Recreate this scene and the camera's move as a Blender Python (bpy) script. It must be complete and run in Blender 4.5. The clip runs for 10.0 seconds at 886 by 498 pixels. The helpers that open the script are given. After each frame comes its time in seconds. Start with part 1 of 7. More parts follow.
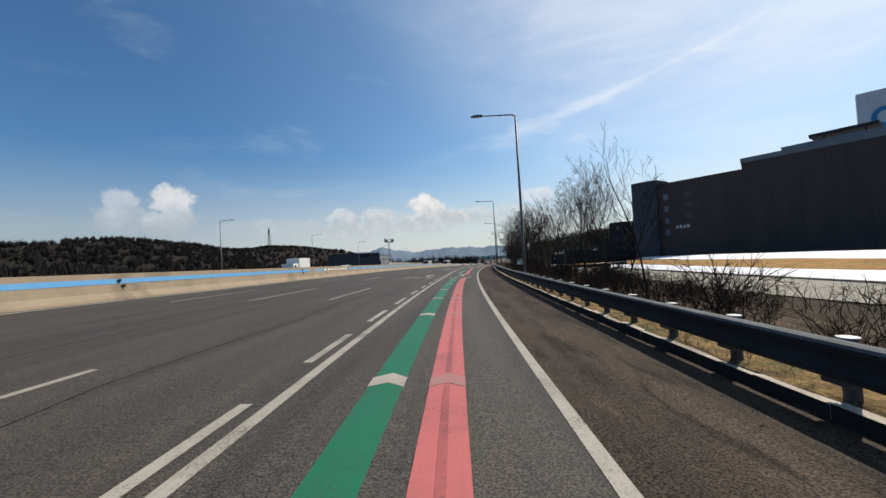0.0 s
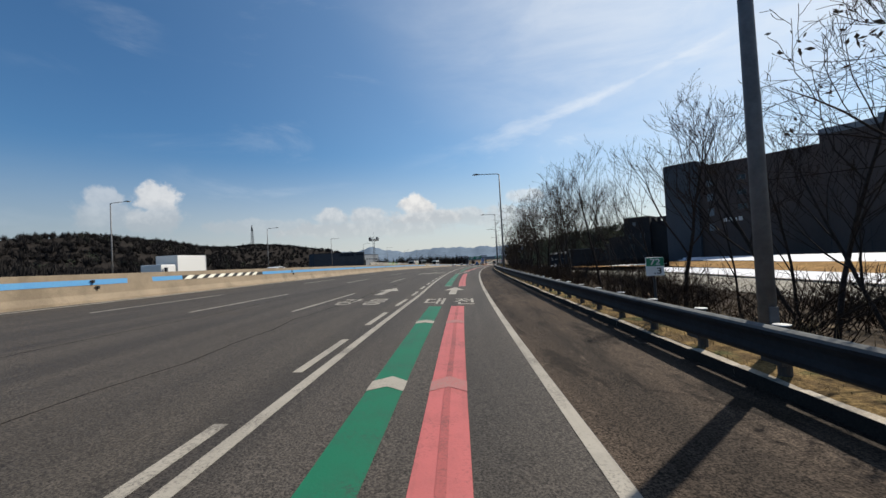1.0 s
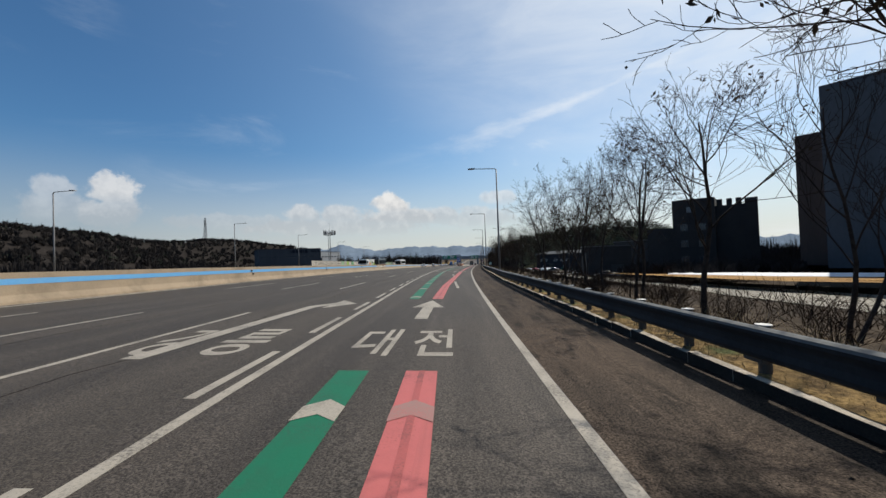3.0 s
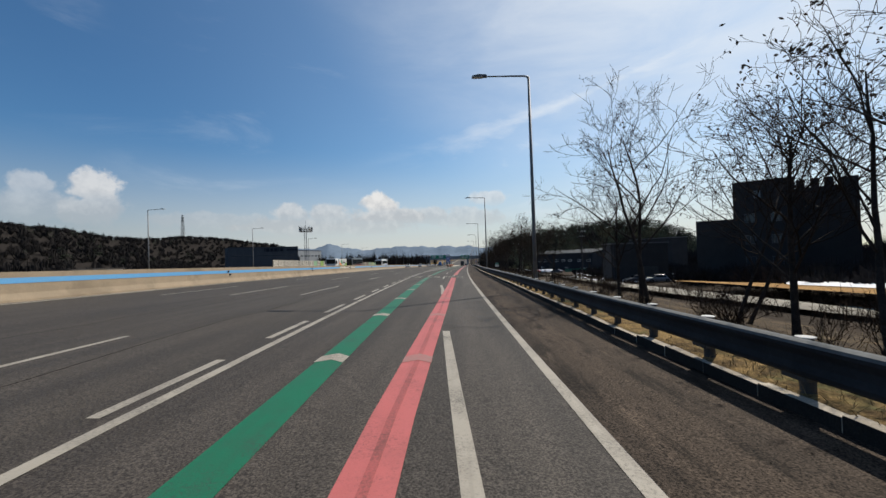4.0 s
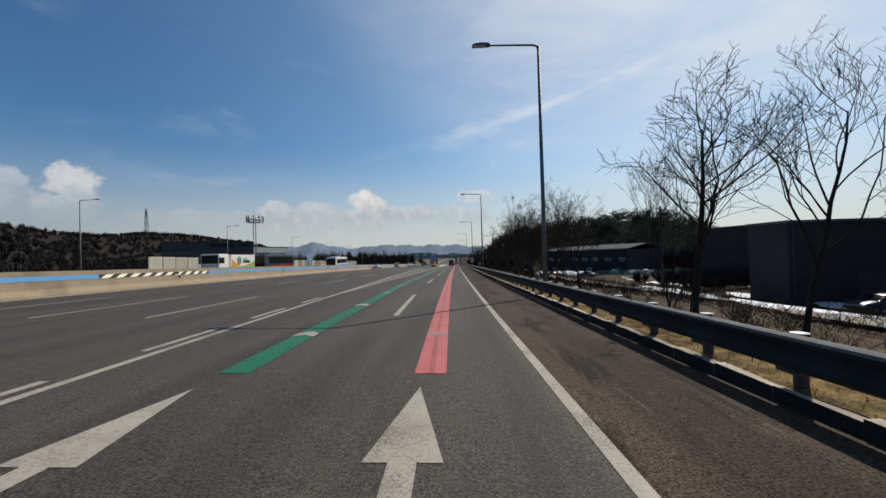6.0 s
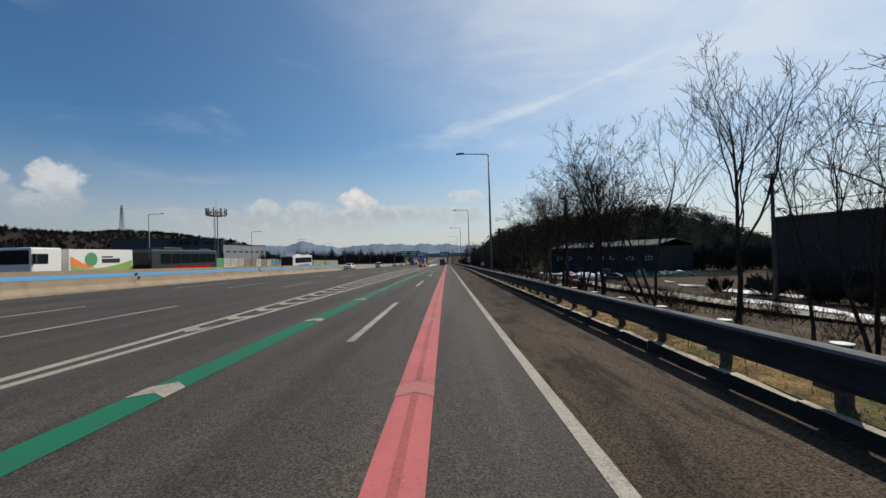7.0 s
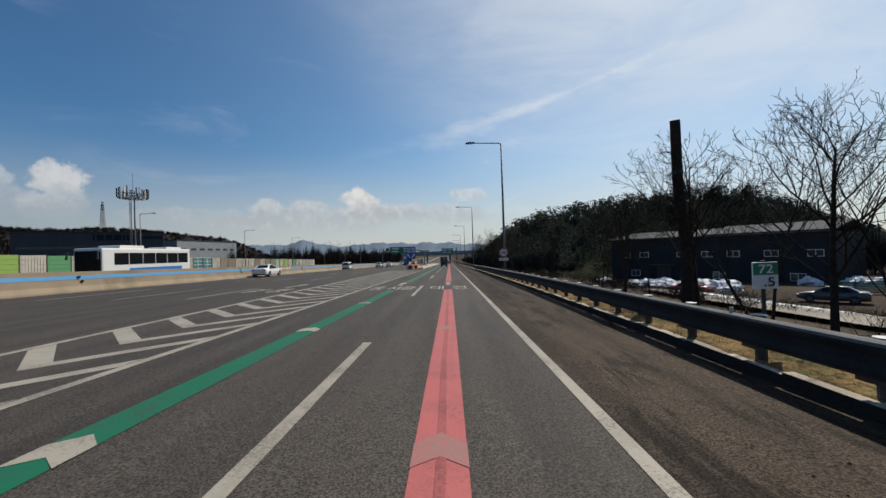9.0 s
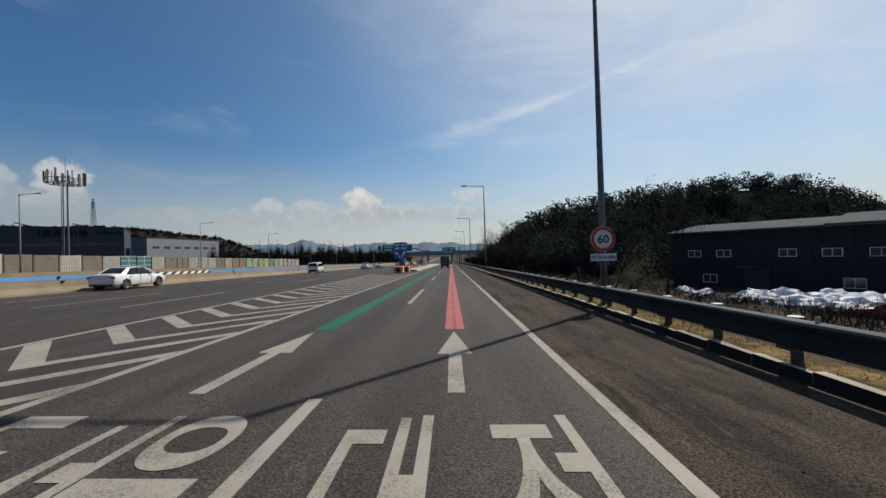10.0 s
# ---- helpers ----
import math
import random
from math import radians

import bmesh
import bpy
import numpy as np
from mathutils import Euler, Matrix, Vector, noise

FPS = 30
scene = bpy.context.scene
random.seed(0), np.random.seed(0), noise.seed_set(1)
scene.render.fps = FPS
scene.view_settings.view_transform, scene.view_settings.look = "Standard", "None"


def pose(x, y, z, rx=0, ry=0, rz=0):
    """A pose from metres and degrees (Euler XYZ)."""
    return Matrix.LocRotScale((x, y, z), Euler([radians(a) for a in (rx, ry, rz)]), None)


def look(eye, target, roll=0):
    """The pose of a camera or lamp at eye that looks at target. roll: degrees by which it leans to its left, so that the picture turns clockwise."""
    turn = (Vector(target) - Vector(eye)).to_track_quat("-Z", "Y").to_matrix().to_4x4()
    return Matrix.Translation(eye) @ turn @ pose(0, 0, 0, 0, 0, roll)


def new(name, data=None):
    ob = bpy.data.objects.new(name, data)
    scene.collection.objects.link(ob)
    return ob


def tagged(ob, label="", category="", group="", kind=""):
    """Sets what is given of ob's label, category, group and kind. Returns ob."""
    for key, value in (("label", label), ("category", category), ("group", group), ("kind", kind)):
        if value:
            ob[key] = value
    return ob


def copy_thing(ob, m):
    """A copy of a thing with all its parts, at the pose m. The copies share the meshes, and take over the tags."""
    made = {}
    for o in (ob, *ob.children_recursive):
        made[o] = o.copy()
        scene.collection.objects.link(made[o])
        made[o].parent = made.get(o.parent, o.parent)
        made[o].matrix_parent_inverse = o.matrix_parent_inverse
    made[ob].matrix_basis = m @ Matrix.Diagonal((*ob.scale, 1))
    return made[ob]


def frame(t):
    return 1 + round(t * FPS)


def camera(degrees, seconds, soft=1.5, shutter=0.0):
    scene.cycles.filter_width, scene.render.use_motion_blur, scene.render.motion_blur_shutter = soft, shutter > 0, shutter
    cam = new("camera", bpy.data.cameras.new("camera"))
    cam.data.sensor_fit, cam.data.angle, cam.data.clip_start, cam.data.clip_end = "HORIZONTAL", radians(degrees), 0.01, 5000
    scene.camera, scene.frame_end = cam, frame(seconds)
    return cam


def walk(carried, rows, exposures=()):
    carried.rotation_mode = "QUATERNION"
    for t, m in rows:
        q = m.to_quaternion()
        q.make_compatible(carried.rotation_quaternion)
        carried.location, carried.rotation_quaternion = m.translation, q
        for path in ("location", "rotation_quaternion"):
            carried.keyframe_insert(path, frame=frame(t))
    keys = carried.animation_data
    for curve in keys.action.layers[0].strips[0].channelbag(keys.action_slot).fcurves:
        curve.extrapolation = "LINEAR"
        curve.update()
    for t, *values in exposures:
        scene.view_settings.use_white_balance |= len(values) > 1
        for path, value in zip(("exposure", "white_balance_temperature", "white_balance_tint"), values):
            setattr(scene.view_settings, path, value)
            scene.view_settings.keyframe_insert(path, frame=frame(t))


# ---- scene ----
# ---------------------------------------------------------------- camera
cam = camera(98.6, 10.0, soft=1.5)
walk(cam, [
    (0.0, pose(-1.115, 0.028, 1.699, 91.42, 3.33, 0.08)),
    (0.5, pose(-0.722, 10.821, 1.620, 91.46, 3.01, -0.74)),
    (1.0, pose(-0.145, 21.604, 1.531, 91.37, 2.99, -1.41)),
    (1.5, pose(0.608, 32.375, 1.433, 91.35, 2.79, -2.23)),
    (2.0, pose(1.530, 43.132, 1.325, 91.29, 2.60, -3.48)),
    (2.4, pose(2.327, 51.733, 1.234, 91.22, 2.39, -4.28)),
    (2.8, pose(3.219, 60.323, 1.137, 91.15, 2.18, -5.08)),
    (3.2, pose(4.200, 68.904, 1.033, 91.08, 1.98, -5.88)),
    (3.5, pose(4.982, 75.333, 0.951, 91.03, 1.82, -6.48)),
    (4.0, pose(6.374, 86.038, 0.805, 91.08, 1.80, -7.10)),
    (4.5, pose(7.954, 96.715, 0.645, 91.08, 1.58, -8.30)),
    (5.0, pose(9.627, 107.376, 0.474, 91.04, 1.56, -8.07)),
    (5.5, pose(11.383, 118.022, 0.291, 90.94, 1.60, -8.34)),
    (6.0, pose(13.258, 128.646, 0.096, 90.86, 1.60, -8.98)),
    (6.5, pose(15.191, 139.258, -0.108, 90.79, 1.59, -9.63)),
    (7.0, pose(17.175, 149.860, -0.318, 90.72, 1.59, -10.28)),
    (7.5, pose(19.051, 160.481, -0.530, 90.63, 1.61, -9.66)),
    (8.0, pose(20.972, 171.092, -0.747, 90.53, 1.71, -9.60)),
    (8.5, pose(22.941, 181.693, -0.968, 90.56, 1.73, -9.77)),
    (9.0, pose(24.938, 192.288, -1.192, 90.55, 1.77, -9.95)),
    (9.5, pose(26.936, 202.881, -1.421, 90.47, 1.67, -9.87)),
    (10.0, pose(28.720, 212.870, -1.639, 90.58, 1.64, -9.72)),], exposures=[(0.0, 0.22), (1.0, 0.17), (4.0, 0.10), (5.5, -0.02), (8.5, -0.04), (10.0, -0.14)])

# ---------------------------------------------------------------- world, sun
SUN_AZ, SUN_EL = 50.8, 45.5          # degrees right of +y, above the horizon


def node(tree, kind, **kw):
    n = tree.nodes.new(kind)
    for k, v in kw.items():
        if k == "op":
            n.operation = v
        elif k == "blend":
            n.blend_type = v
        else:
            n.inputs[k].default_value = v
    return n


def math_node(tree, op, a, b=None, clamp=False):
    n = tree.nodes.new("ShaderNodeMath")
    n.operation, n.use_clamp = op, clamp
    for k, v in enumerate((a, b)):
        if v is None:
            continue
        if isinstance(v, (int, float)):
            n.inputs[k].default_value = v
        else:
            tree.links.new(v, n.inputs[k])
    return n.outputs[0]


def step_node(tree, x, lo, hi, to_lo=0.0, to_hi=1.0):
    n = tree.nodes.new("ShaderNodeMapRange")
    n.interpolation_type = "SMOOTHSTEP"
    tree.links.new(x, n.inputs[0])
    for k, v in zip((1, 2, 3, 4), (lo, hi, to_lo, to_hi)):
        n.inputs[k].default_value = v
    return n.outputs[0]


def mix_rgb(tree, fac, a, b, blend="MIX"):
    n = tree.nodes.new("ShaderNodeMix")
    n.data_type, n.blend_type = "RGBA", blend
    for sock, v in ((n.inputs[0], fac), (n.inputs[6], a), (n.inputs[7], b)):
        if isinstance(v, (int, float)):
            sock.default_value = v
        elif isinstance(v, (tuple, list)):
            sock.default_value = (*v[:3], 1.0)
        else:
            tree.links.new(v, sock)
    return n.outputs[2]


def noise_node(tree, vec, scale, detail=4.0, rough=0.55, distortion=0.0):
    n = tree.nodes.new("ShaderNodeTexNoise")
    n.inputs["Scale"].default_value, n.inputs["Detail"].default_value = scale, detail
    n.inputs["Roughness"].default_value, n.inputs["Distortion"].default_value = rough, distortion
    if vec is not None:
        tree.links.new(vec, n.inputs["Vector"])
    return n.outputs["Fac"]


world = bpy.data.worlds.new("sky")
world.use_nodes = True
scene.world = world
wt = world.node_tree
wt.nodes.clear()
sky = wt.nodes.new("ShaderNodeTexSky")
sky.sky_type, sky.sun_disc = "NISHITA", False
sky.sun_elevation, sky.sun_rotation = radians(SUN_EL), radians(SUN_AZ)
sky.air_density, sky.dust_density, sky.ozone_density = 1.0, 0.5, 2.2
SKY = 0.088
direction = wt.nodes.new("ShaderNodeTexCoord").outputs["Generated"]
sep = wt.nodes.new("ShaderNodeSeparateXYZ")
wt.links.new(direction, sep.inputs[0])
azim = math_node(wt, "MULTIPLY", math_node(wt, "ARCTAN2", sep.outputs[0], sep.outputs[1]), 57.2958)
elev = math_node(wt, "MULTIPLY", math_node(wt, "ARCSINE", sep.outputs[2]), 57.2958)
puff_noise = noise_node(wt, direction, 22.0, 7.0, 0.62, 0.15)
# cumulus banks: azimuth, elevation, half width, half height in degrees, weight
PUFFS = ((-35.3, 8.6, 2.3, 2.4, 0.72), (-35.4, 6.4, 3.2, 2.0, 0.5), (-40.2, 8.6, 1.8, 1.6, 0.42), (-40.0, 6.6, 3.0, 1.9, 0.34),
         (-1.8, 7.6, 2.8, 2.0, 0.95), (-0.6, 6.0, 6.0, 1.6, 0.75), (-14.4, 6.6, 2.6, 1.5, 0.6), (-9.6, 6.4, 3.2, 1.5, 0.6),
         (5.5, 6.0, 4.0, 1.4, 0.6), (-8.0, 4.8, 13.0, 1.4, 0.5), (14.5, 8.4, 3.2, 1.2, 0.55), (11.0, 5.6, 6.0, 1.6, 0.5), (-24.0, 5.4, 7.0, 1.2, 0.3))
puffs = None
for a, e, wa, we, k in PUFFS:
    du = math_node(wt, "MULTIPLY", math_node(wt, "SUBTRACT", azim, a), 1.0 / wa)
    dv = math_node(wt, "MULTIPLY", math_node(wt, "SUBTRACT", elev, e), 1.0 / we)
    r2 = math_node(wt, "ADD", math_node(wt, "MULTIPLY", du, du), math_node(wt, "MULTIPLY", dv, dv))
    m = math_node(wt, "MULTIPLY", math_node(wt, "SUBTRACT", 1.35, math_node(wt, "SQRT", r2)), 1.0)
    m = math_node(wt, "MULTIPLY", step_node(wt, math_node(wt, "ADD", m, math_node(wt, "MULTIPLY", math_node(wt, "SUBTRACT", puff_noise, 0.5), 1.7)), 0.22, 0.62), k)
    m = math_node(wt, "MULTIPLY", m, step_node(wt, dv, -1.25, 0.1, 0.25, 1.0))
    puffs = m if puffs is None else math_node(wt, "MAXIMUM", puffs, m)
# thin high streaks, drawn out along one direction
streak_map = wt.nodes.new("ShaderNodeMapping")
wt.links.new(direction, streak_map.inputs["Vector"])
streak_map.inputs["Rotation"].default_value = (radians(12), radians(-24), radians(20))
streak_map.inputs["Scale"].default_value = (1.6, 2.6, 6.5)
streak = noise_node(wt, streak_map.outputs[0], 1.7, 6.0, 0.6, 0.5)
patch = noise_node(wt, direction, 2.3, 3.0, 0.5)
thin = math_node(wt, "MULTIPLY", step_node(wt, streak, 0.50, 0.78), step_node(wt, patch, 0.38, 0.68))
# one long bright bank that rises to the right, towards the sun
line_e = math_node(wt, "ADD", 14.6, math_node(wt, "MULTIPLY", azim, 0.235))
bank = math_node(wt, "MULTIPLY", math_node(wt, "SUBTRACT", elev, line_e), 0.36)
bank = math_node(wt, "SUBTRACT", 1.0, math_node(wt, "ABSOLUTE", bank))
bank = math_node(wt, "ADD", bank, math_node(wt, "MULTIPLY", math_node(wt, "SUBTRACT", streak, 0.5), 3.4))
bank = math_node(wt, "MULTIPLY", step_node(wt, bank, 0.0, 1.5), step_node(wt, azim, -8.0, 26.0))
side = step_node(wt, azim, -25.0, 55.0, 0.25, 0.75)
thin = math_node(wt, "MULTIPLY", thin, side)
thin = math_node(wt, "MAXIMUM", thin, math_node(wt, "MULTIPLY", bank, 0.70))
toward = wt.nodes.new("ShaderNodeVectorMath")
toward.operation = "DOT_PRODUCT"
wt.links.new(direction, toward.inputs[0])
toward.inputs[1].default_value = (math.sin(radians(SUN_AZ)) * math.cos(radians(SUN_EL)), math.cos(radians(SUN_AZ)) * math.cos(radians(SUN_EL)), math.sin(radians(SUN_EL)))
veil = math_node(wt, "MULTIPLY", step_node(wt, toward.outputs["Value"], 0.62, 0.98, 0.0, 1.0), step_node(wt, streak, 0.25, 0.75, 0.45, 1.0))
thin = math_node(wt, "MAXIMUM", thin, math_node(wt, "MULTIPLY", veil, 0.70))
above = step_node(wt, elev, -0.5, 1.0)
haze = math_node(wt, "MULTIPLY", step_node(wt, elev, 0.0, 16.0, 0.80, 0.0), above)
blue = mix_rgb(wt, 1.0, sky.outputs[0], (0.85, 0.985, 1.01), "MULTIPLY")
blue = mix_rgb(wt, step_node(wt, toward.outputs["Value"], 0.25, 0.85, 0.0, 1.0), mix_rgb(wt, 1.0, blue, (0.57, 0.80, 0.97), "MULTIPLY"), mix_rgb(wt, 1.0, blue, (1.08, 1.12, 1.14), "MULTIPLY"))
low_sky = mix_rgb(wt, step_node(wt, azim, -50.0, 0.0), (4.85, 4.85, 4.9), (6.95, 6.85, 6.65))
low_sky = mix_rgb(wt, step_node(wt, math_node(wt, "ABSOLUTE", math_node(wt, "SUBTRACT", azim, SUN_AZ)), 70.0, 140.0), low_sky, (3.0, 3.25, 3.6))
colour = mix_rgb(wt, haze, blue, low_sky)
colour = mix_rgb(wt, math_node(wt, "MULTIPLY", thin, above), colour, (9.0, 9.4, 9.8))
lumps = noise_node(wt, direction, 38.0, 6.0, 0.6)
lit = math_node(wt, "ADD", step_node(wt, elev, 4.5, 10.5), math_node(wt, "MULTIPLY", math_node(wt, "SUBTRACT", lumps, 0.5), 2.2), True)
shade = mix_rgb(wt, lit, (5.3, 5.35, 5.5), (9.2, 8.9, 8.5))
colour = mix_rgb(wt, math_node(wt, "MULTIPLY", puffs, 0.92), colour, shade)
back = wt.nodes.new("ShaderNodeBackground")
back.inputs["Strength"].default_value = SKY
wt.links.new(colour, back.inputs["Color"])
wt.links.new(back.outputs[0], wt.nodes.new("ShaderNodeOutputWorld").inputs["Surface"])

sun_data = bpy.data.lights.new("sun", "SUN")
sun_data.energy, sun_data.angle, sun_data.color = 5.0, radians(0.55), (1.0, 0.93, 0.82)
sun = new("sun", sun_data)
to_sun = Vector((math.sin(radians(SUN_AZ)) * math.cos(radians(SUN_EL)), math.cos(radians(SUN_AZ)) * math.cos(radians(SUN_EL)), math.sin(radians(SUN_EL))))
sun.matrix_world = look(to_sun * 300, (0, 0, 0))

# ---------------------------------------------------------------- materials


def material(name, base, second=None, rough=0.8, metal=0.0, scale=4.0, fine=60.0, fine_amt=0.25, bump=0.15, stretch=(1, 1, 1), spec=0.5, per_piece=0.0, third=None, third_scale=0.6, lo=0.35, hi=0.65):
    """Two colours mixed at a broad scale, fine grain on top, and a fine bump."""
    m = bpy.data.materials.new(name)
    m.use_nodes = True
    t = m.node_tree
    bsdf = t.nodes["Principled BSDF"]
    bsdf.inputs["Roughness"].default_value, bsdf.inputs["Metallic"].default_value = rough, metal
    bsdf.inputs["Specular IOR Level"].default_value = spec
    mapping = t.nodes.new("ShaderNodeMapping")
    t.links.new(t.nodes.new("ShaderNodeTexCoord").outputs["Object"], mapping.inputs[0])
    mapping.inputs["Scale"].default_value = stretch
    vec = mapping.outputs[0]
    second = second or tuple(c * 0.8 for c in base)
    col = mix_rgb(t, step_node(t, noise_node(t, vec, scale, 5.0, 0.6), lo, hi), base, second)
    if third:
        col = mix_rgb(t, step_node(t, noise_node(t, vec, third_scale, 5.0, 0.62), 0.52, 0.68), col, third)
    grain = noise_node(t, vec, fine, 3.0, 0.7)
    if fine_amt:
        g = step_node(t, grain, 0.3, 0.7, 1.0 - fine_amt, 1.0 + fine_amt)
        comb = t.nodes.new("ShaderNodeCombineXYZ")
        for k in range(3):
            t.links.new(g, comb.inputs[k])
        col = mix_rgb(t, 1.0, col, comb.outputs[0], "MULTIPLY")
    if per_piece:
        info = t.nodes.new("ShaderNodeObjectInfo").outputs["Random"]
        g = step_node(t, info, 0.0, 1.0, 1.0 - per_piece, 1.0 + per_piece)
        comb = t.nodes.new("ShaderNodeCombineXYZ")
        for k in range(3):
            t.links.new(g, comb.inputs[k])
        col = mix_rgb(t, 1.0, col, comb.outputs[0], "MULTIPLY")
    t.links.new(col, bsdf.inputs["Base Color"])
    if bump:
        b = t.nodes.new("ShaderNodeBump")
        b.inputs["Strength"].default_value, b.inputs["Distance"].default_value = bump, 0.02
        t.links.new(grain, b.inputs["Height"])
        t.links.new(b.outputs[0], bsdf.inputs["Normal"])
    return m


def plain(name, base, rough=0.5, metal=0.0, emit=0.0, coat=0.0, spec=0.5):
    m = bpy.data.materials.new(name)
    m.use_nodes = True
    b = m.node_tree.nodes["Principled BSDF"]
    b.inputs["Base Color"].default_value = (*base, 1.0)
    b.inputs["Roughness"].default_value, b.inputs["Metallic"].default_value = rough, metal
    b.inputs["Coat Weight"].default_value = coat
    b.inputs["Specular IOR Level"].default_value = spec
    if emit:
        b.inputs["Emission Color"].default_value, b.inputs["Emission Strength"].default_value = (*base, 1.0), emit
    return m


def asphalt(name, light, dark, brown, speck=0.35, blotch=0.0, spec=0.2):
    """Worn asphalt: aggregate specks, wheel-track streaks along the road, tar stains and patches."""
    m = bpy.data.materials.new(name)
    m.use_nodes = True
    t = m.node_tree
    bsdf = t.nodes["Principled BSDF"]
    bsdf.inputs["Roughness"].default_value = 0.78
    bsdf.inputs["Specular IOR Level"].default_value = spec
    tc = t.nodes.new("ShaderNodeTexCoord").outputs["Object"]
    uv = t.nodes.new("ShaderNodeUVMap").outputs[0]
    lane = t.nodes.new("ShaderNodeMapping")
    t.links.new(uv, lane.inputs[0])
    lane.inputs["Scale"].default_value = (1.0, 0.05, 1.0)
    streak = noise_node(t, lane.outputs[0], 1.15, 4.0, 0.55)
    streak_fine = noise_node(t, lane.outputs[0], 7.0, 3.0, 0.6)
    broad = noise_node(t, tc, 0.16, 5.0, 0.6)
    col = mix_rgb(t, step_node(t, streak, 0.34, 0.66), dark, light)
    col = mix_rgb(t, step_node(t, broad, 0.45, 0.75, 0.0, 0.6), col, brown)
    col = mix_rgb(t, step_node(t, streak_fine, 0.62, 0.8, 0.0, 0.35), col, tuple(c * 0.55 for c in dark))
    if blotch:
        dirt = t.nodes.new("ShaderNodeMapping")
        t.links.new(uv, dirt.inputs[0])
        dirt.inputs["Scale"].default_value = (1.0, 0.22, 1.0)
        d = noise_node(t, dirt.outputs[0], 1.9, 6.0, 0.68, 0.4)
        col = mix_rgb(t, step_node(t, d, 0.50, 0.62, 0.0, blotch), col, tuple(c * 0.5 for c in dark))
        d2 = noise_node(t, dirt.outputs[0], 3.3, 5.0, 0.66, 0.2)
        col = mix_rgb(t, step_node(t, d2, 0.58, 0.70, 0.0, 0.5), col, tuple(c * 1.75 for c in light))
    else:
        spots = noise_node(t, tc, 2.1, 5.0, 0.7)
        col = mix_rgb(t, step_node(t, spots, 0.60, 0.74, 0.0, 0.45), col, tuple(c * 0.6 for c in dark))
    speck_n = noise_node(t, tc, 46.0, 2.0, 0.75)
    mid_n = noise_node(t, tc, 11.0, 4.0, 0.7)
    g = math_node(t, "MULTIPLY", step_node(t, speck_n, 0.3, 0.72, 1.0 - speck, 1.0 + speck), step_node(t, mid_n, 0.3, 0.7, 0.86, 1.14))
    comb = t.nodes.new("ShaderNodeCombineXYZ")
    for k in range(3):
        t.links.new(g, comb.inputs[k])
    col = mix_rgb(t, 1.0, col, comb.outputs[0], "MULTIPLY")
    t.links.new(col, bsdf.inputs["Base Color"])
    b = t.nodes.new("ShaderNodeBump")
    b.inputs["Strength"].default_value, b.inputs["Distance"].default_value = 0.35, 0.012
    t.links.new(speck_n, b.inputs["Height"])
    t.links.new(b.outputs[0], bsdf.inputs["Normal"])
    return m


def worn_paint(name, base, under, wear=0.5, rough=0.6):
    """Road paint rubbed through to the asphalt at the stones and along the wheel tracks."""
    m = bpy.data.materials.new(name)
    m.use_nodes = True
    t = m.node_tree
    bsdf = t.nodes["Principled BSDF"]
    bsdf.inputs["Roughness"].default_value = rough
    bsdf.inputs["Specular IOR Level"].default_value = 0.15
    tc = t.nodes.new("ShaderNodeTexCoord").outputs["Object"]
    fine = noise_node(t, tc, 34.0, 4.0, 0.75)
    broad = noise_node(t, tc, 1.1, 4.0, 0.6)
    mask = math_node(t, "ADD", math_node(t, "MULTIPLY", fine, 0.65), math_node(t, "MULTIPLY", broad, 0.5))
    col = mix_rgb(t, step_node(t, mask, wear - 0.10, wear + 0.13, 0.9, 0.0), base, under)
    dirt = noise_node(t, tc, 3.0, 5.0, 0.65)
    col = mix_rgb(t, step_node(t, dirt, 0.42, 0.75, 0.0, 0.45), col, tuple(0.55 * a + 0.45 * b for a, b in zip(base, under)))
    lane = t.nodes.new("ShaderNodeMapping")
    t.links.new(t.nodes.new("ShaderNodeUVMap").outputs[0], lane.inputs[0])
    lane.inputs["Scale"].default_value = (1.0, 0.03, 1.0)
    rub = noise_node(t, lane.outputs[0], 8.0, 4.0, 0.6)
    col = mix_rgb(t, step_node(t, rub, 0.50, 0.72, 0.0, 0.42), col, tuple(0.5 * a + 0.5 * b for a, b in zip(base, under)))
    t.links.new(col, bsdf.inputs["Base Color"])
    b = t.nodes.new("ShaderNodeBump")
    b.inputs["Strength"].default_value, b.inputs["Distance"].default_value = 0.25, 0.01
    t.links.new(fine, b.inputs["Height"])
    t.links.new(b.outputs[0], bsdf.inputs["Normal"])
    return m


M = {}
M["asphalt"] = asphalt("asphalt", (0.062, 0.053, 0.045), (0.038, 0.033, 0.029), (0.055, 0.044, 0.035), speck=0.75)
M["asphalt_old"] = asphalt("asphalt_old", (0.061, 0.052, 0.043), (0.041, 0.0355, 0.0305), (0.055, 0.045, 0.035), speck=0.7)
M["shoulder"] = asphalt("shoulder_asphalt", (0.063, 0.047, 0.035), (0.035, 0.027, 0.021), (0.078, 0.056, 0.040), speck=0.85, blotch=0.85, spec=0.05)
M["white_paint"] = worn_paint("white_paint", (0.318, 0.290, 0.242), (0.070, 0.062, 0.054), 0.485)
M["green_paint"] = worn_paint("green_paint", (0.010, 0.120, 0.064), (0.042, 0.054, 0.046), 0.46)
M["red_paint"] = worn_paint("pink_red_paint", (0.410, 0.112, 0.108), (0.110, 0.056, 0.052), 0.45)
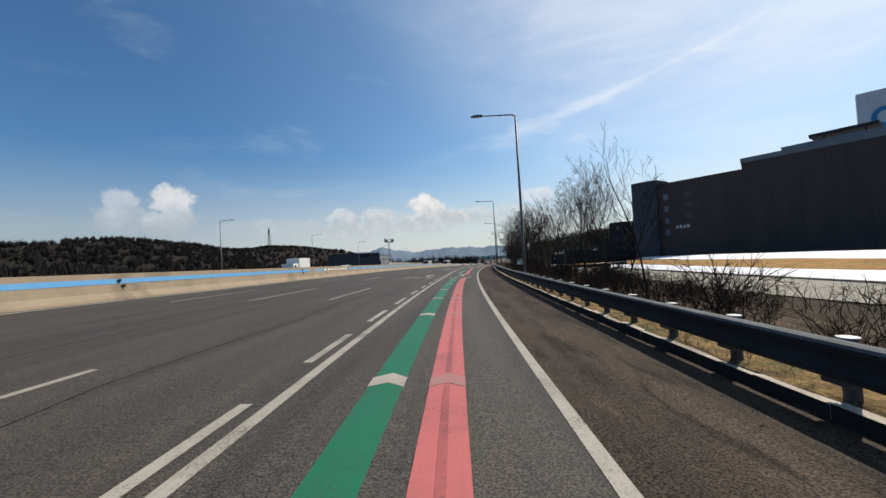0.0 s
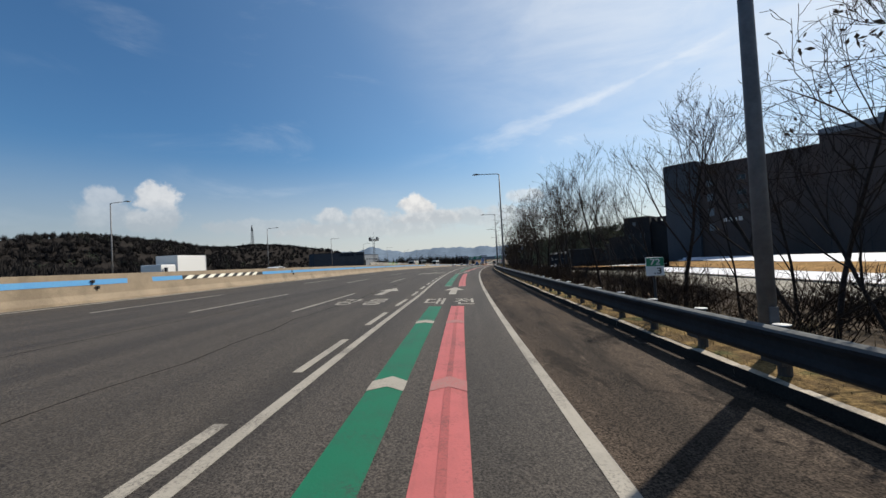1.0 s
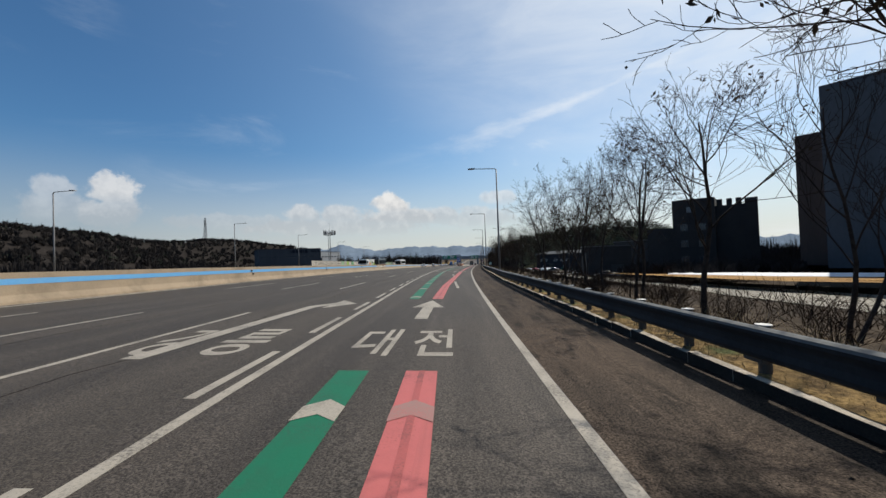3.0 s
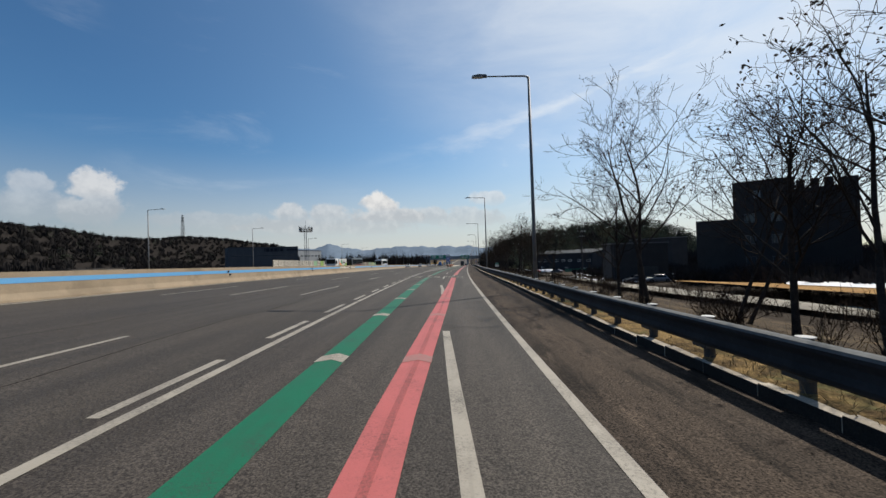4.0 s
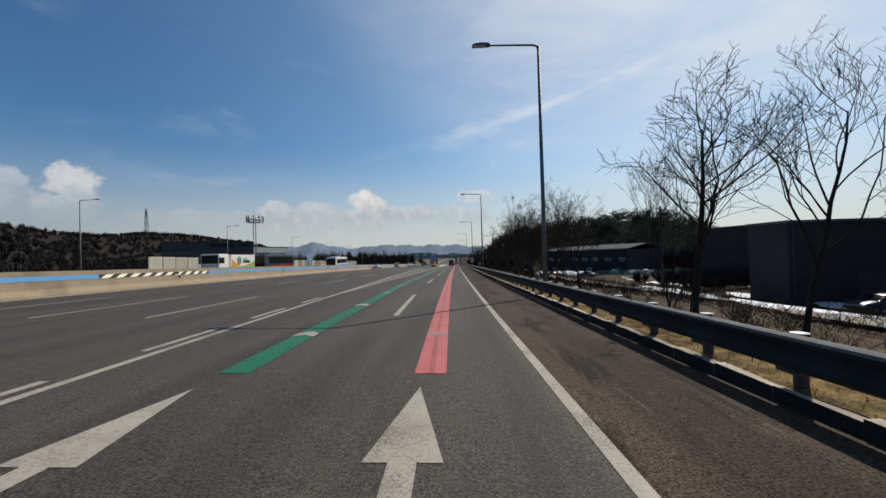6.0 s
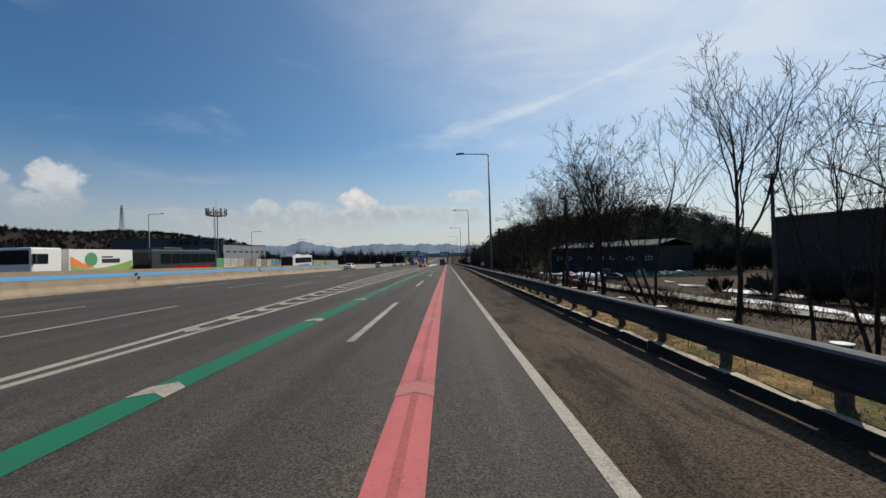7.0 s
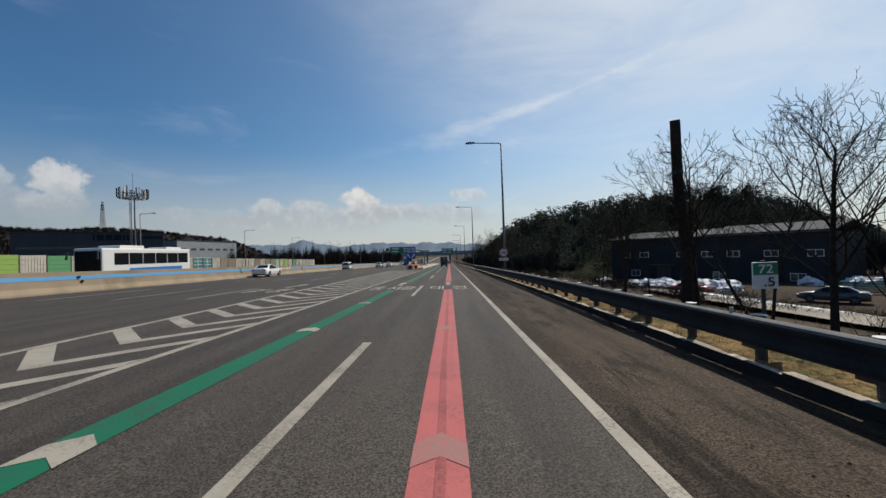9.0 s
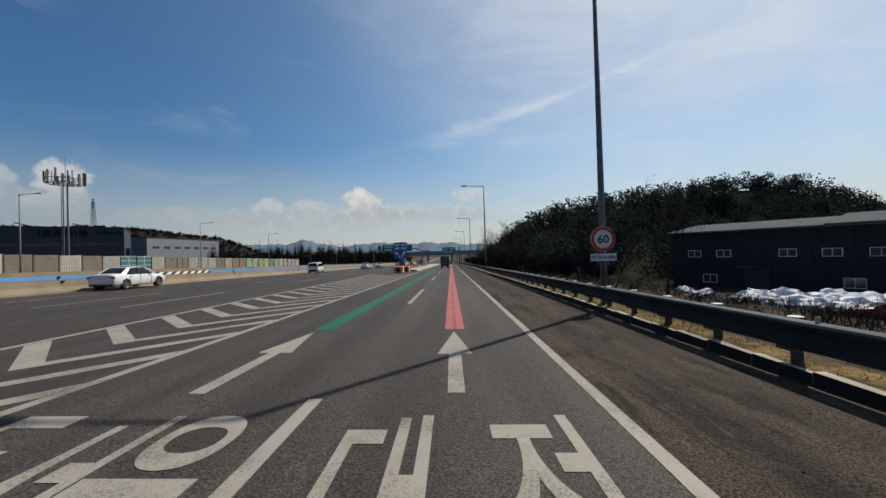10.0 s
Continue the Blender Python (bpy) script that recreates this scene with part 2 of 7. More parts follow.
M["red_worn"] = worn_paint("rubbed_red_paint", (0.335, 0.088, 0.084), (0.13, 0.055, 0.05), 0.52)
M["faded_paint"] = worn_paint("faded_paint", (0.25, 0.165, 0.145), (0.36, 0.11, 0.105), 0.56)
M["tar"] = plain("tar", (0.016, 0.015, 0.014), 1.0, spec=0.0)
M["concrete"] = material("barrier_concrete", (0.262, 0.203, 0.136), (0.222, 0.172, 0.116), 0.9, scale=0.7, fine=30, fine_amt=0.14, bump=0.25, third=(0.178, 0.136, 0.090), third_scale=0.35)
M["blue_paint"] = material("blue_stripe_paint", (0.075, 0.270, 0.520), (0.088, 0.284, 0.505), 0.6, scale=1.5, fine=20, fine_amt=0.08, bump=0.05)
M["dirty_foot"] = material("dirty_gutter", (0.225, 0.176, 0.124), (0.150, 0.124, 0.094), 0.95, scale=1.4, fine=18, fine_amt=0.3, bump=0.4)
M["kerb"] = material("kerb_concrete", (0.42, 0.37, 0.30), (0.31, 0.27, 0.215), 0.95, spec=0.1, scale=2.0, fine=40, fine_amt=0.2, bump=0.3, per_piece=0.16)
# rail beam: the shade on its face is put into this dark base
M["steel"] = material("shaded_galvanised_steel", (0.033, 0.036, 0.039), (0.025, 0.027, 0.030), 0.7, metal=0.0, scale=1.2, fine=14, fine_amt=0.10, bump=0.05, spec=0.08)
M["post_steel"] = material("weathered_steel", (0.050, 0.050, 0.050), (0.036, 0.037, 0.038), 0.65, metal=0.1, scale=3, fine=20, fine_amt=0.1, bump=0.05)
M["lamp_steel"] = material("lamp_pole_steel", (0.17, 0.172, 0.175), (0.12, 0.122, 0.125), 0.6, metal=0.3, scale=2, fine=14, fine_amt=0.08, bump=0.04)
M["grass"] = material("dry_verge", (0.21, 0.142, 0.062), (0.085, 0.058, 0.030), 1.0, scale=2.6, fine=22, fine_amt=0.45, bump=0.9, third=(0.076, 0.084, 0.036), third_scale=0.9, spec=0.05)
M["leaf_litter"] = material("leaf_litter", (0.078, 0.060, 0.042), (0.043, 0.034, 0.026), 1.0, scale=1.8, fine=14, fine_amt=0.5, bump=0.9, third=(0.125, 0.093, 0.058), third_scale=0.5, spec=0.05)
M["field"] = material("bare_field", (0.060, 0.046, 0.033), (0.038, 0.030, 0.023), 1.0, scale=0.05, fine=3.0, fine_amt=0.3, bump=0.5, third=(0.050, 0.041, 0.031), third_scale=0.025, spec=0.05)
M["lot"] = material("concrete_lot", (0.235, 0.212, 0.168), (0.165, 0.148, 0.118), 0.95, scale=0.3, fine=8, fine_amt=0.12, bump=0.1)
M["bank_grass"] = material("ochre_grass", (0.336, 0.204, 0.080), (0.240, 0.140, 0.060), 1.0, scale=0.8, fine=9, fine_amt=0.35, bump=0.8, spec=0.05)
M["snow"] = material("old_snow", (0.62, 0.63, 0.655), (0.50, 0.51, 0.535), 0.75, scale=0.7, fine=5, fine_amt=0.06, bump=0.5)
M["bark"] = material("grey_brown_bark", (0.050, 0.040, 0.034), (0.030, 0.025, 0.022), 0.95, scale=6, fine=40, fine_amt=0.3, bump=0.5, spec=0.05)
M["twig"] = plain("twig_bark", (0.032, 0.025, 0.020), 1.0, spec=0.0)
M["shrub"] = plain("shrub_stem", (0.044, 0.032, 0.024), 1.0, spec=0.0)
M["dead_leaf"] = plain("withered_leaf", (0.060, 0.045, 0.030), 0.95, spec=0.1)
M["dry_stalk"] = plain("dry_stalk", (0.25, 0.185, 0.095), 0.95, spec=0.1)
M["wood_far"] = material("bare_wood_far", (0.037, 0.033, 0.031), (0.031, 0.028, 0.027), 1.0, scale=0.12, fine=0.9, fine_amt=0.25, bump=0.0, spec=0.0)
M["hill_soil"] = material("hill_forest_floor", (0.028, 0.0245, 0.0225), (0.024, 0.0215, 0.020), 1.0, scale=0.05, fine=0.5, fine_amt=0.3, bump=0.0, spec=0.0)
M["pine"] = material("pine_needles", (0.066, 0.074, 0.052), (0.048, 0.057, 0.039), 0.95, scale=0.4, fine=2.0, fine_amt=0.4, bump=0.0, spec=0.05)
# the far range's haze is painted in as a blue base colour
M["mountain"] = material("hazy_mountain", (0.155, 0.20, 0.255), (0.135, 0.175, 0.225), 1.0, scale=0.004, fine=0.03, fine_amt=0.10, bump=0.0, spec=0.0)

# sunlit look of the beam's top edge put into a paler zinc colour
M["zinc"] = material("lit_zinc_tone", (0.125, 0.13, 0.13), (0.095, 0.10, 0.10), 0.8, spec=0.1, metal=0.0, scale=2, fine=14, fine_amt=0.1, bump=0.03)
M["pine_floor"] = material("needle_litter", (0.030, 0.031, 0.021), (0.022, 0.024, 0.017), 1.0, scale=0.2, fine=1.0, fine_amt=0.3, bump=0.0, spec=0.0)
# road-side kerb face: its shade is put into this near-black colour
M["kerb_face"] = material("shaded_kerb_face", (0.034, 0.030, 0.026), (0.024, 0.022, 0.020), 0.95, scale=2.0, fine=40, fine_amt=0.25, bump=0.3, spec=0.1)

# ---------------------------------------------------------------- the road's line
# s: metres along the exit lane's outer edge line, l: metres to its right
S_HEAD = np.arange(-20.0, 421.0, 40.0)
HEAD = np.radians([0.44, -3.36, -6.6, -8.92, -10.26, -10.96, -10.88, -10.87, -10.88, -10.88, -10.88, -10.88])
S_GRADE = np.array([-20.0, 60.0, 140.0, 220.0, 300.0, 620.0, 800.0])
GRADE = np.array([-0.005, -0.0115, -0.0193, -0.0218, -0.0225, -0.0200, 0.0])
S_BANK, BANK = np.array([-20.0, 60.0, 140.0, 220.0, 300.0]), np.array([0.0487, 0.0334, 0.0227, 0.0171, 0.0135])
S_WIDE = np.array([-20.0, 40.0, 80.0, 120.0, 160.0, 200.0, 260.0, 320.0, 420.0])
WIDE = np.array([3.36, 3.26, 4.45, 6.14, 7.73, 9.88, 11.94, 13.6, 15.0])
_S = np.arange(-400.0, 3000.0, 2.0)


def _smooth(v):
    return np.convolve(np.pad(v, 10, "edge"), np.ones(21) / 21, "valid")


_H, _G = _smooth(np.interp(_S, S_HEAD, HEAD)), _smooth(np.interp(_S, S_GRADE, GRADE))
_X, _Y, _Z = np.cumsum(-np.sin(_H)) * 2.0, np.cumsum(np.cos(_H)) * 2.0, np.cumsum(_G) * 2.0
_o = int(400 / 2)
_X, _Y, _Z = _X - _X[_o], _Y - _Y[_o], _Z - _Z[_o]
LANE = 3.6


def wide(s):
    return float(np.interp(s, S_WIDE, WIDE))


def heading(s):
    return float(np.interp(s, _S, _H))


def W(s, l, z=0.0):
    """A place in the world from the road's own coordinates; z is the height over the road's surface."""
    h = heading(s)
    k = float(np.interp(s, S_BANK, BANK))
    cl = min(max(l, -wide(s) - 16.0), 5.0)
    return Vector((float(np.interp(s, _S, _X)) + math.cos(h) * l, float(np.interp(s, _S, _Y)) + math.sin(h) * l,
                   float(np.interp(s, _S, _Z)) - k * cl + z))


def at(s, l, z=0.0, turn=0.0):
    """A pose that stands upright on the road and faces along it."""
    p = W(s, l, z)
    return pose(p.x, p.y, p.z, 0, 0, math.degrees(heading(s)) + turn)


# ---------------------------------------------------------------- building helpers


def link_bm(name, bm, mat, parent=None, smooth=False):
    me = bpy.data.meshes.new(name)
    bm.to_mesh(me)
    bm.free()
    if smooth:
        for p in me.polygons:
            p.use_smooth = True
    for x in (mat if isinstance(mat, (list, tuple)) else (mat,)):
        me.materials.append(x)
    ob = new(name, me)
    if parent is not None:
        ob.parent = parent
    return ob


def part(name, bm, mat, parent, label="", smooth=False):
    """One mesh under a thing or under a part."""
    ob = link_bm(name, bm, mat, parent, smooth)
    if label:
        ob["label"] = label
    return ob


def thing(name, m, label, category, group=""):
    ob = new(name)
    ob.matrix_world = m
    ob.empty_display_size = 0.3
    return tagged(ob, label, category, group)


def box(bm, x0, x1, y0, y1, z0, z1, bevel=0.0, m=None):
    v = bmesh.ops.create_cube(bm, size=1.0)["verts"]
    for p in v:
        p.co = Vector((x0 + (p.co.x + 0.5) * (x1 - x0), y0 + (p.co.y + 0.5) * (y1 - y0), z0 + (p.co.z + 0.5) * (z1 - z0)))
    if bevel:
        es = {e for p in v for e in p.link_edges}
        r = bmesh.ops.bevel(bm, geom=list(es), offset=bevel, segments=2, affect="EDGES", profile=0.5)
        v = list({p for f in r["faces"] for p in f.verts} | {p for p in v if p.is_valid})
    if m is not None:
        for p in v:
            p.co = m @ p.co
    return bm


def boxes(*specs, bevel=0.0):
    bm = bmesh.new()
    for q in specs:
        box(bm, *q, bevel=bevel)
    return bm


def tube(bm, path, radii, sides=8, cap=True):
    """A tapered tube along a list of points."""
    rings = []
    n = len(path)
    for i, p in enumerate(path):
        d = (Vector(path[min(i + 1, n - 1)]) - Vector(path[max(i - 1, 0)])).normalized()
        a = d.cross(Vector((0.31, 0.57, 0.76)) if abs(d.z) > 0.8 else Vector((0, 0, 1))).normalized()
        b = d.cross(a)
        r = radii[i] if isinstance(radii, (list, tuple)) else radii
        rings.append([bm.verts.new(Vector(p) + (a * math.cos(k * math.tau / sides) + b * math.sin(k * math.tau / sides)) * r) for k in range(sides)])
    for r0, r1 in zip(rings, rings[1:]):
        for k in range(sides):
            bm.faces.new((r0[k], r0[(k + 1) % sides], r1[(k + 1) % sides], r1[k]))
    if cap:
        bm.faces.new(rings[0][::-1])
        bm.faces.new(rings[-1])
    return bm


def prism(bm, outline, y0, y1, axis="y"):
    """A closed outline of (a, b) drawn out along one axis."""
    def place(a, b, c):
        return (a, c, b) if axis == "y" else ((c, a, b) if axis == "x" else (a, b, c))
    lo, hi = [bm.verts.new(place(a, b, y0)) for a, b in outline], [bm.verts.new(place(a, b, y1)) for a, b in outline]
    n = len(outline)
    for i in range(n):
        bm.faces.new((lo[i], lo[(i + 1) % n], hi[(i + 1) % n], hi[i]))
    bm.faces.new(lo[::-1])
    bm.faces.new(hi)
    bmesh.ops.recalc_face_normals(bm, faces=bm.faces[:])
    return bm


def sweep(name, s_list, section, mat, parent=None, closed=False, lateral=None):
    """A cross-section of (l, z) drawn along the road, with uv (l, s)."""
    bm = bmesh.new()
    uv = bm.loops.layers.uv.new("UVMap")
    rows = []
    for s in s_list:
        off = lateral(s) if lateral else 0.0
        sec = section(s) if callable(section) else section
        rows.append([(bm.verts.new(W(s, l + off, z)), l + off, s) for l, z in sec])
    n = len(rows[0])
    for r0, r1 in zip(rows, rows[1:]):
        for k in range(n if closed else n - 1):
            q = (r0[k], r0[(k + 1) % n], r1[(k + 1) % n], r1[k])
            f = bm.faces.new([c[0] for c in q])
            for lp, c in zip(f.loops, q):
                lp[uv].uv = (c[1], c[2])
    if closed:
        bm.faces.new([c[0] for c in rows[0]])
        bm.faces.new([c[0] for c in rows[-1]][::-1])
    bmesh.ops.recalc_face_normals(bm, faces=bm.faces[:])
    if not closed:
        up = sum((f.normal.z for f in bm.faces))
        if up < 0:
            bmesh.ops.reverse_faces(bm, faces=bm.faces[:])
    return link_bm(name, bm, mat, parent)


S_ROAD = list(np.arange(-60, 360, 4.0)) + list(np.arange(360, 1400, 20.0))



def rail_l(s):
    """The kerb's road-side face, measured from the edge line; beam and posts stand just behind it."""
    return float(np.interp(s, [8, 50, 72, 95, 112, 155, 197, 217, 240], [2.565, 2.635, 2.50, 2.26, 2.485, 2.44, 2.64, 2.89, 2.92]))


# ---------------------------------------------------------------- ground, road
road = tagged(new("road"), "grey worn asphalt expressway with painted lanes", "road", kind="structure")
sweep("exit_lane_surface", S_ROAD, lambda s: [(-wide(s) - 0.3, 0), (-wide(s) * 0.5, 0), (0.09, 0)], M["asphalt"], road)
sweep("main_lane_surface", S_ROAD, lambda s: [(-wide(s) - 15.0, 0.0), (-wide(s) - 10.0, 0.0), (-wide(s) - 5.0, 0.0), (-wide(s) - 0.3, 0.0)], M["asphalt_old"], road)
sweep("shoulder_surface", S_ROAD, lambda s: [(0.09, 0.0), (1.3, 0.0), (rail_l(s) + 0.02, 0.0)], M["shoulder"], road)
tagged(sweep("road", S_ROAD, lambda s: [(-wide(s) - 33.0, 0), (-wide(s) - 24.0, 0), (-wide(s) - 15.75, 0)], M["asphalt_old"]), "opposite carriageway of grey asphalt behind the median", "road", kind="structure")


def ground_z(x, y):
    """Height of the open land: follows the road's fall, a little lower than it."""
    s = np.interp(y, _Y, _S)
    dx = x - np.interp(y, _Y, _X)
    drop = np.interp(s, [70, 150, 420, 600], [0.25, 2.2, 2.2, 0.3])
    return np.interp(s, _S, _Z) - 1.05 + 0.55 * np.clip((-dx - 40) / 30, 0, 1) - drop * np.clip((dx - 12) / 16, 0, 1)


def axis_steps(near, step, far, count):
    a = np.arange(0, near, step)
    b = near + (far - near) * (np.linspace(0, 1, count) ** 2.2)
    p = np.concatenate([a, b])
    return np.concatenate([-p[:0:-1], p])


def sheet(name, xs, ys, zf, mat):
    xx, yy = np.meshgrid(xs, ys)
    zz = zf(xx, yy)
    n, k = len(ys), len(xs)
    idx = np.arange(n * k).reshape(n, k)
    faces = np.stack([idx[:-1, :-1], idx[:-1, 1:], idx[1:, 1:], idx[1:, :-1]], -1).reshape(-1, 4)
    me = bpy.data.meshes.new(name)
    me.from_pydata(np.stack([xx, yy, zz], -1).reshape(-1, 3).tolist(), [], faces.tolist())
    me.materials.append(mat)
    for p in me.polygons:
        p.use_smooth = True
    return new(name, me)


tagged(sheet("ground", axis_steps(260, 10, 4200, 24), axis_steps(420, 10, 4200, 24), ground_z, M["field"]), "brown winter ground of bare fields", "ground", kind="structure")
# verges
tagged(sweep("verge", S_ROAD, lambda s: [(rail_l(s) + 0.15, 0.10), (3.4, 0.14 + 0.05 * math.sin(s)), (4.2, 0.06), (6.5, -0.25), (9.5, -0.65), (12.0, -1.0), (13.6, -1.5)], M["leaf_litter"]), "dark roadside verge of leaf litter and dry weeds", "verge", kind="structure")
tagged(sweep("verge", S_ROAD, lambda s: [(-wide(s) - 75.0, -0.9), (-wide(s) - 58.0, -0.1), (-wide(s) - 40.0, 0.1), (-wide(s) - 33.0, 0.0)], M["grass"]), "dry grass verge beyond the opposite carriageway", "verge", kind="structure")

# ---------------------------------------------------------------- median barrier


def barrier_lat(s):
    return -wide(s) - 14.75


BARRIER = [(0.28, 0.0), (0.26, 0.10), (0.08, 0.36), (0.02, 0.72), (-0.04, 1.27), (-0.22, 1.27), (-0.28, 0.72), (-0.34, 0.36), (-0.52, 0.10), (-0.54, 0.0)]
median = tagged(new("median_barrier"), "tan concrete median barrier with a blue painted band", "barrier", kind="structure")
sweep("concrete_body", S_ROAD, BARRIER, M["concrete"], median, closed=True, lateral=barrier_lat)
sweep("gutter_dirt", S_ROAD, lambda s: [(-0.005 + 0.28, 0.012), (0.62 + 0.12 * math.sin(s * 0.31) + 0.08 * math.sin(s * 0.83), 0.006)], M["dirty_foot"], median, lateral=barrier_lat)
ZEBRA = ((43.5, 52.6), (151.3, 162.0), (245.0, 253.6))


def blue_runs():
    s, runs = -60.0, []
    for a, b in ZEBRA:
        runs.append((s, a))
        s = b
    runs.append((s, 900.0))
    return runs


for a, b in blue_runs():
    n = max(2, int((b - a) / 4) + 1)
    sweep("blue_band", list(np.linspace(a, b, n)), [(0.016, 0.78), (-0.010, 1.02), (-0.003, 1.02), (0.023, 0.78)], M["blue_paint"], median, closed=True, lateral=barrier_lat)
M["zebra_white"] = plain("reflective_white", (0.78, 0.74, 0.62), 0.55)
M["zebra_black"] = plain("reflective_black", (0.02, 0.02, 0.02), 0.6)
for a, b in ZEBRA:
    sweep("hazard_board", list(np.linspace(a, b, 5)), [(0.016, 0.78), (-0.010, 1.02), (0.000, 1.02), (0.026, 0.78)], M["zebra_black"], median, closed=True, lateral=barrier_lat)
    s = a + 0.1
    while s < b - 1.0:
        bm = bmesh.new()
        q = [W(x, barrier_lat(x) + l, z) for x, l, z in ((s, 0.031, 0.785), (s + 0.55, 0.031, 0.785), (s + 0.98, 0.005, 1.015), (s + 0.43, 0.005, 1.015))]
        bm.faces.new([bm.verts.new(p) for p in q])
        part("hazard_stripe", bm, M["zebra_white"], median)
        s += 1.05

bm = box(bmesh.new(), -0.02, 0.10, -0.05, 0.05, -0.07, 0.07, 0.015)
box(bm, 0.02, 0.07, -0.13, -0.05, 0.0, 0.05, 0.01)
reflector_me = bpy.data.meshes.new("reflector")
bm.to_mesh(reflector_me), bm.free()
reflector_me.materials.append(M["zebra_black"])
for k in range(-1, 15):
    q = -2.0 + 20.0 * k
    for z, l in ((0.93, 0.0), (0.66, 0.03)):
        ob = new("reflector", reflector_me)
        ob.parent = median
        ob.matrix_basis = at(q + 0.2 * (z < 0.7), barrier_lat(q) + l, z)

# ---------------------------------------------------------------- road paint
PAINT = 0.006


def painted(name, s_list, l_of, width, mat, z=PAINT):
    return sweep(name, s_list, lambda s: [(l_of(s) - width / 2, z), (l_of(s) + width / 2, z)], mat, road)


def rail_s(a, b, step=3.0):
    return list(np.linspace(a, b, max(2, int((b - a) / step) + 1)))


painted("edge_line", rail_s(-60, 700), lambda s: 0.0, 0.16, M["white_paint"])
painted("lane_line", rail_s(-60, 150), lambda s: -wide(s), 0.16, M["white_paint"])
painted("gore_line", rail_s(150, 268), lambda s: -wide(s), 0.20, M["white_paint"])
painted("gore_line", rail_s(150, 700), lambda s: -float(np.interp(s, [150, 158, 185, 225, 280, 700], [7.25, 7.2, 6.85, 6.75, 6.7, 6.7])), 0.18, M["white_paint"])
painted("edge_line", rail_s(-60, 700), lambda s: -wide(s) - 13.85, 0.24, M["white_paint"])
s = -19.0
while s < 148:
    painted("lane_dash", rail_s(s, s + 2.4), lambda q: -wide(q) - 0.33, 0.15, M["white_paint"])
    s += 4.2
for k in (1, 2, 3):
    s = 16.4 - 17.75 * 3
    while s < 520:
        painted("lane_dash", rail_s(s, s + 7.2), lambda q: -wide(q) - LANE * k, 0.14, M["white_paint"])
        painted("lane_dash", rail_s(s + 3, s + 10.2), lambda q: -wide(q) - 17.0 - LANE * k, 0.14, M["white_paint"])
        s += 17.75


def split_l(s):
    return float(np.interp(s, [85, 96, 107, 110.5, 113.6, 130, 150, 200, 217], [-1.1, -1.6, -2.05, -2.14, -2.44, -2.85, -3.25, -3.25, -3.40]))


for k in range(-4, 22):
    s = 158.8 + 17.75 * k
    painted("lane_dash", rail_s(s, s + 7.5), split_l, 0.17, M["white_paint"])
# green and red guide bands
green_l = lambda s: float(np.interp(s, [40, 62, 81, 92, 122, 154, 190, 226, 260, 330, 420], [-2.13, -2.55, -3.08, -3.42, -4.38, -4.95, -5.1, -4.85, -4.75, -4.9, -5.0]))
red_l = lambda s: float(np.interp(s, [46, 70, 81, 90, 100, 111, 154, 226], [-1.32, -1.75, -2.08, -2.06, -1.84, -1.70, -1.66, -1.68]))
for a, b in ((-60, 35.4), (46.1, 70.4), (81.2, 126.6), (135.0, 215.8), (224.2, 420)):
    painted("green_guide_band", rail_s(a, b), green_l, 0.46, M["green_paint"])
    painted("red_guide_band", rail_s(a, b), red_l, 0.47, M["red_paint"])
    painted("band_seam", rail_s(a, b), lambda q: red_l(q) + 0.012 * math.sin(q * 0.9), 0.085, M["red_worn"], PAINT + 0.004)
# pale chevron heads painted across the bands
for s in [-6.1, -0.3, 5.4, 11.8, 16.8, 21.8, 26.8, 32.0] + [46.6 + 5.6 * k for k in range(5)] + [82.2 + 5.33 * k for k in range(9)] + [138.2 + 5.93 * k for k in range(13)]:
    for l_of in (green_l, red_l):
        bm = bmesh.new()
        n = 0.24
        vs = [bm.verts.new(W(s + q, l_of(s) + d, PAINT + 0.005)) for q, d in ((-0.42, -n), (-0.02, -n), (0.20, 0), (-0.02, n), (-0.42, n), (-0.24, 0))]
        bm.faces.new((vs[0], vs[1], vs[2], vs[5]))
        bm.faces.new((vs[5], vs[2], vs[3], vs[4]))
        bmesh.ops.recalc_face_normals(bm, faces=bm.faces[:])
        part("band_chevron", bm, M["white_paint"] if l_of is green_l else M["faded_paint"], road)


def arrow(s0, s1, l, head=0.57, shaft=0.19, head_len=2.4):
    bm = bmesh.new()
    pts = [(s0, -shaft), (s0, shaft), (s1 - head_len, shaft), (s1 - head_len, head), (s1, 0), (s1 - head_len, -head), (s1 - head_len, -shaft)]
    vs = [bm.verts.new(W(q, l + d, PAINT)) for q, d in pts]
    bm.faces.new((vs[0], vs[1], vs[2], vs[6]))
    bm.faces.new((vs[3], vs[4], vs[5]))
    part("road_arrow", bm, M["white_paint"], road)


arrow(40.3, 45.4, -1.70), arrow(40.2, 45.2, -5.40)
arrow(75.5, 80.6, -2.25), arrow(130.2, 134.4, -1.78, 0.34, 0.12, 1.9), arrow(130.2, 134.3, -4.74, 0.34, 0.12, 1.9)
arrow(219.75, 223.9, -1.70, 0.31, 0.11, 2.15), arrow(219.75, 223.9, -5.0, 0.31, 0.11, 2.0), arrow(219.0, 223.6, -12.4, 0.34, 0.13, 2.0)
# bent arrow in the next lane
bm = bmesh.new()
for q in (((71.0, -6.95), (71.0, -6.58), (78.2, -6.32), (78.6, -6.68)), ((78.6, -6.68), (78.2, -6.32), (79.0, -6.0), (79.8, -6.0)), ((78.0, -6.02), (79.45, -5.15), (80.7, -6.02))):
    bm.faces.new([bm.verts.new(W(a, b, PAINT)) for a, b in q])
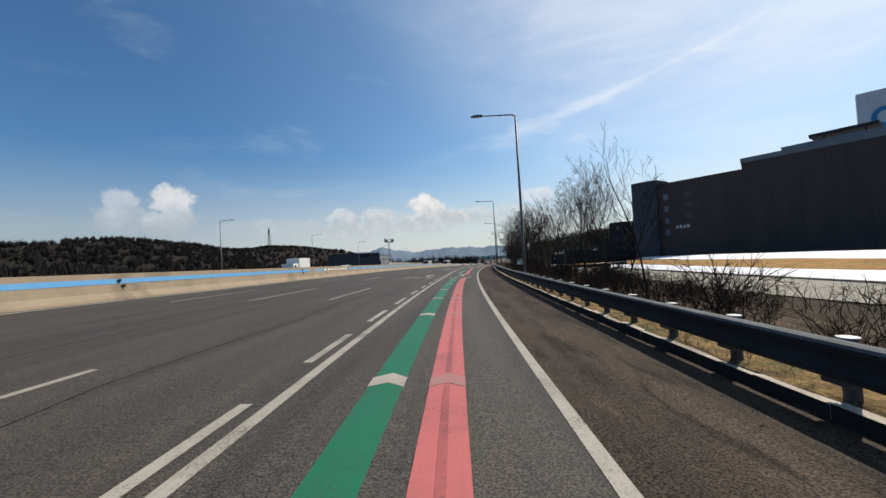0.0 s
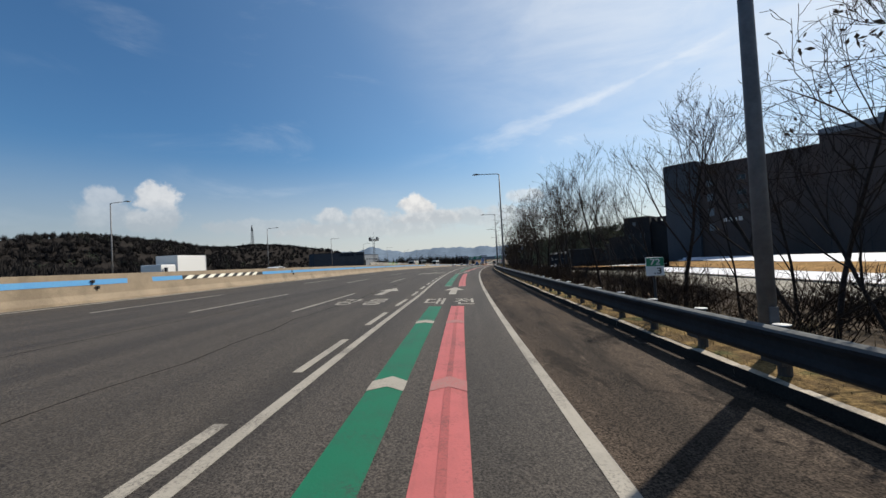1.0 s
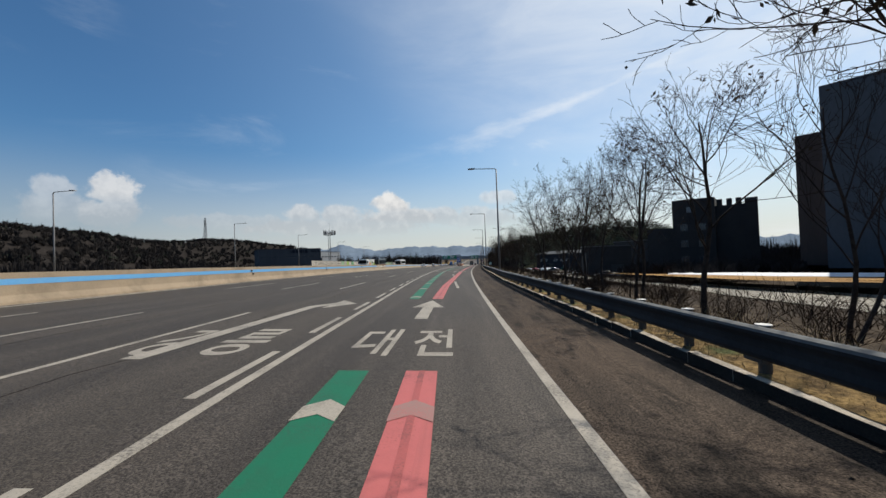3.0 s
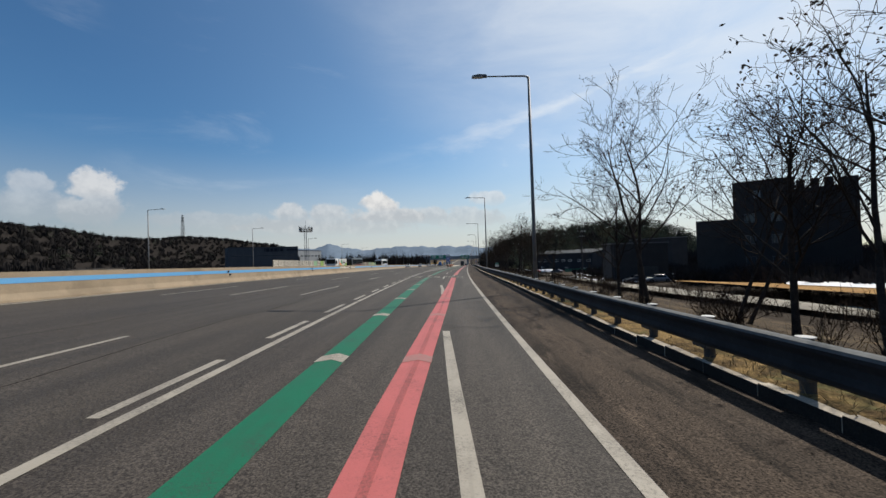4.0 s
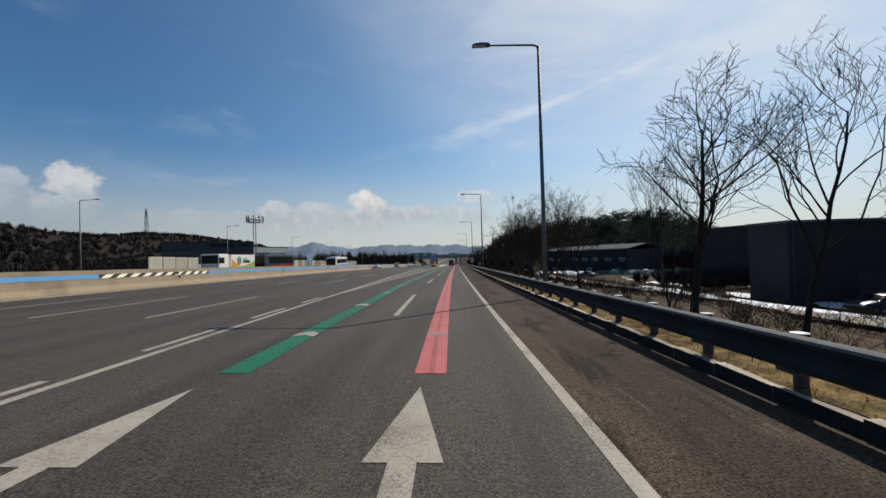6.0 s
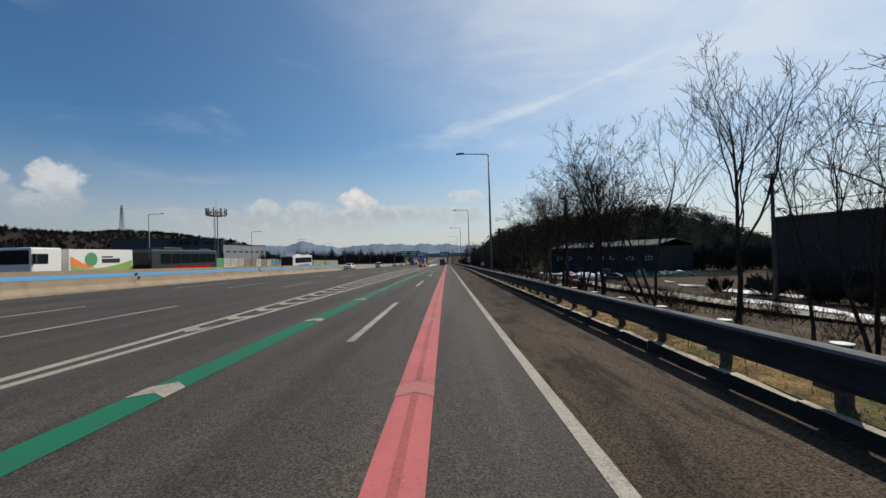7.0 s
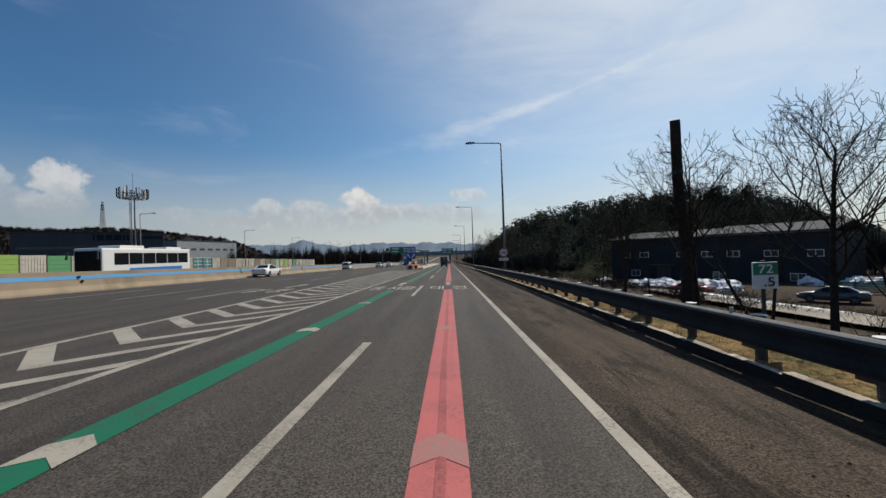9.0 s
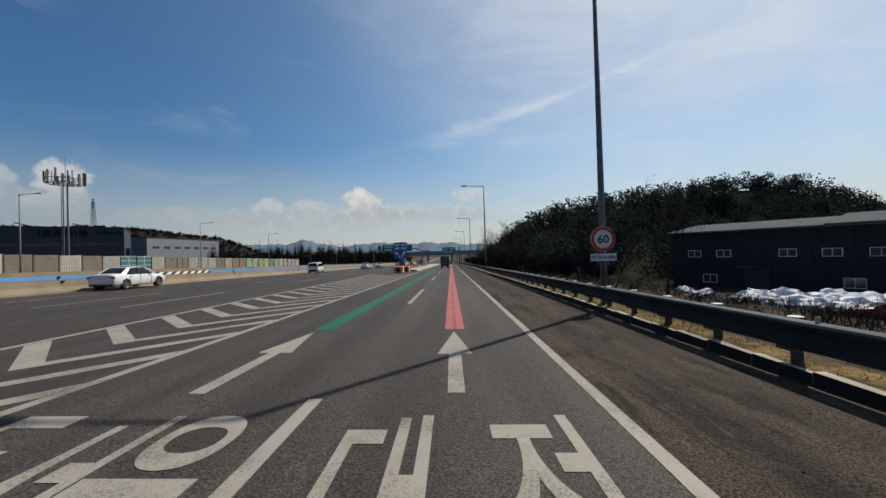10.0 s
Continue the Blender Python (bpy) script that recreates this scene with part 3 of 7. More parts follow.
bmesh.ops.recalc_face_normals(bm, faces=bm.faces[:])
part("road_arrow", bm, M["white_paint"], road)


def text_mesh(body, size=1.0, bold=0.0):
    cu = bpy.data.curves.new("text", "FONT")
    cu.body, cu.size, cu.offset = body, size, bold
    cu.align_x = "CENTER"
    ob = bpy.data.objects.new("text", cu)
    scene.collection.objects.link(ob)
    me = bpy.data.meshes.new_from_object(ob.evaluated_get(bpy.context.evaluated_depsgraph_get()))
    bpy.data.objects.remove(ob)
    bpy.data.curves.remove(cu)
    return me


def road_text(body, s0, s1, l0, l1):
    """Letters stretched along the lane, split finely enough to follow the road."""
    me = text_mesh(body, 1.0, 0.012)
    co = np.array([v.co for v in me.vertices])
    lo, hi = co.min(0), co.max(0)
    for v in me.vertices:
        a, b = (v.co.x - lo[0]) / (hi[0] - lo[0]), (v.co.y - lo[1]) / (hi[1] - lo[1])
        v.co = W(s0 + b * (s1 - s0), l0 + a * (l1 - l0), PAINT)
    me.materials.clear()
    me.materials.append(M["white_paint"])
    ob = new("road_lettering", me)
    ob.parent = road


# each word: start and end along the road, then every letter with its two edges
for s0, s1, word in ((36.0, 38.3, (("대", -2.68, -1.88), ("전", -1.50, -0.68), ("강", -6.30, -5.45), ("릉", -5.18, -4.30))),
                     (71.3, 73.85, (("대", -3.25, -2.46), ("전", -2.10, -1.30), ("강", -7.40, -6.50), ("릉", -6.05, -5.10))),
                     (127.4, 129.55, (("동", -6.05, -5.20), ("서", -5.00, -4.25), ("울", -4.00, -3.18), ("대", -2.69, -1.92), ("전", -1.52, -0.74))),
                     (216.15, 219.05, (("동", -6.45, -5.60), ("서", -5.40, -4.62), ("울", -4.60, -3.70), ("대", -2.78, -1.95), ("전", -1.42, -0.54))),
                     (215.2, 218.0, (("강", -13.6, -12.6), ("릉", -12.2, -11.2)))):
    for letter, l0, l1 in word:
        road_text(letter, s0, s1, l0, l1)
# chevrons of the gore
s = 160.0
while s < 262:
    left, right = -wide(s + 1.0), -float(np.interp(s, [150, 158, 185, 225, 280], [7.25, 7.2, 6.85, 6.75, 6.7]))
    half = (right - left) / 2 - 0.1
    if half > 0.15:
        mid = (left + right) / 2
        bm = bmesh.new()
        vs = [bm.verts.new(W(q, l, PAINT)) for q, l in ((s, mid), (s + 0.55, mid), (s + 0.55 + half * 1.0, mid - half), (s + half * 1.0, mid - half), (s + 0.55 + half * 1.5, mid + half), (s + half * 1.5, mid + half))]
        bm.faces.new((vs[0], vs[1], vs[2], vs[3]))
        bm.faces.new((vs[0], vs[5], vs[4], vs[1]))
        bmesh.ops.recalc_face_normals(bm, faces=bm.faces[:])
        part("gore_chevron", bm, M["white_paint"], road)
    s += 1.9
# tar seams that wander along the lanes, and cross joints
for l0, a, b, amp in ((-5.9, -10, 120, 0.12), (-9.4, 0, 230, 0.10)):
    painted("tar_seam", rail_s(a, b, 1.5), lambda q: l0 - (wide(q) - 3.3 if l0 < -5 else 0) + amp * math.sin(q * 0.7 + l0) + amp * 0.6 * math.sin(q * 2.3), 0.022, M["tar"], 0.004)

# grit, twigs and dead leaves lying on the shoulder
v, f = [], []
rnd = random.Random(41)
for k in range(2200):
    s, l = rnd.uniform(-6, 240), min(2.25, max(0.5, rnd.gauss(1.55, 0.5)))
    p = W(s, l, 0.004)
    a, n = rnd.uniform(0, math.tau), rnd.uniform(0.005, 0.016) * (2.0 if rnd.random() < 0.05 else 1.0)
    u, w = Vector((math.cos(a), math.sin(a), 0)) * n, Vector((-math.sin(a), math.cos(a), 0)) * n * rnd.uniform(0.25, 0.9)
    i = len(v)
    v += [p - u, p + w, p + u, p - w, p + Vector((0, 0, n * 0.6))]
    f += [(i, i + 1, i + 4), (i + 1, i + 2, i + 4), (i + 2, i + 3, i + 4), (i + 3, i, i + 4)]
me = bpy.data.meshes.new("grit")
me.from_pydata([tuple(c) for c in v], [], f)
me.materials.append(M["leaf_litter"])
tagged(new("grit", me), "grit and dead leaves scattered over the shoulder", "litter", kind="stuff")

# ---------------------------------------------------------------- kerb and guard rail
kerb = tagged(new("kerb"), "row of weathered concrete kerb stones at the shoulder", "kerb", kind="structure")
bm = box(bmesh.new(), 0, 0.16, 0, 0.997, -0.1, 0.15, 0.008)
kerb_me = bpy.data.meshes.new("kerb_stone")
bm.to_mesh(kerb_me), bm.free()
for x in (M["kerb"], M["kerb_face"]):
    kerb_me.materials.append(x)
# top keeps the pale concrete, the road side gets the painted shade
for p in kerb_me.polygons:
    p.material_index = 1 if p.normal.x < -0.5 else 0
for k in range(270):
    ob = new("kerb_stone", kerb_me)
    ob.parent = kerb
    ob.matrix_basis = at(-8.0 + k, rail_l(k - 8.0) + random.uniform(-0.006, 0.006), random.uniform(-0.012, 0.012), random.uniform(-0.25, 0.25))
tagged(sweep("kerb", S_ROAD[80:], [(2.92, 0.0), (2.93, 0.155), (3.08, 0.155), (3.08, 0.0)], M["kerb"]), "concrete kerb along the far shoulder", "kerb", kind="structure")

rail = tagged(new("guard_rail"), "galvanised steel guard rail on round posts", "guard rail", kind="structure")
# a two-wave beam: each hump stands out towards the road, the top edge curls back
wave = [(0.045, 0.806), (0.000, 0.803), (-0.060, 0.785), (-0.076, 0.752), (-0.070, 0.712), (-0.044, 0.672), (-0.026, 0.635), (-0.022, 0.590), (-0.020, 0.545), (-0.032, 0.505), (-0.040, 0.470), (-0.030, 0.430), (-0.006, 0.402), (0.014, 0.392), (0.022, 0.392)]
BEAM, POST, PITCH = 0.062, 0.25, 1.6035
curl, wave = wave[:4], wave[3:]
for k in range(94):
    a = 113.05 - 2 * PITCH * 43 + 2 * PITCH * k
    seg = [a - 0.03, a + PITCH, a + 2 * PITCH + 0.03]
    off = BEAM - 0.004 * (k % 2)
    # one steel in two tones: face painted as shaded, curl as sunlit
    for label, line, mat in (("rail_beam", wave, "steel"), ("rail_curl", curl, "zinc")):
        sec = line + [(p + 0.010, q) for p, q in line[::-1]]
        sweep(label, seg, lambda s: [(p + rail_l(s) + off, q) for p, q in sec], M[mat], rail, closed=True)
sweep("rail_beam", rail_s(276, 700, 8), [(p + 2.98, q) for p, q in curl + wave + [(p + 0.01, q) for p, q in (curl + wave)[::-1]]], M["steel"], rail, closed=True)
bm = tube(bmesh.new(), [(0, 0, -0.2), (0, 0, 0.80)], 0.075, 12)
post_me = bpy.data.meshes.new("rail_post")
bm.to_mesh(post_me), bm.free()
post_me.materials.append(M["post_steel"])
bm = boxes((-0.165, -0.05, -0.16, 0.16, 0.34, 0.70), bevel=0.012)
block_me = bpy.data.meshes.new("spacer_block")
bm.to_mesh(block_me), bm.free()
block_me.materials.append(M["post_steel"])
bolt_me = bpy.data.meshes.new("bolt")
bm = tube(bmesh.new(), [(-0.165, 0, 0.585), (-0.185, 0, 0.585)], 0.022, 6)
bm.to_mesh(bolt_me), bm.free()
bolt_me.materials.append(M["zinc"])
cap_me = bpy.data.meshes.new("post_cap")
bm = tube(bmesh.new(), [(0, 0, 0.80), (0, 0, 0.812), (0, 0, 0.818)], [0.095, 0.095, 0.06], 14)
bm.to_mesh(cap_me), bm.free()
cap_me.materials.append(plain("pale_cap", (0.40, 0.40, 0.39), 0.6))
for k in range(-84, 96):
    q = 113.05 + PITCH * k
    for name, me in (("rail_post", post_me), ("spacer_block", block_me), ("bolt", bolt_me), ("post_cap", cap_me)):
        ob = new(name, me)
        ob.parent = rail
        ob.matrix_basis = at(q, rail_l(q) + POST, random.uniform(-0.008, 0.008) if name == "post_cap" else 0.0)
bm = boxes((-0.03, 0.03, -0.006, 0.006, 0, 0.10))
refl_me = bpy.data.meshes.new("delineator")
bm.to_mesh(refl_me), bm.free()
refl_me.materials.append(plain("white_reflector", (0.45, 0.45, 0.43), 0.5))
for k in range(15):
    ob = new("delineator", refl_me)
    ob.parent = rail
    ob.matrix_basis = at(-20.0 + 20.0 * k, rail_l(20.0 * k - 20) + 0.10, 0.78)

# ---------------------------------------------------------------- lamp posts


def lamp_post(m, group, label):
    t = thing("street_lamp", m, label, "street lamp", group)
    part("base_plate", boxes((-0.22, 0.22, -0.22, 0.22, -0.1, 0.03), (-0.16, 0.16, -0.16, 0.16, 0.03, 0.10)), M["lamp_steel"], t)
    part("pole", tube(bmesh.new(), [(0, 0, 0), (0, 0, 4), (0, 0, 11.9)], [0.115, 0.10, 0.065], 12), M["lamp_steel"], t, smooth=True)
    part("access_door", boxes((-0.06, 0.06, -0.125, -0.10, 0.6, 0.95)), M["lamp_steel"], t)
    part("arm", tube(bmesh.new(), [(0, 0, 11.75), (-0.05, 0, 11.92), (-0.25, 0, 11.98), (-2.5, 0, 12.050)], [0.065, 0.06, 0.05, 0.038], 8), M["lamp_steel"], t, smooth=True)
    bm = bmesh.new()
    prism(bm, [(-3.15, 12.02), (-3.1, 12.09), (-2.75, 12.15), (-2.35, 12.12), (-2.3, 12.03)], -0.14, 0.14)
    head = part("lamp_head", bm, M["lamp_steel"], t)
    part("glass_cover", boxes((-3.05, -2.55, -0.11, 0.11, 11.99, 12.02)), plain_glass, head, "pale flat lamp glass")
    return t


plain_glass = plain("lamp_glass", (0.55, 0.56, 0.55), 0.2)
right_lamp = lamp_post(at(-12.9, 3.1, 0.0), "lamps along the exit", "grey steel street lamp with a single arm over the road")
for k in range(1, 16):
    copy_thing(right_lamp, at(-12.9 + 40.1 * k, {1: 3.25, 2: 2.95, 6: 3.32}.get(k, 3.1), 0.0))
for s in (-9.0, 31.0, 71.0, 110.5, 149.5, 184.5, 224.0, 265.5, 304.5, 340.0, 379.0, 418.0, 457.0, 496.0, 535.0):
    copy_thing(right_lamp, at(s, -wide(s) - 48.0, -0.05, 180.0))["group"] = "lamps across the road"

# ---------------------------------------------------------------- hills and woods


def ground_at(x, y):
    return float(ground_z(np.array(x, float), np.array(y, float)))


def hump(x, y, cx, cy, rx, ry, h, turn=0.0):
    c, s_ = math.cos(turn), math.sin(turn)
    u, v = (x - cx) * c + (y - cy) * s_, -(x - cx) * s_ + (y - cy) * c
    return h * np.exp(-(u / rx) ** 2 - (v / ry) ** 2)


def wobble(x, y):
    return 1.6 * np.sin(x * 0.021 + 1.3) * np.cos(y * 0.017) + 0.9 * np.sin(x * 0.057) * np.cos(y * 0.049 + 0.6)


def aside(x, y, lo, hi):
    """0 beside the road, 1 from hi metres to its right."""
    q = np.clip((x - np.interp(y, _Y, _X) - lo) / (hi - lo), 0, 1)
    return q * q * (3 - 2 * q)


def west_hill(x, y):
    z = hump(x, y, -409, 155, 179, 191, 33) + hump(x, y, -364, 424, 123, 139, 34) + hump(x, y, -407, 613, 132, 156, 38) + hump(x, y, -364, 870, 147, 161, 50)
    z = z + hump(x, y, -401, 1093, 114, 147, 40) + hump(x, y, -631, 689, 207, 500, 47) + hump(x, y, -278, 993, 78, 158, 15) + hump(x, y, -229, 950, 52, 122, 16)
    return ground_z(x, y) - 3.0 + z + wobble(x, y) * np.clip(z / 12, 0, 1)


def east_hill(x, y):
    z = (hump(x, y, 151, 330, 50, 42, 24.3) + hump(x, y, 91, 326, 37, 43, 10.5) + hump(x, y, 93, 405, 34, 68, 9.2) + hump(x, y, 195, 330, 38, 23, 11.5)) * aside(x, y, 9, 26)
    return ground_z(x, y) - 1.2 + z + 0.5 * wobble(x, y) * np.clip(z / 12, 0, 1)


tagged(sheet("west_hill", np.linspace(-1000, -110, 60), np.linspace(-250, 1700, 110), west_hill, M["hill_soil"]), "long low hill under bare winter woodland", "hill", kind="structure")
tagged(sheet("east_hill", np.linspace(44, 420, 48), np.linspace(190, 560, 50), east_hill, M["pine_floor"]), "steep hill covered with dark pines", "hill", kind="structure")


def far_range(x, y):
    r = np.hypot(x, y)
    a = np.degrees(np.arctan2(x, y))
    h = 70 + 60 * np.exp(-((a + 9) / 3.0) ** 2) + 36 * np.exp(-((a + 14.5) / 2.2) ** 2) + 22 * np.exp(-((a + 20) / 4) ** 2) + 34 * np.exp(-((a - 1) / 5.0) ** 2) + 22 * np.exp(-((a - 9) / 4.0) ** 2)
    h = h + 5 * np.sin(a * 1.9) + 4 * np.sin(a * 4.7 + 1) + 2 * np.sin(a * 11.0)
    return -16 + h * np.exp(-((r - 3100) / 320) ** 2)


ang, rad = np.radians(np.linspace(-50, 50, 201)), np.linspace(2300, 3700, 16)
aa, rr = np.meshgrid(ang, rad)
xx, yy = rr * np.sin(aa), rr * np.cos(aa)
idx = np.arange(aa.size).reshape(aa.shape)
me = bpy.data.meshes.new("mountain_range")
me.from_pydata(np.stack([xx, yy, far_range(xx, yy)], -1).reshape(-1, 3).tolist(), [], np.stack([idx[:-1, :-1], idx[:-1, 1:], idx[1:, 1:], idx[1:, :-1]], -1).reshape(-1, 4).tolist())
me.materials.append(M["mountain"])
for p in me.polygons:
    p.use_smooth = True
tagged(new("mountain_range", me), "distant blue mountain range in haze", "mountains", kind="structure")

ICO = bmesh.new()
for q in ((1, 0, 0), (-1, 0, 0), (0, 1, 0), (0, -1, 0), (0, 0, 1), (0, 0, -1)):
    ICO.verts.new(q)
bmesh.ops.convex_hull(ICO, input=ICO.verts[:])
ICO.verts.index_update()
ICO_V, ICO_F = np.array([v.co for v in ICO.verts]), [[v.index for v in f.verts] for f in ICO.faces]
ICO.free()


def mesh_from(name, verts, faces, mat, smooth=False):
    me = bpy.data.meshes.new(name)
    me.from_pydata([tuple(v) for v in verts], [], faces)
    for x in (mat if isinstance(mat, (list, tuple)) else (mat,)):
        me.materials.append(x)
    if smooth:
        for p in me.polygons:
            p.use_smooth = True
    return me


def spray_wood(name, places, mat, rng, label, slivers=46, thick=0.16):
    """A far wood of bare crowns: every crown is a fan of thin upright slivers, so that the outline frays."""
    verts, faces = [], []
    for x, y, z, h, r in places:
        for k in range(slivers):
            a, q = rng.uniform(0, math.tau), rng.uniform(0, 1) ** 0.5
            top = z + h * (0.62 + 0.42 * rng.rand() * (1.25 - q))
            bx, by = x + math.cos(a) * r * q * 0.35, y + math.sin(a) * r * q * 0.35
            tx, ty = x + math.cos(a) * r * q * 1.1, y + math.sin(a) * r * q * 1.1
            b0 = z + h * rng.uniform(0.0, 0.35)
            t = thick * rng.uniform(0.6, 2.2)
            c, s_ = math.cos(a + 1.57) * t, math.sin(a + 1.57) * t
            n = len(verts)
            verts += [(bx - c, by - s_, b0), (bx + c, by + s_, b0), (tx + c * 0.6, ty + s_ * 0.6, (b0 + top) / 2 + 0.4), (tx * 1.0, ty * 1.0, top), (tx - c, ty - s_, (b0 + top) / 2)]
            faces += [(n, n + 1, n + 2, n + 3, n + 4)]
    return tagged(new(name, mesh_from(name, verts, faces, mat)), label, "woods", kind="stuff")


rng = np.random.RandomState(11)


def scatter(n, x0, x1, y0, y1, zf, base, h0, h1, r0, r1, keep=None):
    out = []
    while len(out) < n:
        x, y = rng.uniform(x0, x1), rng.uniform(y0, y1)
        z = float(zf(np.array(x), np.array(y)))
        if z - ground_at(x, y) < base or (keep and not keep(x, y)):
            continue
        out.append((x, y, z - 0.4, rng.uniform(h0, h1), rng.uniform(r0, r1)))
    return out


spray_wood("bare_woods", scatter(4200, -560, -130, -60, 1200, west_hill, 2.0, 5, 9, 2.0, 3.6), M["wood_far"], rng, "bare grey-brown winter trees over the low hill", 46, 0.13)
spray_wood("bare_woods", scatter(420, -330, -130, -40, 620, west_hill, -3.5, 6, 11, 2.2, 4.0), M["wood_far"], rng, "bare winter trees at the foot of the low hill", 36, 0.20)


def clump_crowns(name, places, mat, label, clumps=16, tall=False, fine=1.0):
    """Evergreen crowns, each of many small ragged clumps with gaps between them."""
    verts, faces = [], []
    for x, y, z, h, r in places:
        for k in range(clumps):
            f = rng.uniform(0.18, 1.0)
            w = r * ((1.12 - f) if tall else (0.45 + 0.75 * math.sin(min(1.0, f * 1.1) * 2.6)))
            a = rng.uniform(0, math.tau)
            c = np.array((x + math.cos(a) * w * rng.uniform(0.2, 0.95), y + math.sin(a) * w * rng.uniform(0.2, 0.95), z + h * f))
            size = r * rng.uniform(0.13, 0.30) * fine
            n = len(verts)
            v = ICO_V * rng.uniform(0.55, 1.25, (len(ICO_V), 1)) * np.array((size, size, size * 0.85)) + c
            verts += v.tolist()
            faces += [[n + i for i in q] for q in ICO_F]
    return tagged(new(name, mesh_from(name, verts, faces, mat)), label, "woods", kind="stuff")


clump_crowns("pine_woods", scatter(320, -560, -150, 150, 1200, west_hill, 9.0, 5.0, 8.0, 2.0, 3.6), M["pine"], "dark pines scattered along the ridge", 22, False, 0.75)
clump_crowns("pine_woods", scatter(1400, 56, 270, 225, 450, east_hill, 1.0, 4.2, 7.5, 1.5, 2.8), M["pine"], "dense dark pines over the steep hill", 64, False, 0.6)
spray_wood("bare_woods", scatter(260, 50, 260, 225, 400, east_hill, 0.4, 4.5, 9, 1.6, 2.8), M["wood_far"], rng, "bare trees among the pines of the steep hill", 60, 0.035)
# woods ahead, on both sides of the road's far end
ahead = []
for k in range(330):
    s = rng.uniform(420, 640)
    l = -wide(s) - rng.uniform(52, 150) + (s - 420) * 0.12
    p = W(s, l)
    ahead.append((p.x, p.y, ground_at(p.x, p.y) - 0.3, rng.uniform(14, 20), rng.uniform(1.4, 2.4)))
spray_wood("bare_woods", ahead, M["wood_far"], rng, "row of tall bare trees beside the far carriageway", 70, 0.045)
clump_crowns("pine_woods", [(x, y, z, h * 0.72, r * 1.2) for x, y, z, h, r in ahead[::4]], M["pine"], "dark conifers among the bare trees ahead", 16, True)
ahead = []
for k in range(300):
    s = rng.uniform(268, 760)
    p = W(s, rng.uniform(7, 26) + (s - 232) * 0.02)
    ahead.append((p.x, p.y, ground_at(p.x, p.y) + 0.2, rng.uniform(3.0, 6.0) + 0.004 * (s - 232), rng.uniform(1.2, 2.4)))
spray_wood("bare_woods", ahead, M["wood_far"], rng, "bare thicket along the far right verge", 90, 0.018)


def in_lot(x, y):
    """The car park and the yards in the hollow, free of bushes."""
    return (44 < x < 98 and 142 < y < 173) or (34 < x < 60 and 192 <= y < 228)


thicket = []
for k in range(330):
    s = rng.uniform(118, 204)
    l = rng.uniform(30, 60)
    if s > 196 and l > 20:
        s -= 80
    p = W(s, l)
    if in_lot(p.x, p.y):
        continue
    thicket.append((p.x, p.y, ground_at(p.x, p.y), rng.uniform(2.2, 4.6), rng.uniform(1.2, 2.2)))
spray_wood("bare_woods", thicket, M["wood_far"], rng, "dark leafless thicket in the hollow below the road", 80, 0.012)
clump_crowns("pine_woods", [(x, y, z, h * 1.35, r) for x, y, z, h, r in ahead if y > 400][::3], M["pine"], "dark conifers beside the far exit road", 16, True)

hollow = []
for k in range(260):
    p = W(rng.uniform(110, 204), rng.uniform(62, 170))
    if in_lot(p.x, p.y):
        continue
    hollow.append((p.x, p.y, ground_at(p.x, p.y) - 0.2, rng.uniform(5, 9.5), rng.uniform(2.0, 3.6)))
for k in range(320):
    x, y = rng.uniform(106, 200), rng.uniform(150, 252)
    hollow.append((x, y, ground_at(x, y) - 0.2, rng.uniform(6.5, 11.0), rng.uniform(2.0, 3.6)))
spray_wood("bare_woods", hollow, M["wood_far"], rng, "dark bare wood behind the hollow", 60, 0.06)

# ---------------------------------------------------------------- bare roadside trees


class Limbs:
    """Collects tapered four- or five-sided twigs as plain vertex and face lists."""

    def __init__(self):
        self.v, self.f = [], []

    def add(self, pts, radii, sides):
        base = len(self.v)
        n = len(pts)
        for i, p in enumerate(pts):
            d = (pts[min(i + 1, n - 1)] - pts[max(i - 1, 0)]).normalized()
            a = d.cross(Vector((0.3, 0.5, 0.81)) if abs(d.z) < 0.9 else Vector((1, 0.2, 0))).normalized()
            b = d.cross(a)
            for k in range(sides):
                w = k * math.tau / sides
                self.v.append(p + (a * math.cos(w) + b * math.sin(w)) * radii[i])
        for i in range(n - 1):
            for k in range(sides):
                j = (k + 1) % sides
                self.f.append((base + i * sides + k, base + i * sides + j, base + (i + 1) * sides + j, base + (i + 1) * sides + k))


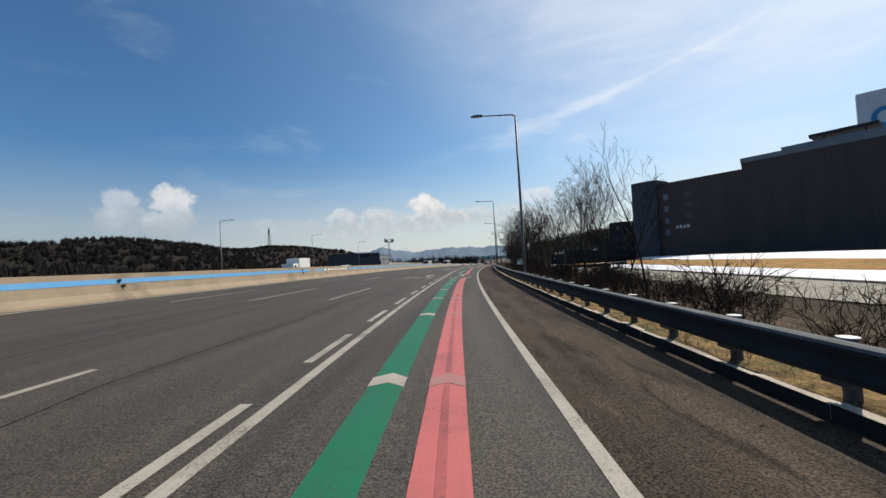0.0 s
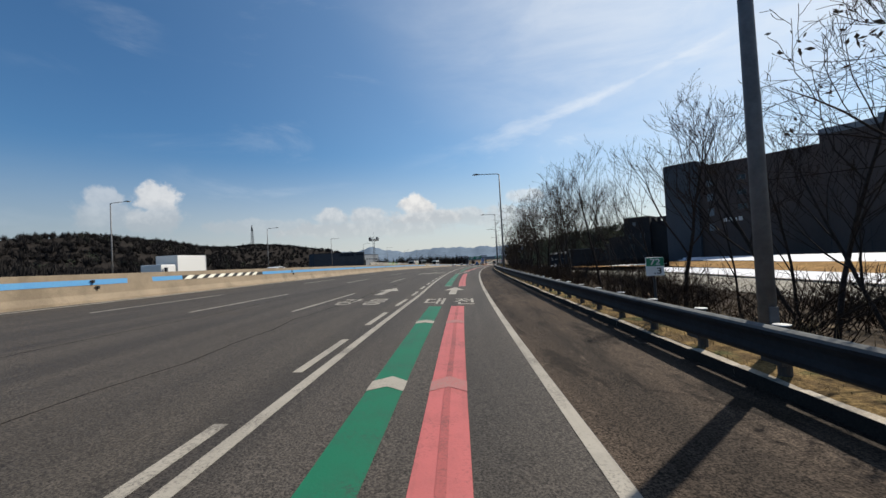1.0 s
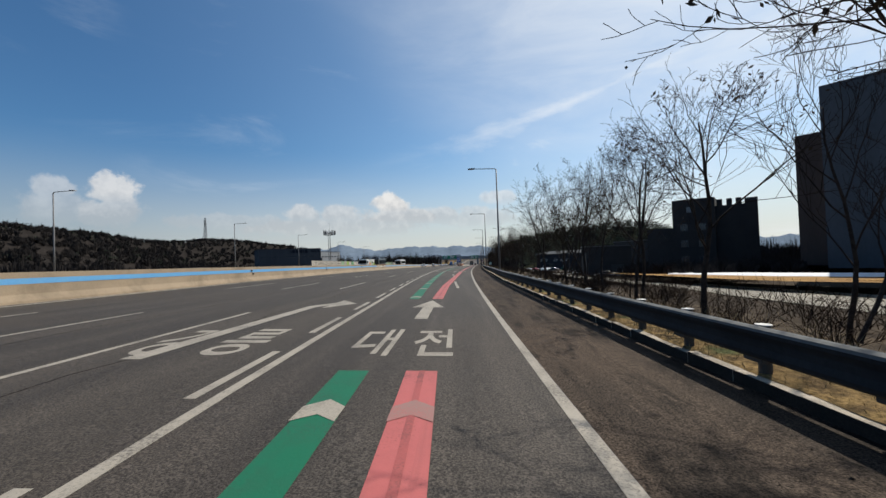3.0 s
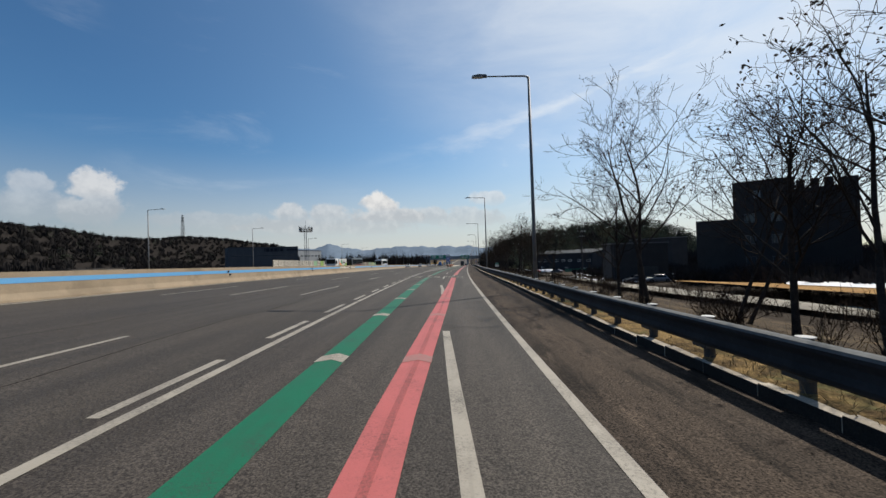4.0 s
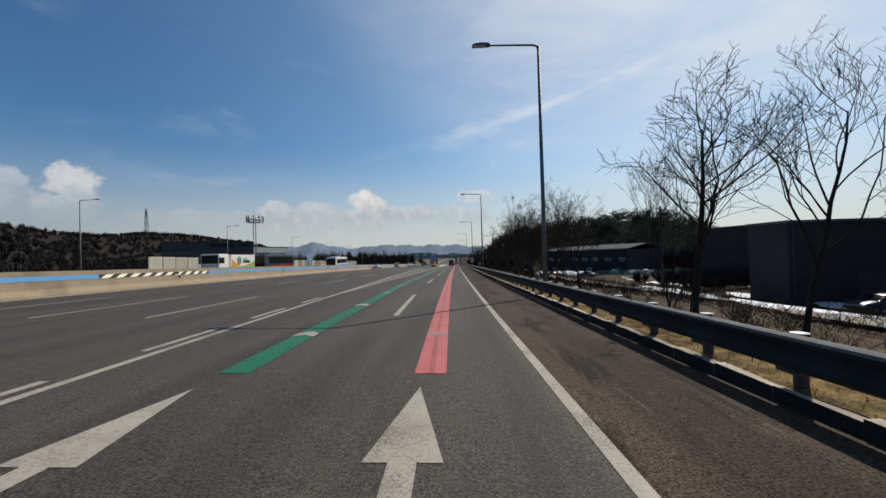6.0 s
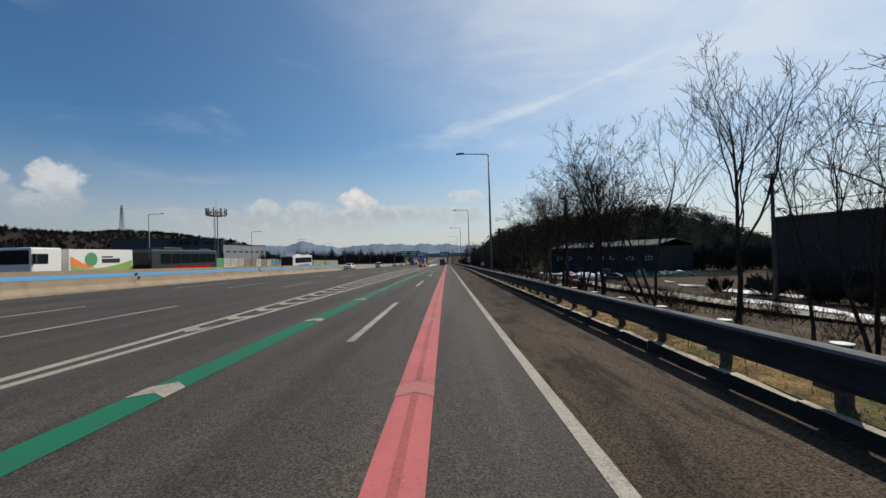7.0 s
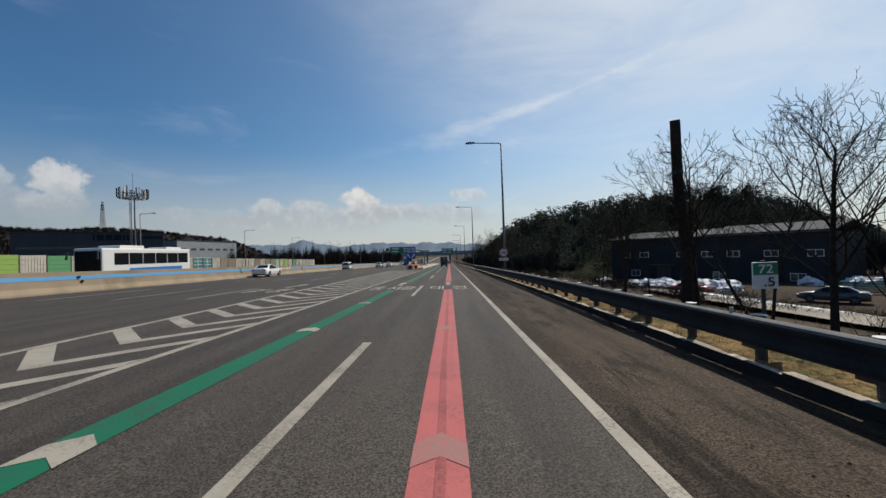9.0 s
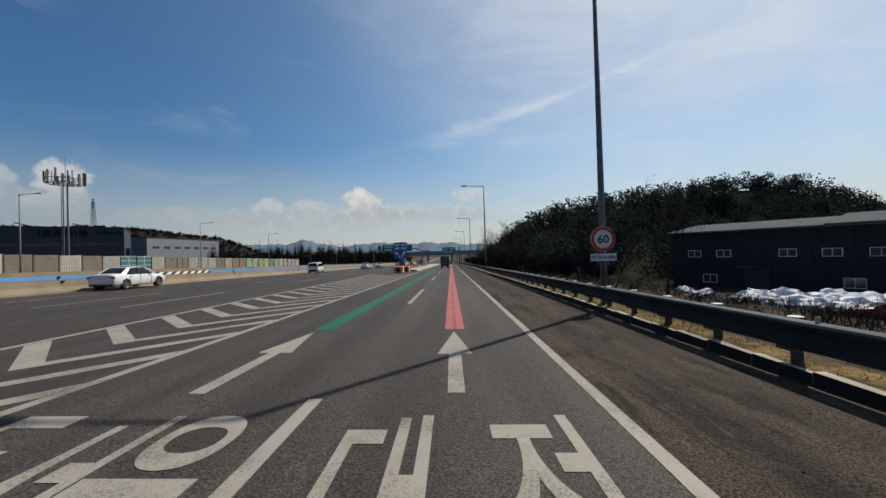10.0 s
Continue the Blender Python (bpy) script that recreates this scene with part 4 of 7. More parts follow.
def grow(limbs, tips, p, d, length, r, level, rnd, spread, lift, counts):
    n = (8, 7, 5, 4)[min(level, 3)]
    pts, q, e = [p], p.copy(), d.copy()
    wander = (0.07, 0.13, 0.18, 0.22)[min(level, 3)]
    for i in range(n):
        e = (e + Vector((rnd.gauss(0, 1), rnd.gauss(0, 1), rnd.gauss(0, 0.6))) * wander + Vector((0, 0, lift * 0.09))).normalized()
        q = q + e * (length / n)
        pts.append(q.copy())
    end = max(r * (0.22 if level < 2 else 0.40), 0.0045)
    radii = [end + (r - end) * (1 - i / n) ** 0.85 for i in range(n + 1)]
    if level == 0:
        radii[0] *= 1.25
    limbs[0 if level < 2 else 1].add(pts, radii, (8, 5, 4, 3)[min(level, 3)])
    if level >= len(counts) or length < 0.30:
        tips.append((pts[-1], e))
        return
    for k in range(counts[level]):
        f = (k + rnd.uniform(0.1, 0.9)) / counts[level]
        f = 0.30 + 0.70 * f if level == 0 else 0.18 + 0.82 * f
        i = min(int(f * n), n - 1)
        a = pts[i].lerp(pts[i + 1], f * n - i)
        axis = (pts[i + 1] - pts[i]).normalized()
        side = axis.cross(Vector((rnd.gauss(0, 1), rnd.gauss(0, 1), rnd.gauss(0, 1)))).normalized()
        w = spread * rnd.uniform(0.75, 1.2)
        out = (axis * math.cos(w) + side * math.sin(w)).normalized()
        grow(limbs, tips, a, out, length * rnd.uniform(0.46, 0.74) * (1.15 - 0.60 * f), max(radii[i] * rnd.uniform(0.42, 0.60), 0.0052), level + 1, rnd, spread * rnd.uniform(0.85, 1.1), lift, counts)


def bare_tree(seed, height, label, stems=1, leafy=0, spread=0.72, lift=1.0, counts=(10, 6, 4, 2), bole=0.68, girth=1.0, lean=0.13):
    rnd = random.Random(seed)
    t = thing("bare_tree", pose(0, 0, -50), label, "tree", "roadside trees")
    limbs, tips = (Limbs(), Limbs()), []
    for k in range(stems):
        d = Vector((rnd.gauss(0, lean * stems ** 0.5), rnd.gauss(0, lean * stems ** 0.5), 1)).normalized()
        grow(limbs, tips, Vector((rnd.gauss(0, 0.12) * (stems > 1), rnd.gauss(0, 0.12) * (stems > 1), -0.3)), d, height * bole * rnd.uniform(0.9, 1.1), (0.0098 * height + 0.006) * girth / stems ** 0.35, 0, rnd, spread, lift, counts)
    t["tall"] = max(p.z for p in limbs[1].v)
    ob = new("trunk", mesh_from("trunk", limbs[0].v, limbs[0].f, M["bark"], True))
    ob.parent = t
    ob = new("crown", mesh_from("crown", limbs[1].v, limbs[1].f, M["twig"], True))
    ob.parent = t
    if leafy:
        v, f = [], []
        for p, e in tips:
            if rnd.random() > leafy:
                continue
            for k in range(rnd.randint(4, 11)):
                c = p + Vector((rnd.gauss(0, 0.13), rnd.gauss(0, 0.13), rnd.gauss(-0.10, 0.13)))
                a = Vector((rnd.gauss(0, 1), rnd.gauss(0, 1), rnd.gauss(0, 1))).normalized() * rnd.uniform(0.04, 0.085)
                b = a.cross(Vector((rnd.gauss(0, 1), rnd.gauss(0, 1), rnd.gauss(0, 1)))).normalized() * rnd.uniform(0.016, 0.034)
                n = len(v)
                v += [c - a, c + b, c + a, c - b]
                f.append((n, n + 1, n + 2, n + 3))
        ob = new("withered_leaves", mesh_from("withered_leaves", v, f, M["dead_leaf"]))
        ob.parent = t
        ob["label"] = "clumps of withered dark leaves"
    return t


TREES = [bare_tree(3, 8.0, "bare grey-brown tree with a straight trunk and fine rising twigs", spread=0.62, lift=1.1, bole=0.80),
         bare_tree(8, 8.0, "bare tree with two slim stems and thin twigs", stems=2, spread=0.58, lift=1.2, counts=(8, 5, 4, 2), bole=0.78),
         bare_tree(15, 8.0, "bare tree with few withered leaves on crooked limbs", leafy=0.07, spread=0.78, lift=0.6, bole=0.66),
         bare_tree(21, 8.0, "bare multi-stemmed young trees growing from one stool", stems=4, spread=0.45, lift=1.7, counts=(6, 4, 3, 2), bole=0.80, girth=0.75),
         bare_tree(34, 8.0, "tree holding dark clumps of withered leaves", stems=2, leafy=0.20, spread=0.74, lift=0.7, counts=(8, 5, 3, 2), bole=0.72),
         bare_tree(52, 8.0, "wide bare tree forking low into long arching limbs", stems=2, spread=0.85, lift=0.5, counts=(7, 6, 4, 2), bole=0.66, girth=1.1, leafy=0.02, lean=0.10),
         bare_tree(63, 8.0, "slim bare sapling with sparse upright shoots", spread=0.5, lift=1.6, counts=(7, 4, 2), bole=0.82, girth=0.6),
         bare_tree(77, 8.0, "bare tree with a slender trunk and a rounded airy crown", spread=0.80, lift=0.9, counts=(12, 6, 4, 2), bole=0.60)]
# along the road, to its right, height, kind
BY_STORE = [(18.4, 7.6, 8.4, 6), (21.6, 7.5, 8.2, 1), (23.2, 8.0, 7.2, 6), (24.9, 7.5, 7.4, 6), (27.3, 7.5, 7.8, 2), (29.2, 7.5, 7.4, 1), (31.0, 7.5, 8.8, 1), (32.6, 8.2, 7.0, 6), (34.6, 8.0, 6.2, 6), (36.9, 7.5, 8.8, 0), (39.3, 7.5, 7.2, 6), (41.2, 7.8, 6.0, 6), (43.0, 7.5, 6.0, 6), (44.6, 7.7, 7.0, 6), (46.2, 7.5, 9.4, 0), (50.1, 7.5, 6.8, 4), (52.9, 7.5, 9.4, 1), (54.8, 7.7, 10.0, 0), (57.4, 7.5, 8.4, 2), (60.6, 7.5, 10.6, 1), (63.0, 9.2, 6.4, 3)]
BY_BLOCK = [(64.7, 7.5, 8.4, 7), (68.1, 7.5, 10.6, 0), (70.9, 7.6, 10.8, 2), (74.5, 8.4, 8.0, 1), (78.6, 7.6, 8.6, 2), (83.6, 7.6, 9.0, 5), (85.6, 8.0, 6.8, 6), (88.3, 7.5, 9.8, 1), (91.3, 7.5, 6.6, 6), (92.2, 7.6, 9.0, 2), (94.1, 7.6, 9.2, 4), (96.5, 7.6, 6.6, 7), (98.6, 7.8, 7.6, 4), (104.6, 7.5, 10.2, 5), (107.1, 7.5, 6.8, 7), (110.1, 7.6, 4.8, 6), (111.9, 7.8, 5.2, 6)]
BY_HOLLOW = [(121.5, 7.5, 5.5, 5), (124.6, 7.6, 4.5, 6), (128.7, 7.5, 7.0, 4), (130.9, 7.6, 6.9, 4), (132.6, 7.5, 6.1, 4), (136.0, 7.6, 7.0, 1), (139.3, 7.6, 8.0, 0), (143.6, 7.5, 9.2, 7), (147.0, 8.6, 7.6, 3), (156.3, 7.5, 6.6, 5), (158.8, 7.6, 6.2, 1), (160.2, 7.6, 6.6, 6), (162.5, 7.5, 9.2, 0), (167.3, 7.6, 9.2, 1), (169.8, 8.8, 7.4, 4), (172.1, 7.4, 9.4, 5), (173.9, 7.6, 8.2, 2), (175.1, 7.5, 8.4, 4), (176.2, 7.9, 7.4, 6), (177.3, 7.5, 8.6, 1), (178.8, 8.4, 7.4, 3), (180.0, 7.6, 8.2, 2), (181.5, 8.2, 7.8, 4), (183.0, 7.8, 8.4, 4)]
BY_WORKSHOP = [(185.4, 7.5, 8.8, 1), (188.2, 8.4, 7.0, 2), (190.7, 7.6, 6.6, 7), (191.8, 8.8, 6.4, 1), (193.4, 7.8, 6.4, 1), (195.9, 7.6, 6.8, 0), (197.6, 7.6, 6.9, 6), (198.8, 8.2, 6.0, 2), (200.0, 7.5, 5.8, 1), (201.9, 7.5, 5.2, 6), (203.2, 7.5, 5.9, 7), (205.2, 7.6, 6.8, 1), (208.6, 7.8, 6.8, 7), (212.0, 7.8, 5.1, 6), (213.6, 7.4, 5.3, 2), (215.0, 7.8, 5.2, 1), (216.6, 8.2, 5.6, 6), (218.4, 8.0, 5.4, 1), (233.8, 8.7, 5.6, 3), (240.1, 8.7, 6.2, 1), (248.6, 9.5, 6.6, 0), (262, 9.6, 6.4, 1)]
BY_HILL = [(270, 8.6, 8, 1), (276, 9, 8.6, 3), (283, 8.2, 9.2, 0), (290, 10, 8.6, 0), (296, 7.6, 9, 3), (304, 8.8, 9.6, 1), (310, 9, 8.4, 1), (318, 8, 9.2, 0), (330, 10, 9, 3), (345, 8.6, 9.4, 1), (360, 9, 9.4, 0)]
for s, l, h, k in BY_STORE + BY_BLOCK + BY_HOLLOW + BY_WORKSHOP + BY_HILL:
    tr = copy_thing(TREES[k], at(s, l, -0.42 if l > 7 else -0.3, random.uniform(0, 360)))
    tr.scale = (h * 1.04 / tr["tall"],) * 3
    del tr["tall"]
for tr in TREES:
    for o in list(tr.children_recursive) + [tr]:
        bpy.data.objects.remove(o)


def shrub(seed, height, label):
    rnd = random.Random(seed)
    t = thing("shrub", pose(0, 0, -50), label, "shrub", "roadside shrubs")
    limb = Limbs()
    for k in range(26):
        a, tilt = rnd.uniform(0, math.tau), rnd.uniform(0.1, 0.85)
        d = Vector((math.cos(a) * math.sin(tilt), math.sin(a) * math.sin(tilt), math.cos(tilt)))
        p = Vector((rnd.gauss(0, 0.28), rnd.gauss(0, 0.28), -0.15))
        n = height * rnd.uniform(0.6, 1.05)
        pts = [p]
        for i in range(4):
            d = (d + Vector((rnd.gauss(0, 0.18), rnd.gauss(0, 0.18), -0.03))).normalized()
            pts.append(pts[-1] + d * n / 4)
        limb.add(pts, [0.013, 0.011, 0.009, 0.007, 0.004], 3)
        for j in range(7):
            i = rnd.randint(1, 3)
            e = (pts[i + 1] - pts[i]).normalized() + Vector((rnd.gauss(0, 0.7), rnd.gauss(0, 0.7), rnd.gauss(0.1, 0.5)))
            q = pts[i] + e.normalized() * n * rnd.uniform(0.18, 0.36)
            limb.add([pts[i], pts[i].lerp(q, 0.5) + Vector((rnd.gauss(0, 0.03), rnd.gauss(0, 0.03), 0)), q], [0.007, 0.006, 0.003], 3)
    ob = new("stem_tangle", mesh_from("stem_tangle", limb.v, limb.f, M["shrub"]))
    ob.parent = t
    return t


SHRUBS = [shrub(s, 1.9, "leafless tangled brown shrub behind the guard rail") for s in (5, 6, 7, 9)]
rnd = random.Random(77)
for k in range(272):
    s = -8 + k * 1.17 + rnd.uniform(-0.6, 0.6)
    thin = 0.95 if 3 < s < 20 else 1.0
    if k >= 230:  # a denser stretch by the yard
        s, thin = 13 + (k - 230) * 1.1 + rnd.uniform(-0.5, 0.5), 1.3
    sh = copy_thing(SHRUBS[k % 4], at(s, rnd.uniform(5.0, 10.5), -0.35, rnd.uniform(0, 360)))
    f = rnd.uniform(0.45, 1.05) * thin * (0.6 if s > 104 else 1.0)
    sh.scale = (f * 1.1, f * 1.1, f)
# brambles behind them, down the bank
limb = Limbs()
for k in range(600):
    s, l = rnd.uniform(12, 262) if k < 260 else rnd.uniform(206, 262), rnd.uniform(9.5, 14.0)
    if k >= 360:
        s, l = rnd.uniform(108, 205), rnd.uniform(12.0, 34.0)
    elif s > 205:
        l = rnd.uniform(11.0, 27.0)
    p = W(s, l)
    p.z = (ground_at(p.x, p.y) if l > 12.5 else W(s, l, -0.7).z) - 0.1
    for j in range(13):
        a, tilt, n = rnd.uniform(0, math.tau), rnd.uniform(0.05, 0.9), rnd.uniform(0.8, 1.9) * (0.6 if s > 104 else 1.0)
        d = Vector((math.cos(a) * math.sin(tilt), math.sin(a) * math.sin(tilt), math.cos(tilt)))
        q = p + Vector((rnd.gauss(0, 0.5), rnd.gauss(0, 0.5), 0))
        pts = [q]
        for i in range(3):
            d = (d + Vector((rnd.gauss(0, 0.2), rnd.gauss(0, 0.2), -0.04))).normalized()
            pts.append(pts[-1] + d * n / 3)
        limb.add(pts, [0.016, 0.013, 0.009, 0.004], 3)
        for i in (1, 2, 2):
            e = Vector((rnd.gauss(0, 1), rnd.gauss(0, 1), rnd.gauss(0.5, 0.6))).normalized()
            limb.add([pts[i], pts[i] + e * n * rnd.uniform(0.2, 0.4)], [0.008, 0.003], 3)
tagged(new("brambles", mesh_from("brambles", limb.v, limb.f, M["shrub"])), "leafless brown brambles down the bank", "brambles", kind="stuff")
for sh in SHRUBS:
    for o in list(sh.children_recursive) + [sh]:
        bpy.data.objects.remove(o)

# dry grass between kerb and rail posts, and taller weeds behind
v, f = [], []
rnd = random.Random(5)
for k in range(30000):
    s = rnd.uniform(-8, 258)
    near = rnd.random() < 0.72
    l = rnd.uniform(rail_l(s) + 0.11, 3.6) if near else rnd.uniform(3.3, 6.0)
    clump = 0.5 + 0.5 * math.sin(s * 0.9 + 1.7 * math.sin(s * 0.23))
    h = (rnd.uniform(0.04, 0.14) if near else rnd.uniform(0.15, 0.55)) * (0.45 + 0.8 * clump)
    p = W(s, l, 0.17 if near else 0.06)
    a = rnd.uniform(0, math.tau)
    w = Vector((math.cos(a), math.sin(a), 0)) * rnd.uniform(0.004, 0.009)
    lean = Vector((rnd.gauss(0, 0.5), rnd.gauss(0, 0.5), 1.0)) * h
    n = len(v)
    v += [p - w, p + w, p + lean]
    f.append((n, n + 1, n + 2))
tagged(new("dry_grass", mesh_from("dry_grass", v, f, M["dry_stalk"])), "straw-coloured dry grass along the kerb", "grass", kind="stuff")
tagged(sweep("grass_strip", rail_s(-10, 260, 0.4), lambda s: [(rail_l(s) + 0.115 + 0.022 * math.sin(s * 2.1) + 0.015 * math.sin(s * 5.3), 0.160), (rail_l(s) + 0.19, 0.185), (rail_l(s) + 0.4, 0.19), (3.6, 0.18)], M["grass"]), "strip of matted dry grass behind the kerb", "grass", kind="structure")

# ---------------------------------------------------------------- land on the right: lots, banks, snow
def patch(name, s0, s1, l_in, l_out, mat, label, z=0.0, category="ground", step=3.0, levels=None):
    """A laid surface over the open ground, with a ragged outline; levels: height over the road at its inner and outer edge."""
    bm = bmesh.new()
    rows = []
    for s in rail_s(s0, s1, step):
        e = math.sin((s - s0) / (s1 - s0) * math.pi) ** 0.35
        mid = (l_in(s) + l_out(s)) / 2
        row = []
        for k in range(5):
            l = mid + (l_in(s) + (l_out(s) - l_in(s)) * k / 4 - mid) * e
            p = W(s, l)
            up = ground_at(p.x, p.y) + z + (0.10 if 0 < k < 4 else -0.05)
            if levels:
                up = max(up - 0.15, W(s, 0).z + levels[0] + (levels[1] - levels[0]) * k / 4)
            row.append(bm.verts.new((p.x, p.y, up)))
        rows.append(row)
    for a, b in zip(rows, rows[1:]):
        for k in range(4):
            bm.faces.new((a[k], a[k + 1], b[k + 1], b[k]))
    bmesh.ops.recalc_face_normals(bm, faces=bm.faces[:])
    if sum(f.normal.z for f in bm.faces) < 0:
        bmesh.ops.reverse_faces(bm, faces=bm.faces[:])
    return tagged(link_bm(name, bm, mat, smooth=True), label, category, kind="structure")


rag = lambda base, amp, f, ph=0.0: (lambda s: base + amp * math.sin(s * f + ph) + amp * 0.5 * math.sin(s * f * 2.7 + ph))
patch("yard", -30, 108, rag(15.5, 0.3, 0.2), rag(24.0, 0.2, 0.1), M["lot"], "pale concrete yard behind the roadside shrubs", 0.10)
patch("snow_patch", -20, 84, rag(24.4, 0.3, 0.2), rag(29.0, 0.5, 0.11), M["snow"], "strip of old snow along the yard", 0.25, "snow", levels=(-1.15, -0.75))
patch("grass_bank", -10, 90, rag(29.0, 0.5, 0.11), rag(33.4, 0.9, 0.16, 1.0), M["bank_grass"], "low bank of ochre winter grass", 0.30, levels=(-0.76, -0.12))
patch("snow_patch", -30, 100, rag(33.4, 0.9, 0.16, 1.0), rag(44.0, 0.8, 0.1), M["snow"], "old snow lying before the brown building", 0.30, "snow", levels=(-0.13, 0.30))
patch("grass_bank", 88, 132, rag(19.0, 1.0, 0.12), rag(34.0, 1.2, 0.1), M["bank_grass"], "ochre grass bank sloping down to the road", 1.0)
patch("snow_patch", 92, 124, rag(27.0, 1.0, 0.2), rag(33.5, 0.8, 0.15), M["snow"], "snow lying on the ochre bank", 1.22, "snow")
patch("yard", 100, 150, rag(13.5, 0.4, 0.2), rag(18.0, 0.6, 0.13), M["lot"], "pale gravel track below the bank", 0.25)
patch("yard", 168, 232, rag(13.0, 0.4, 0.2), rag(24.0, 1.0, 0.09), M["lot"], "pale concrete yard below the road", 0.2)
for s0, s1, a, b in ((150, 166, 22, 27), (158, 176, 30, 33), (172, 190, 26, 29), (206, 210, 34.4, 35.6), (215, 219, 36, 37.2), (140, 154, 38, 42), (226, 240, 24, 27), (148, 156, 17, 19), (156, 162, 38, 44), (160, 172, 20, 22), (163, 170, 44, 50), (168, 176, 36, 39), (176, 186, 40, 43), (182, 196, 46, 50), (188, 200, 33, 36), (214, 226, 19, 21)):
    patch("snow_patch", s0, s1, rag(a, 0.7, 0.5), rag(b, 0.7, 0.37, 2.0), M["snow"], "patch of old snow on dark ground", 0.25, "snow", 1.5)
# low wall between yard and snow
bm = bmesh.new()
prev = None
for s in rail_s(-30, 108, 6):
    p = W(s, 24.2)
    z = ground_at(p.x, p.y)
    h = heading(s)
    o = Vector((math.cos(h), math.sin(h), 0)) * 0.15
    ring = [bm.verts.new(q) for q in (Vector((p.x, p.y, z - 0.2)) - o, Vector((p.x, p.y, z + 0.20)) - o, Vector((p.x, p.y, z + 0.20)) + o, Vector((p.x, p.y, z - 0.2)) + o)]
    if prev:
        for k in range(3):
            bm.faces.new((prev[k], ring[k], ring[k + 1], prev[k + 1]))
    prev = ring
bmesh.ops.recalc_face_normals(bm, faces=bm.faces[:])
tagged(link_bm("yard_wall", bm, M["kerb"]), "low dark concrete wall along the yard", "wall", kind="structure")

# ---------------------------------------------------------------- buildings
M["brown_clad"] = material("brown_cladding", (0.074, 0.053, 0.046), (0.058, 0.042, 0.037), 0.7, scale=0.4, fine=6, fine_amt=0.08, bump=0.05, stretch=(1, 1, 0.2))
M["grey_clad"] = material("grey_cladding", (0.19, 0.215, 0.24), (0.155, 0.175, 0.20), 0.6, scale=0.3, fine=5, fine_amt=0.06, bump=0.03, stretch=(1, 1, 0.3))
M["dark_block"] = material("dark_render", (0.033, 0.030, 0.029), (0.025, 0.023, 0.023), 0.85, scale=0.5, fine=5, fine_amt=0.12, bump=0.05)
M["pale_wall"] = material("pale_wall", (0.62, 0.64, 0.66), (0.54, 0.56, 0.58), 0.7, scale=0.4, fine=5, fine_amt=0.06, bump=0.03)
M["steel_blue"] = material("steel_blue_sheet", (0.060, 0.068, 0.080), (0.052, 0.059, 0.070), 0.8, scale=0.3, fine=4, fine_amt=0.06, bump=0.04, stretch=(1, 1, 0.2), spec=0.15)
M["depot_sheet"] = material("pale_grey_sheet", (0.20, 0.215, 0.235), (0.17, 0.185, 0.20), 0.65, scale=0.3, fine=4, fine_amt=0.06, bump=0.03)
M["tower_clad"] = material("slate_blue_cladding", (0.068, 0.082, 0.098), (0.054, 0.065, 0.078), 0.7, scale=0.3, fine=5, fine_amt=0.06, bump=0.03, stretch=(1, 1, 0.3), spec=0.2)
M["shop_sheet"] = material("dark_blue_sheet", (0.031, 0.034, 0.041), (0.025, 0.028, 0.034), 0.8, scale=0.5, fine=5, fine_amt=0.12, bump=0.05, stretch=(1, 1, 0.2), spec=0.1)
M["window"] = plain("window_glass", (0.035, 0.045, 0.055), 0.12)
M["window_pale"] = plain("pale_window", (0.16, 0.19, 0.22), 0.2)
M["frame_white"] = plain("white_frame", (0.62, 0.62, 0.60), 0.5)
M["frame_dark"] = plain("dark_frame", (0.09, 0.09, 0.095), 0.5)
M["roof_pale"] = material("pale_sheet_roof", (0.092, 0.096, 0.10), (0.07, 0.074, 0.078), 0.9, scale=0.4, fine=6, fine_amt=0.1, bump=0.1, spec=0.05)
M["sign_blue"] = plain("sign_blue", (0.02, 0.22, 0.42), 0.5)
M["sign_navy"] = plain("sign_dark", (0.018, 0.022, 0.032), 0.7, spec=0.1)


def facade(x0, y0, x1, y1, z):
    """A pose whose x axis runs along a wall from one corner to the other, y pointing into the building; and the wall's length."""
    a = math.atan2(y1 - y0, x1 - x0)
    return pose(x0, y0, z, 0, 0, math.degrees(a)), math.hypot(x1 - x0, y1 - y0)


def window_unit(parent, x, z, w, h, glass="window", depth=0.0, bars=1, trim="frame_white"):
    f = 0.07
    win = part("window", boxes((x, x + w, depth - 0.06, depth + 0.02, z, z + f), (x, x + w, depth - 0.06, depth + 0.02, z + h - f, z + h), (x, x + f, depth - 0.06, depth + 0.02, z + f, z + h - f), (x + w - f, x + w, depth - 0.06, depth + 0.02, z + f, z + h - f),
                               *[(x + w * (k + 1) / (bars + 1) - 0.03, x + w * (k + 1) / (bars + 1) + 0.03, depth - 0.05, depth + 0.02, z + f, z + h - f) for k in range(bars)]), M[trim], parent)
    part("pane", boxes((x + f, x + w - f, depth - 0.022, depth - 0.005, z + f, z + h - f)), M[glass], win)


